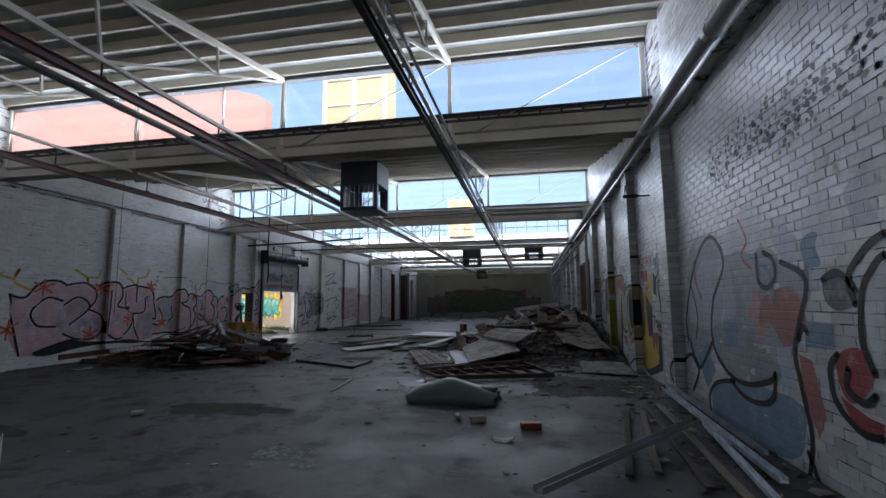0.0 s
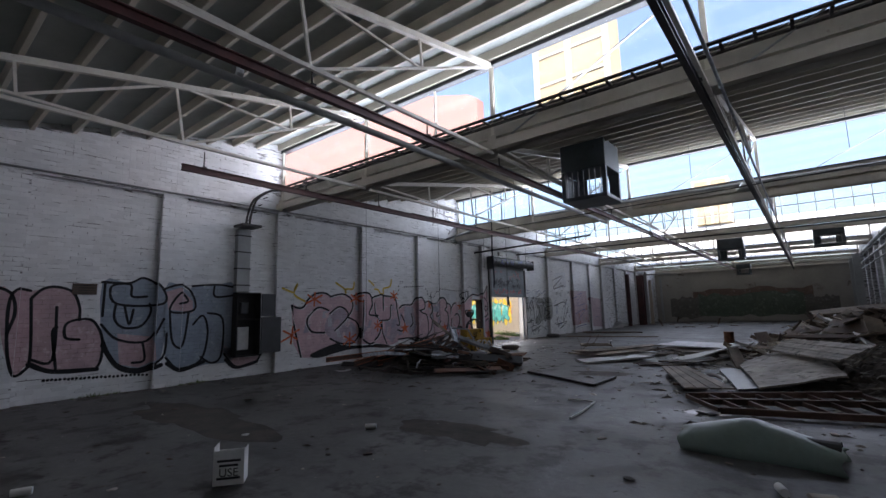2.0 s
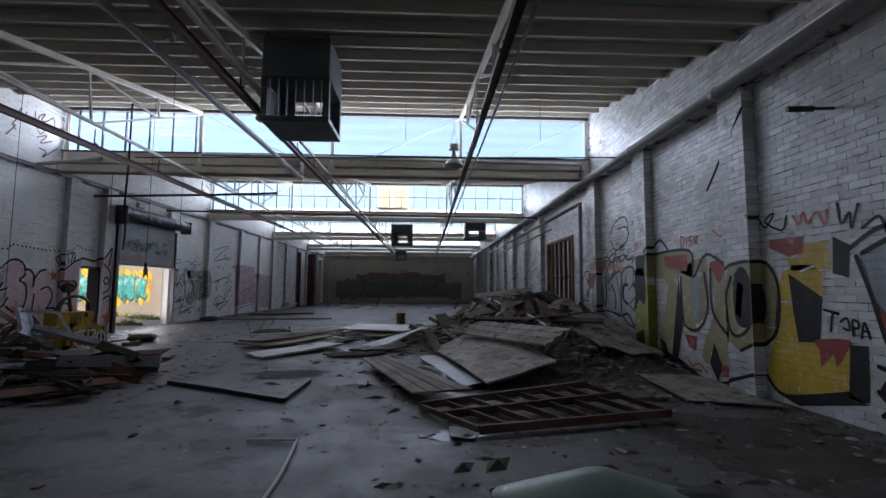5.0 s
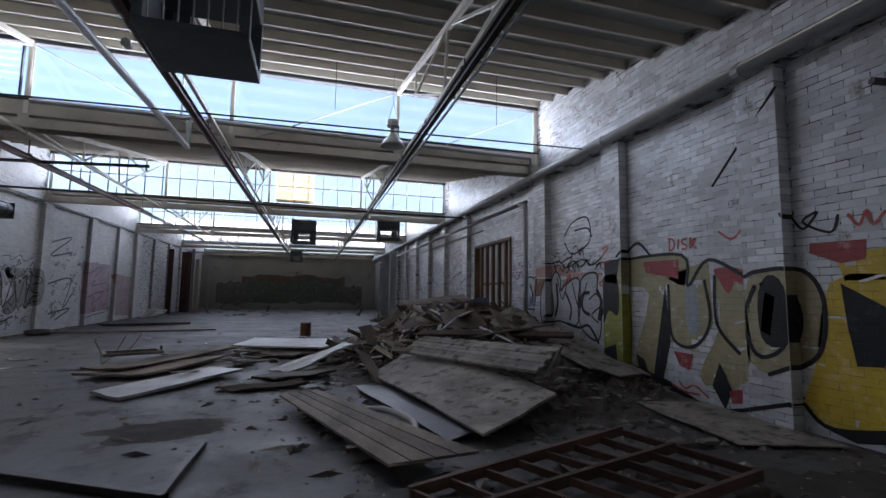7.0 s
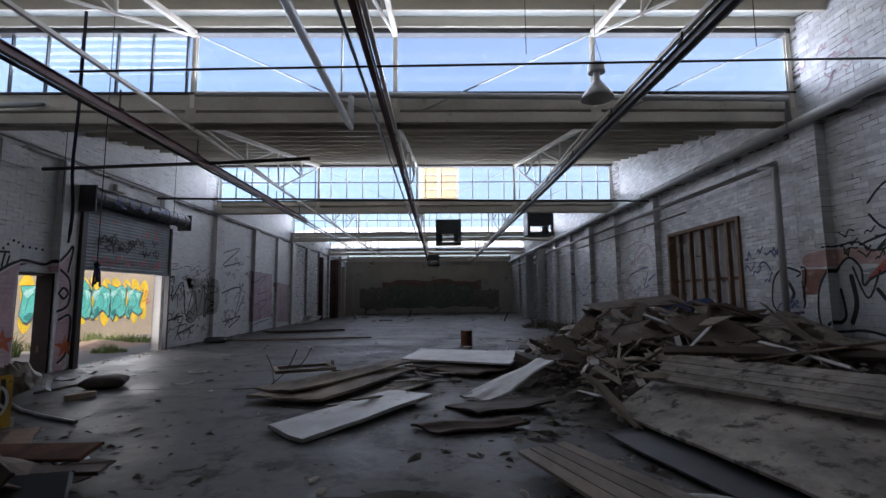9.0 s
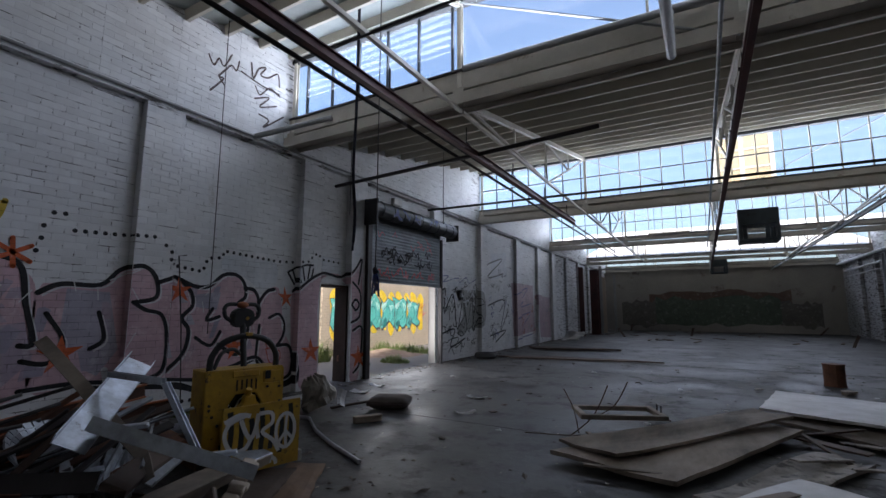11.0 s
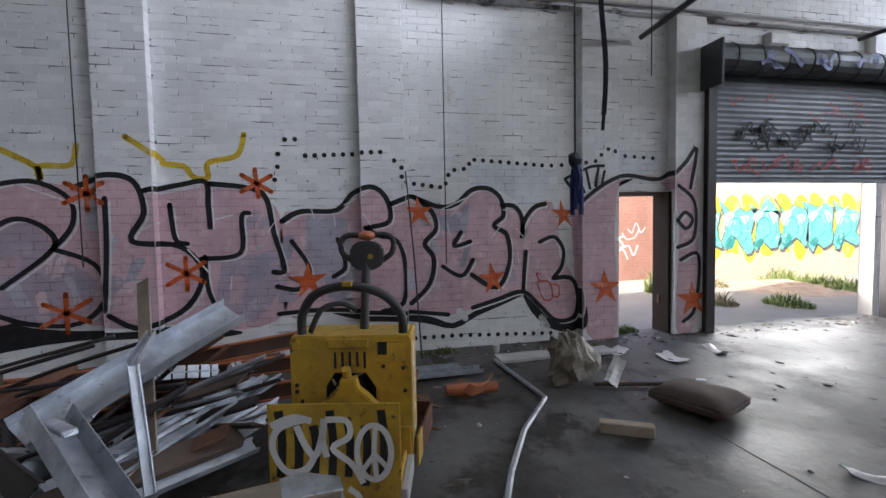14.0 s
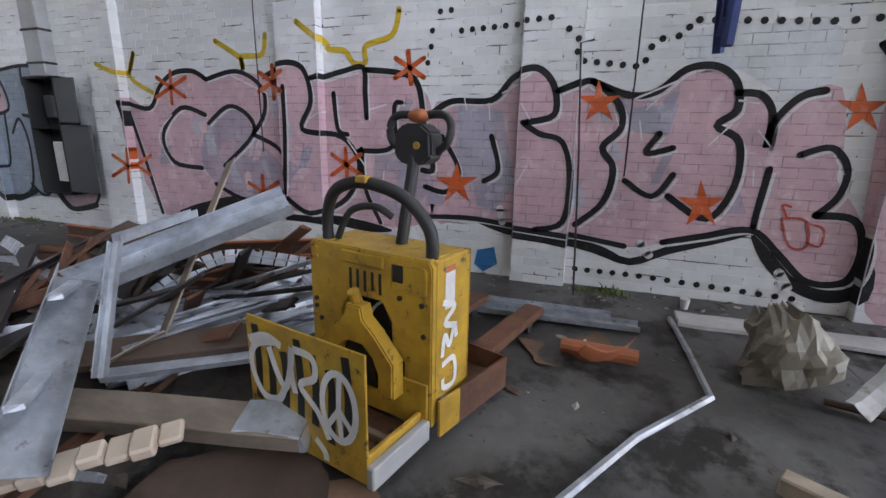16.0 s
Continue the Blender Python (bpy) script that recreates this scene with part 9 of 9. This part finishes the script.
stroke(G, "black", 0.055, [(5.07, 1.82), (4.72, 1.64), (4.89, 1.25), (4.99, 1.0), (4.93, 0.71), (4.85, 0.32), (4.96, -0.08)], 4, False)
stroke(G, "black", 0.055, [(4.91, 1.13), (4.83, 1.25), (4.77, 1.2)], 4, False)
stroke(G, "black", 0.055, [(4.16, 1.44), (4.2, 1.64), (3.99, 1.83), (3.81, 1.9)], 4, False)
stroke(G, "black", 0.055, [(4.04, 0.97), (4.13, 1.19), (4.07, 1.54), (3.91, 1.72), (3.83, 1.76)], 4, False)
stroke(G, "black", 0.055, [(4.41, 1.06), (4.52, 0.94), (4.48, 0.69), (4.24, 0.54), (4.04, 0.55)], 4, False)
stroke(G, "black", 0.055, [(4.31, 0.97), (4.34, 0.82), (4.17, 0.75), (4.06, 0.82)], 4, False)
stroke(G, "black", 0.055, [(4.92, 0.19), (4.81, 0.0), (4.73, -0.09)], 4, False)
stroke(G, "black", 0.055, [(4.49, 1.63), (4.31, 1.68), (4.14, 1.54)], 4, False)


# turquoise letters on the yard wall
yg = thing("graffiti", pose(-16.05, 0, 0), "turquoise and yellow graffiti on a sunlit yard wall", "graffiti")
def ypaint(name, colour, bm, layer):
    for v in bm.verts:
        v.co.x = 0.008 + 0.002 * layer
    part(name, bm, paint(colour, COLORS[colour]), yg)
def yfill(colour, layer, pts):
    bm = bmesh.new()
    f = bm.faces.new([bm.verts.new((0, p.x, p.y)) for p in smooth_line([(u, v, 0) for u, v in pts], 2, True)])
    f.normal_update()
    bmesh.ops.triangulate(bm, faces=[f])
    ypaint("fill", colour, bm, layer)
for k in range(11):
    y = 21.9 + k * 0.52
    yfill("gold", 0, [(y, 1.9 + 0.2 * (k % 2)), (y + 0.25, 2.15), (y + 0.5, 1.85), (y + 0.4, 1.3), (y + 0.45, 0.7), (y + 0.25, 0.45 + 0.15 * (k % 3)), (y + 0.05, 0.75), (y + 0.1, 1.3)])
for k in range(6):
    y = 22.0 + k * 0.86
    up = 0.14 * (k % 2)
    jag = random.Random(60 + k)
    pts = [(y, 0.95), (y + 0.08, 1.5), (y - 0.05, 1.85 + up), (y + 0.3, 1.75), (y + 0.55, 2.0 - up), (y + 0.8, 1.7), (y + 0.95, 1.75), (y + 0.85, 1.25), (y + 1.0, 0.9), (y + 0.7, 0.85 - up), (y + 0.45, 1.0), (y + 0.2, 0.72)]
    pts = [(a + jag.uniform(-0.12, 0.12), b + jag.uniform(-0.12, 0.12)) for a, b in pts]
    yfill("dkgrey", 1, [(a * 1.0 + 0.04, b - 0.07) for a, b in pts])
    yfill("turq", 2, pts)
    for q in ([(y + 0.15, 1.1), (y + 0.25, 1.5), (y + 0.5, 1.55), (y + 0.6, 1.2), (y + 0.4, 1.05)], [(y + 0.7, 1.6), (y + 0.8, 1.2), (y + 0.65, 0.95)]):
        ypaint("stroke", "turqdk", ribbon(bmesh.new(), q, 0.028, lambda u, v: Vector((0, u, v)), 4), 4)
    yfill("turqdk", 3, [(y + 0.1, 0.9), (y + 0.3, 1.05 + up), (y + 0.42, 0.98), (y + 0.3, 0.8)])
    yfill("turqlt", 3, [(y + 0.05, 1.62), (y + 0.2, 1.45 - up), (y + 0.38, 1.66), (y + 0.25, 1.74)])
    yfill("turqlt", 3, [(y + 0.55, 1.75 - up), (y + 0.72, 1.4), (y + 0.82, 1.62)])
    ypaint("stroke", "dkgrey", ribbon(bmesh.new(), pts + pts[:1], 0.026, lambda u, v: Vector((0, u, v)), 2), 3)
    ypaint("stroke", "white", ribbon(bmesh.new(), [(y + 0.05, 1.55), (y + 0.3, 1.7), (y + 0.5, 1.85)], 0.025, lambda u, v: Vector((0, u, v)), 4), 4)
for q in ([(27.3, 1.6), (27.5, 1.75), (27.4, 1.5), (27.7, 1.7)], [(27.3, 1.3), (27.6, 1.4), (27.5, 1.2), (27.8, 1.35)]):
    ypaint("stroke", "redor", ribbon(bmesh.new(), q, 0.03, lambda u, v: Vector((0, u, v)), 4), 4)
bt = thing("graffiti", pose(-17.2, 0, 0), "pale tags sprayed on the red brick outbuilding", "graffiti")
rr2 = random.Random(5)
for k in range(16):
    y, z = 17.6 + rr2.uniform(0, 4.2), rr2.uniform(0.6, 2.3)
    q = [(y + 0.13 * j, z + rr2.uniform(-0.15, 0.15)) for j in range(5)]
    b6 = ribbon(bmesh.new(), q, 0.035, lambda u, v: Vector((0.008, u, v)), 4)
    part("stroke", b6, paint("white" if k % 3 else "fpink", COLORS["white" if k % 3 else "fpink"]), bt)
# dark growth low on the end wall
ew = thing("graffiti", pose(0, Y1 + 0.06, 0), "green and rust stained band low on the end wall", "stain")
for x0, x1, c, z0, z1 in ((-8.6, -1.2, "dkgreen", 0.5, 2.35), (-10.9, -8.4, "endgrey", 0.3, 2.1), (-1.3, 0.9, "endgrey", 0.4, 2.0), (-9.0, -0.6, "rustband", 1.9, 2.75)):
    COLORS.update({"dkgreen": (0.13, 0.165, 0.12), "rustband": (0.21, 0.135, 0.10), "endgrey": (0.19, 0.175, 0.155)})
    r5 = random.Random(int(x0 * 10))
    top = [(x0 + (x1 - x0) * k / 12, z1 + r5.uniform(-0.2, 0.2)) for k in range(13)]
    bot = [(x1 - (x1 - x0) * k / 12, z0 + r5.uniform(-0.15, 0.15)) for k in range(13)]
    bm = bmesh.new()
    f = bm.faces.new([bm.verts.new((p[0], -0.006 - (0.003 if c == "dkgreen" else 0.0) - (0.0015 if c == "endgrey" else 0), p[1])) for p in top + bot])
    f.normal_update()
    bmesh.ops.triangulate(bm, faces=[f])
    part("stain", bm, paint(c, COLORS[c]), ew)

# soot-dark patch of flaked paint high on the brick wall near the start
fk = thing("graffiti", pose(XRP, 0, 0), "dark flaked patch where paint has peeled from brick", "stain")
r6 = random.Random(11)
for k in range(290):
    u = r6.random()
    y, z = 3.6 + u * 2.9 + r6.gauss(0, 0.06), 3.14 - 0.02 * u + r6.gauss(0, 0.12 + 0.05 * (1 - u))
    s = r6.uniform(0.012, 0.04)
    b7 = bmesh.new()
    b7.faces.new([b7.verts.new((-0.0045, y + s * r6.uniform(0.6, 1.4) * math.cos(t), z + s * r6.uniform(0.5, 1.0) * math.sin(t))) for t in (0, 1, 2.1, 3.1, 4.2, 5.2)])
    part("flake", b7, paint("dkgrey", COLORS["dkgrey"]), fk)

# scribbles on the shutter, drum cover and upper brick wall
def scribble(n, y0, y1, z0, z1, x, colour, w, label, seed, face=1):
    e = thing("graffiti", pose(x, 0, 0), label, "graffiti")
    r = random.Random(seed)
    for k in range(n):
        y, z = r.uniform(y0, y1), r.uniform(z0, z1)
        s = r.uniform(0.08, 0.16)
        q = [(y + s * (0.5 * j + r.uniform(-0.3, 0.3)), z + s * r.uniform(-0.9, 0.9)) for j in range(5)]
        part("stroke", ribbon(bmesh.new(), q, w, lambda u, v: Vector((face * 0.004, u, v)), 4), paint(colour, COLORS[colour]), e)


scribble(26, 19.1, 21.2, 2.55, 2.9, XL + 0.083, "black", 0.034, "black scrawl sprayed over shutter slats", 21)
scribble(7, 18.9, 21.6, 3.62, 3.72, XL + 0.397, "navy", 0.05, "dark blue spray marks on the shutter drum", 28)
scribble(12, 18.8, 21.3, 2.2, 2.4, XL + 0.083, "red", 0.03, "pink scrawl sprayed along the shutter bottom", 22)
scribble(9, 18.8, 21.2, 2.9, 3.3, XL + 0.083, "red", 0.018, "dull red scrawl sprayed over shutter slats", 23)
scribble(14, 13.0, 16.2, 4.75, 5.35, XR - 0.004, "fpink", 0.03, "faint pink scrawl high on the brick wall", 24, -1)
scribble(26, 25.3, 33.8, 0.6, 2.6, XLP + 0.004, "ltgrey", 0.045, "pale grey scrawl far along the white wall", 25)
scribble(20, 25.3, 33.8, 0.5, 1.9, XLP + 0.005, "navy", 0.03, "dull blue scrawl far along the white wall", 26)
scribble(34, 22.15, 24.5, 0.35, 2.25, XLP + 0.0055, "black", 0.026, "dense black tags on the white wall by the shutter", 29)
scribble(14, 22.2, 24.4, 1.6, 2.6, XLP + 0.006, "offwhite", 0.05, "white tags on the wall by the shutter", 30)
scribble(26, 25.4, 27.9, 0.4, 3.1, XLP + 0.006, "dkgrey", 0.03, "dark tags far along the white wall", 31)
scribble(14, 28.7, 30.6, 0.5, 2.3, XLP + 0.0065, "fred", 0.05, "dull red tags far along the white wall", 32)
scribble(20, 14.1, 15.9, 1.95, 2.45, XRP - 0.0075, "black", 0.024, "black scrawl over silver letters on brick", 33, -1)
scribble(14, 16.8, 18.1, 0.9, 2.3, XRP - 0.0075, "navy", 0.03, "blue-black tags beside the stripped window", 34, -1)
scribble(16, 22.4, 24.4, 1.2, 2.9, XRP - 0.0075, "fpink", 0.05, "pink tags far along the brick wall", 35, -1)
scribble(9, 18.6, 21.0, 1.3, 2.6, XRP + 0.145, "black", 0.025, "black tags on boarding behind the studs", 36, -1)
scribble(20, 22.3, 30, 0.9, 2.2, XRP - 0.006, "fblue", 0.05, "faint blue scrawl far along the brick wall", 27, -1)

# ---- painted bricks standing proud of the mortar ----
BW, BH, JT, PROUD = 0.24, 0.086, 0.008, 0.003


def brick_field(wall, side, stretches, picked, material):
    sgn = 1 if side == "L" else -1
    r = random.Random(3 if side == "L" else 4)
    V, F = [], []
    shared = None
    tilt = 0.0004 if side == "L" else 0.0011
    run = sorted(SPANS[side])
    first, last = min(q[0] for q in stretches), max(q[1] for q in stretches)
    for (a0, b0, d0), (a1, b1, d1) in zip(run, run[1:]):
        if abs(d0 - d1) < 0.01 or not first < a1 < last or abs(b0 - a1) > 0.02:
            continue
        out = 1 if sgn * d0 > sgn * d1 else -1
        for k in range(int(LEDGE / BH)):
            n = len(V)
            za, zb = k * BH + JT / 2, (k + 1) * BH - JT / 2
            lo, hi = min(d0, d1) - (0.004 if sgn < 0 else 0.0), max(d0, d1) + (0.0 if sgn < 0 else 0.0025)
            ya, yb = a1 - out * 0.002, a1 + out * (PROUD + r.uniform(-0.001, 0.0))
            V += [(x, y, z) for y in (ya, yb) for x, z in ((lo, za), (hi, za), (hi, zb), (lo, zb))]
            F += [tuple(n + i for i in q) for q in ((4, 5, 6, 7), (0, 1, 5, 4), (1, 2, 6, 5), (2, 3, 7, 6), (3, 0, 4, 7))]
    for y0, y1, z0, z1, depth in stretches:
        row = int(math.ceil(z0 / BH))
        while (row + 1) * BH <= z1:
            z = row * BH
            off = BW * 0.5 if row % 2 else 0.0
            col = int(math.floor((y0 - off) / BW))
            while col * BW + off < y1:
                a, b = max(y0 + 0.004, col * BW + off + JT / 2), min(y1 - 0.004, (col + 1) * BW + off - JT / 2)
                col += 1
                if b - a < 0.03:
                    continue
                inner, outer = depth - sgn * 0.004, depth + sgn * (PROUD + r.uniform(-0.0012, 0.0))
                if picked and picked[0] <= a and b <= picked[1] and picked[2] <= z and z + BH <= picked[3] and b - a > BW - JT - 0.002:
                    if shared is None:
                        bm = B(-0.004, 0, 0, PROUD, BW - JT, BH - JT, 0.0012)
                        shared = finish("brick", bm, material)
                    ob = new("brick", shared)
                    ob.parent = wall
                    ob.location = (depth, a, z + JT / 2)
                    if sgn < 0:
                        ob.rotation_euler = (0, 0, math.pi)
                        ob.location = (depth, b, z + JT / 2)
                    continue
                n = len(V)
                e = 0.002
                za, zb = z + JT / 2, z + BH - JT / 2
                o4 = [outer + r.uniform(-tilt, tilt) for _ in range(4)]
                V += [(inner, a, za), (inner, b, za), (inner, b, zb), (inner, a, zb), (o4[0], a + e, za + e), (o4[1], b - e, za + e), (o4[2], b - e, zb - e), (o4[3], a + e, zb - e)]
                quads = [(4, 5, 6, 7), (0, 1, 5, 4), (1, 2, 6, 5), (2, 3, 7, 6), (3, 0, 4, 7)]
                F += [tuple(n + i for i in (q if sgn > 0 else q[::-1])) for q in quads]
            row += 1
    me = bpy.data.meshes.new("brickwork")
    me.from_pydata(V, [], F)
    me.materials.append(material)
    ob = new("brickwork", me)
    ob.parent = wall
    tagged(ob, kind="stuff")


def wall_stretches(side, y0, y1, holes, gaps):
    out = []
    for a, b, depth in SPANS[side]:
        a, b = max(a, y0), min(b, y1)
        if b - a < 0.05:
            continue
        segs = [(a, b)]
        for h0, h1 in gaps:
            segs = [s for p, q in segs for s in ((p, min(q, h0)), (max(p, h1), q)) if s[1] - s[0] > 0.05]
        for p, q in segs:
            out.append((p, q, 0.0, LEDGE - 0.01, depth))
        for h0, h1, z0, z1 in holes:
            p, q = max(a, h0), min(b, h1)
            if q - p > 0.05:
                if z0 > 0.1:
                    out.append((p, q, 0.0, z0, depth))
                out.append((p, q, z1, LEDGE - 0.01, depth))
    face = XL if side == "L" else XR
    y = y0
    while y < y1:
        out.append((y, min(y + 0.96, y1), LEDGE + 0.01, min(chord(y), chord(min(y + 0.96, y1) - 0.01)) + 0.28, face))
        y += 0.96
    return out


brick_field(wall_left, "L", wall_stretches("L", 1.92, 34.0, [PDOOR, RDOOR], [PDOOR[:2], (18.66, RDOOR[1])]), (14.2, 16.4, 2.7, 4.25), M_WHITEBRICK)
brick_field(wall_right, "R", wall_stretches("R", 0.96, 34.0, [RWIN], [RWIN[:2]]), (5.2, 7.9, 2.3, 3.9), M_BRICKR)
wall_left.data.materials[0] = M_MORTARW
wall_right.data.materials[0] = M_MORTARR
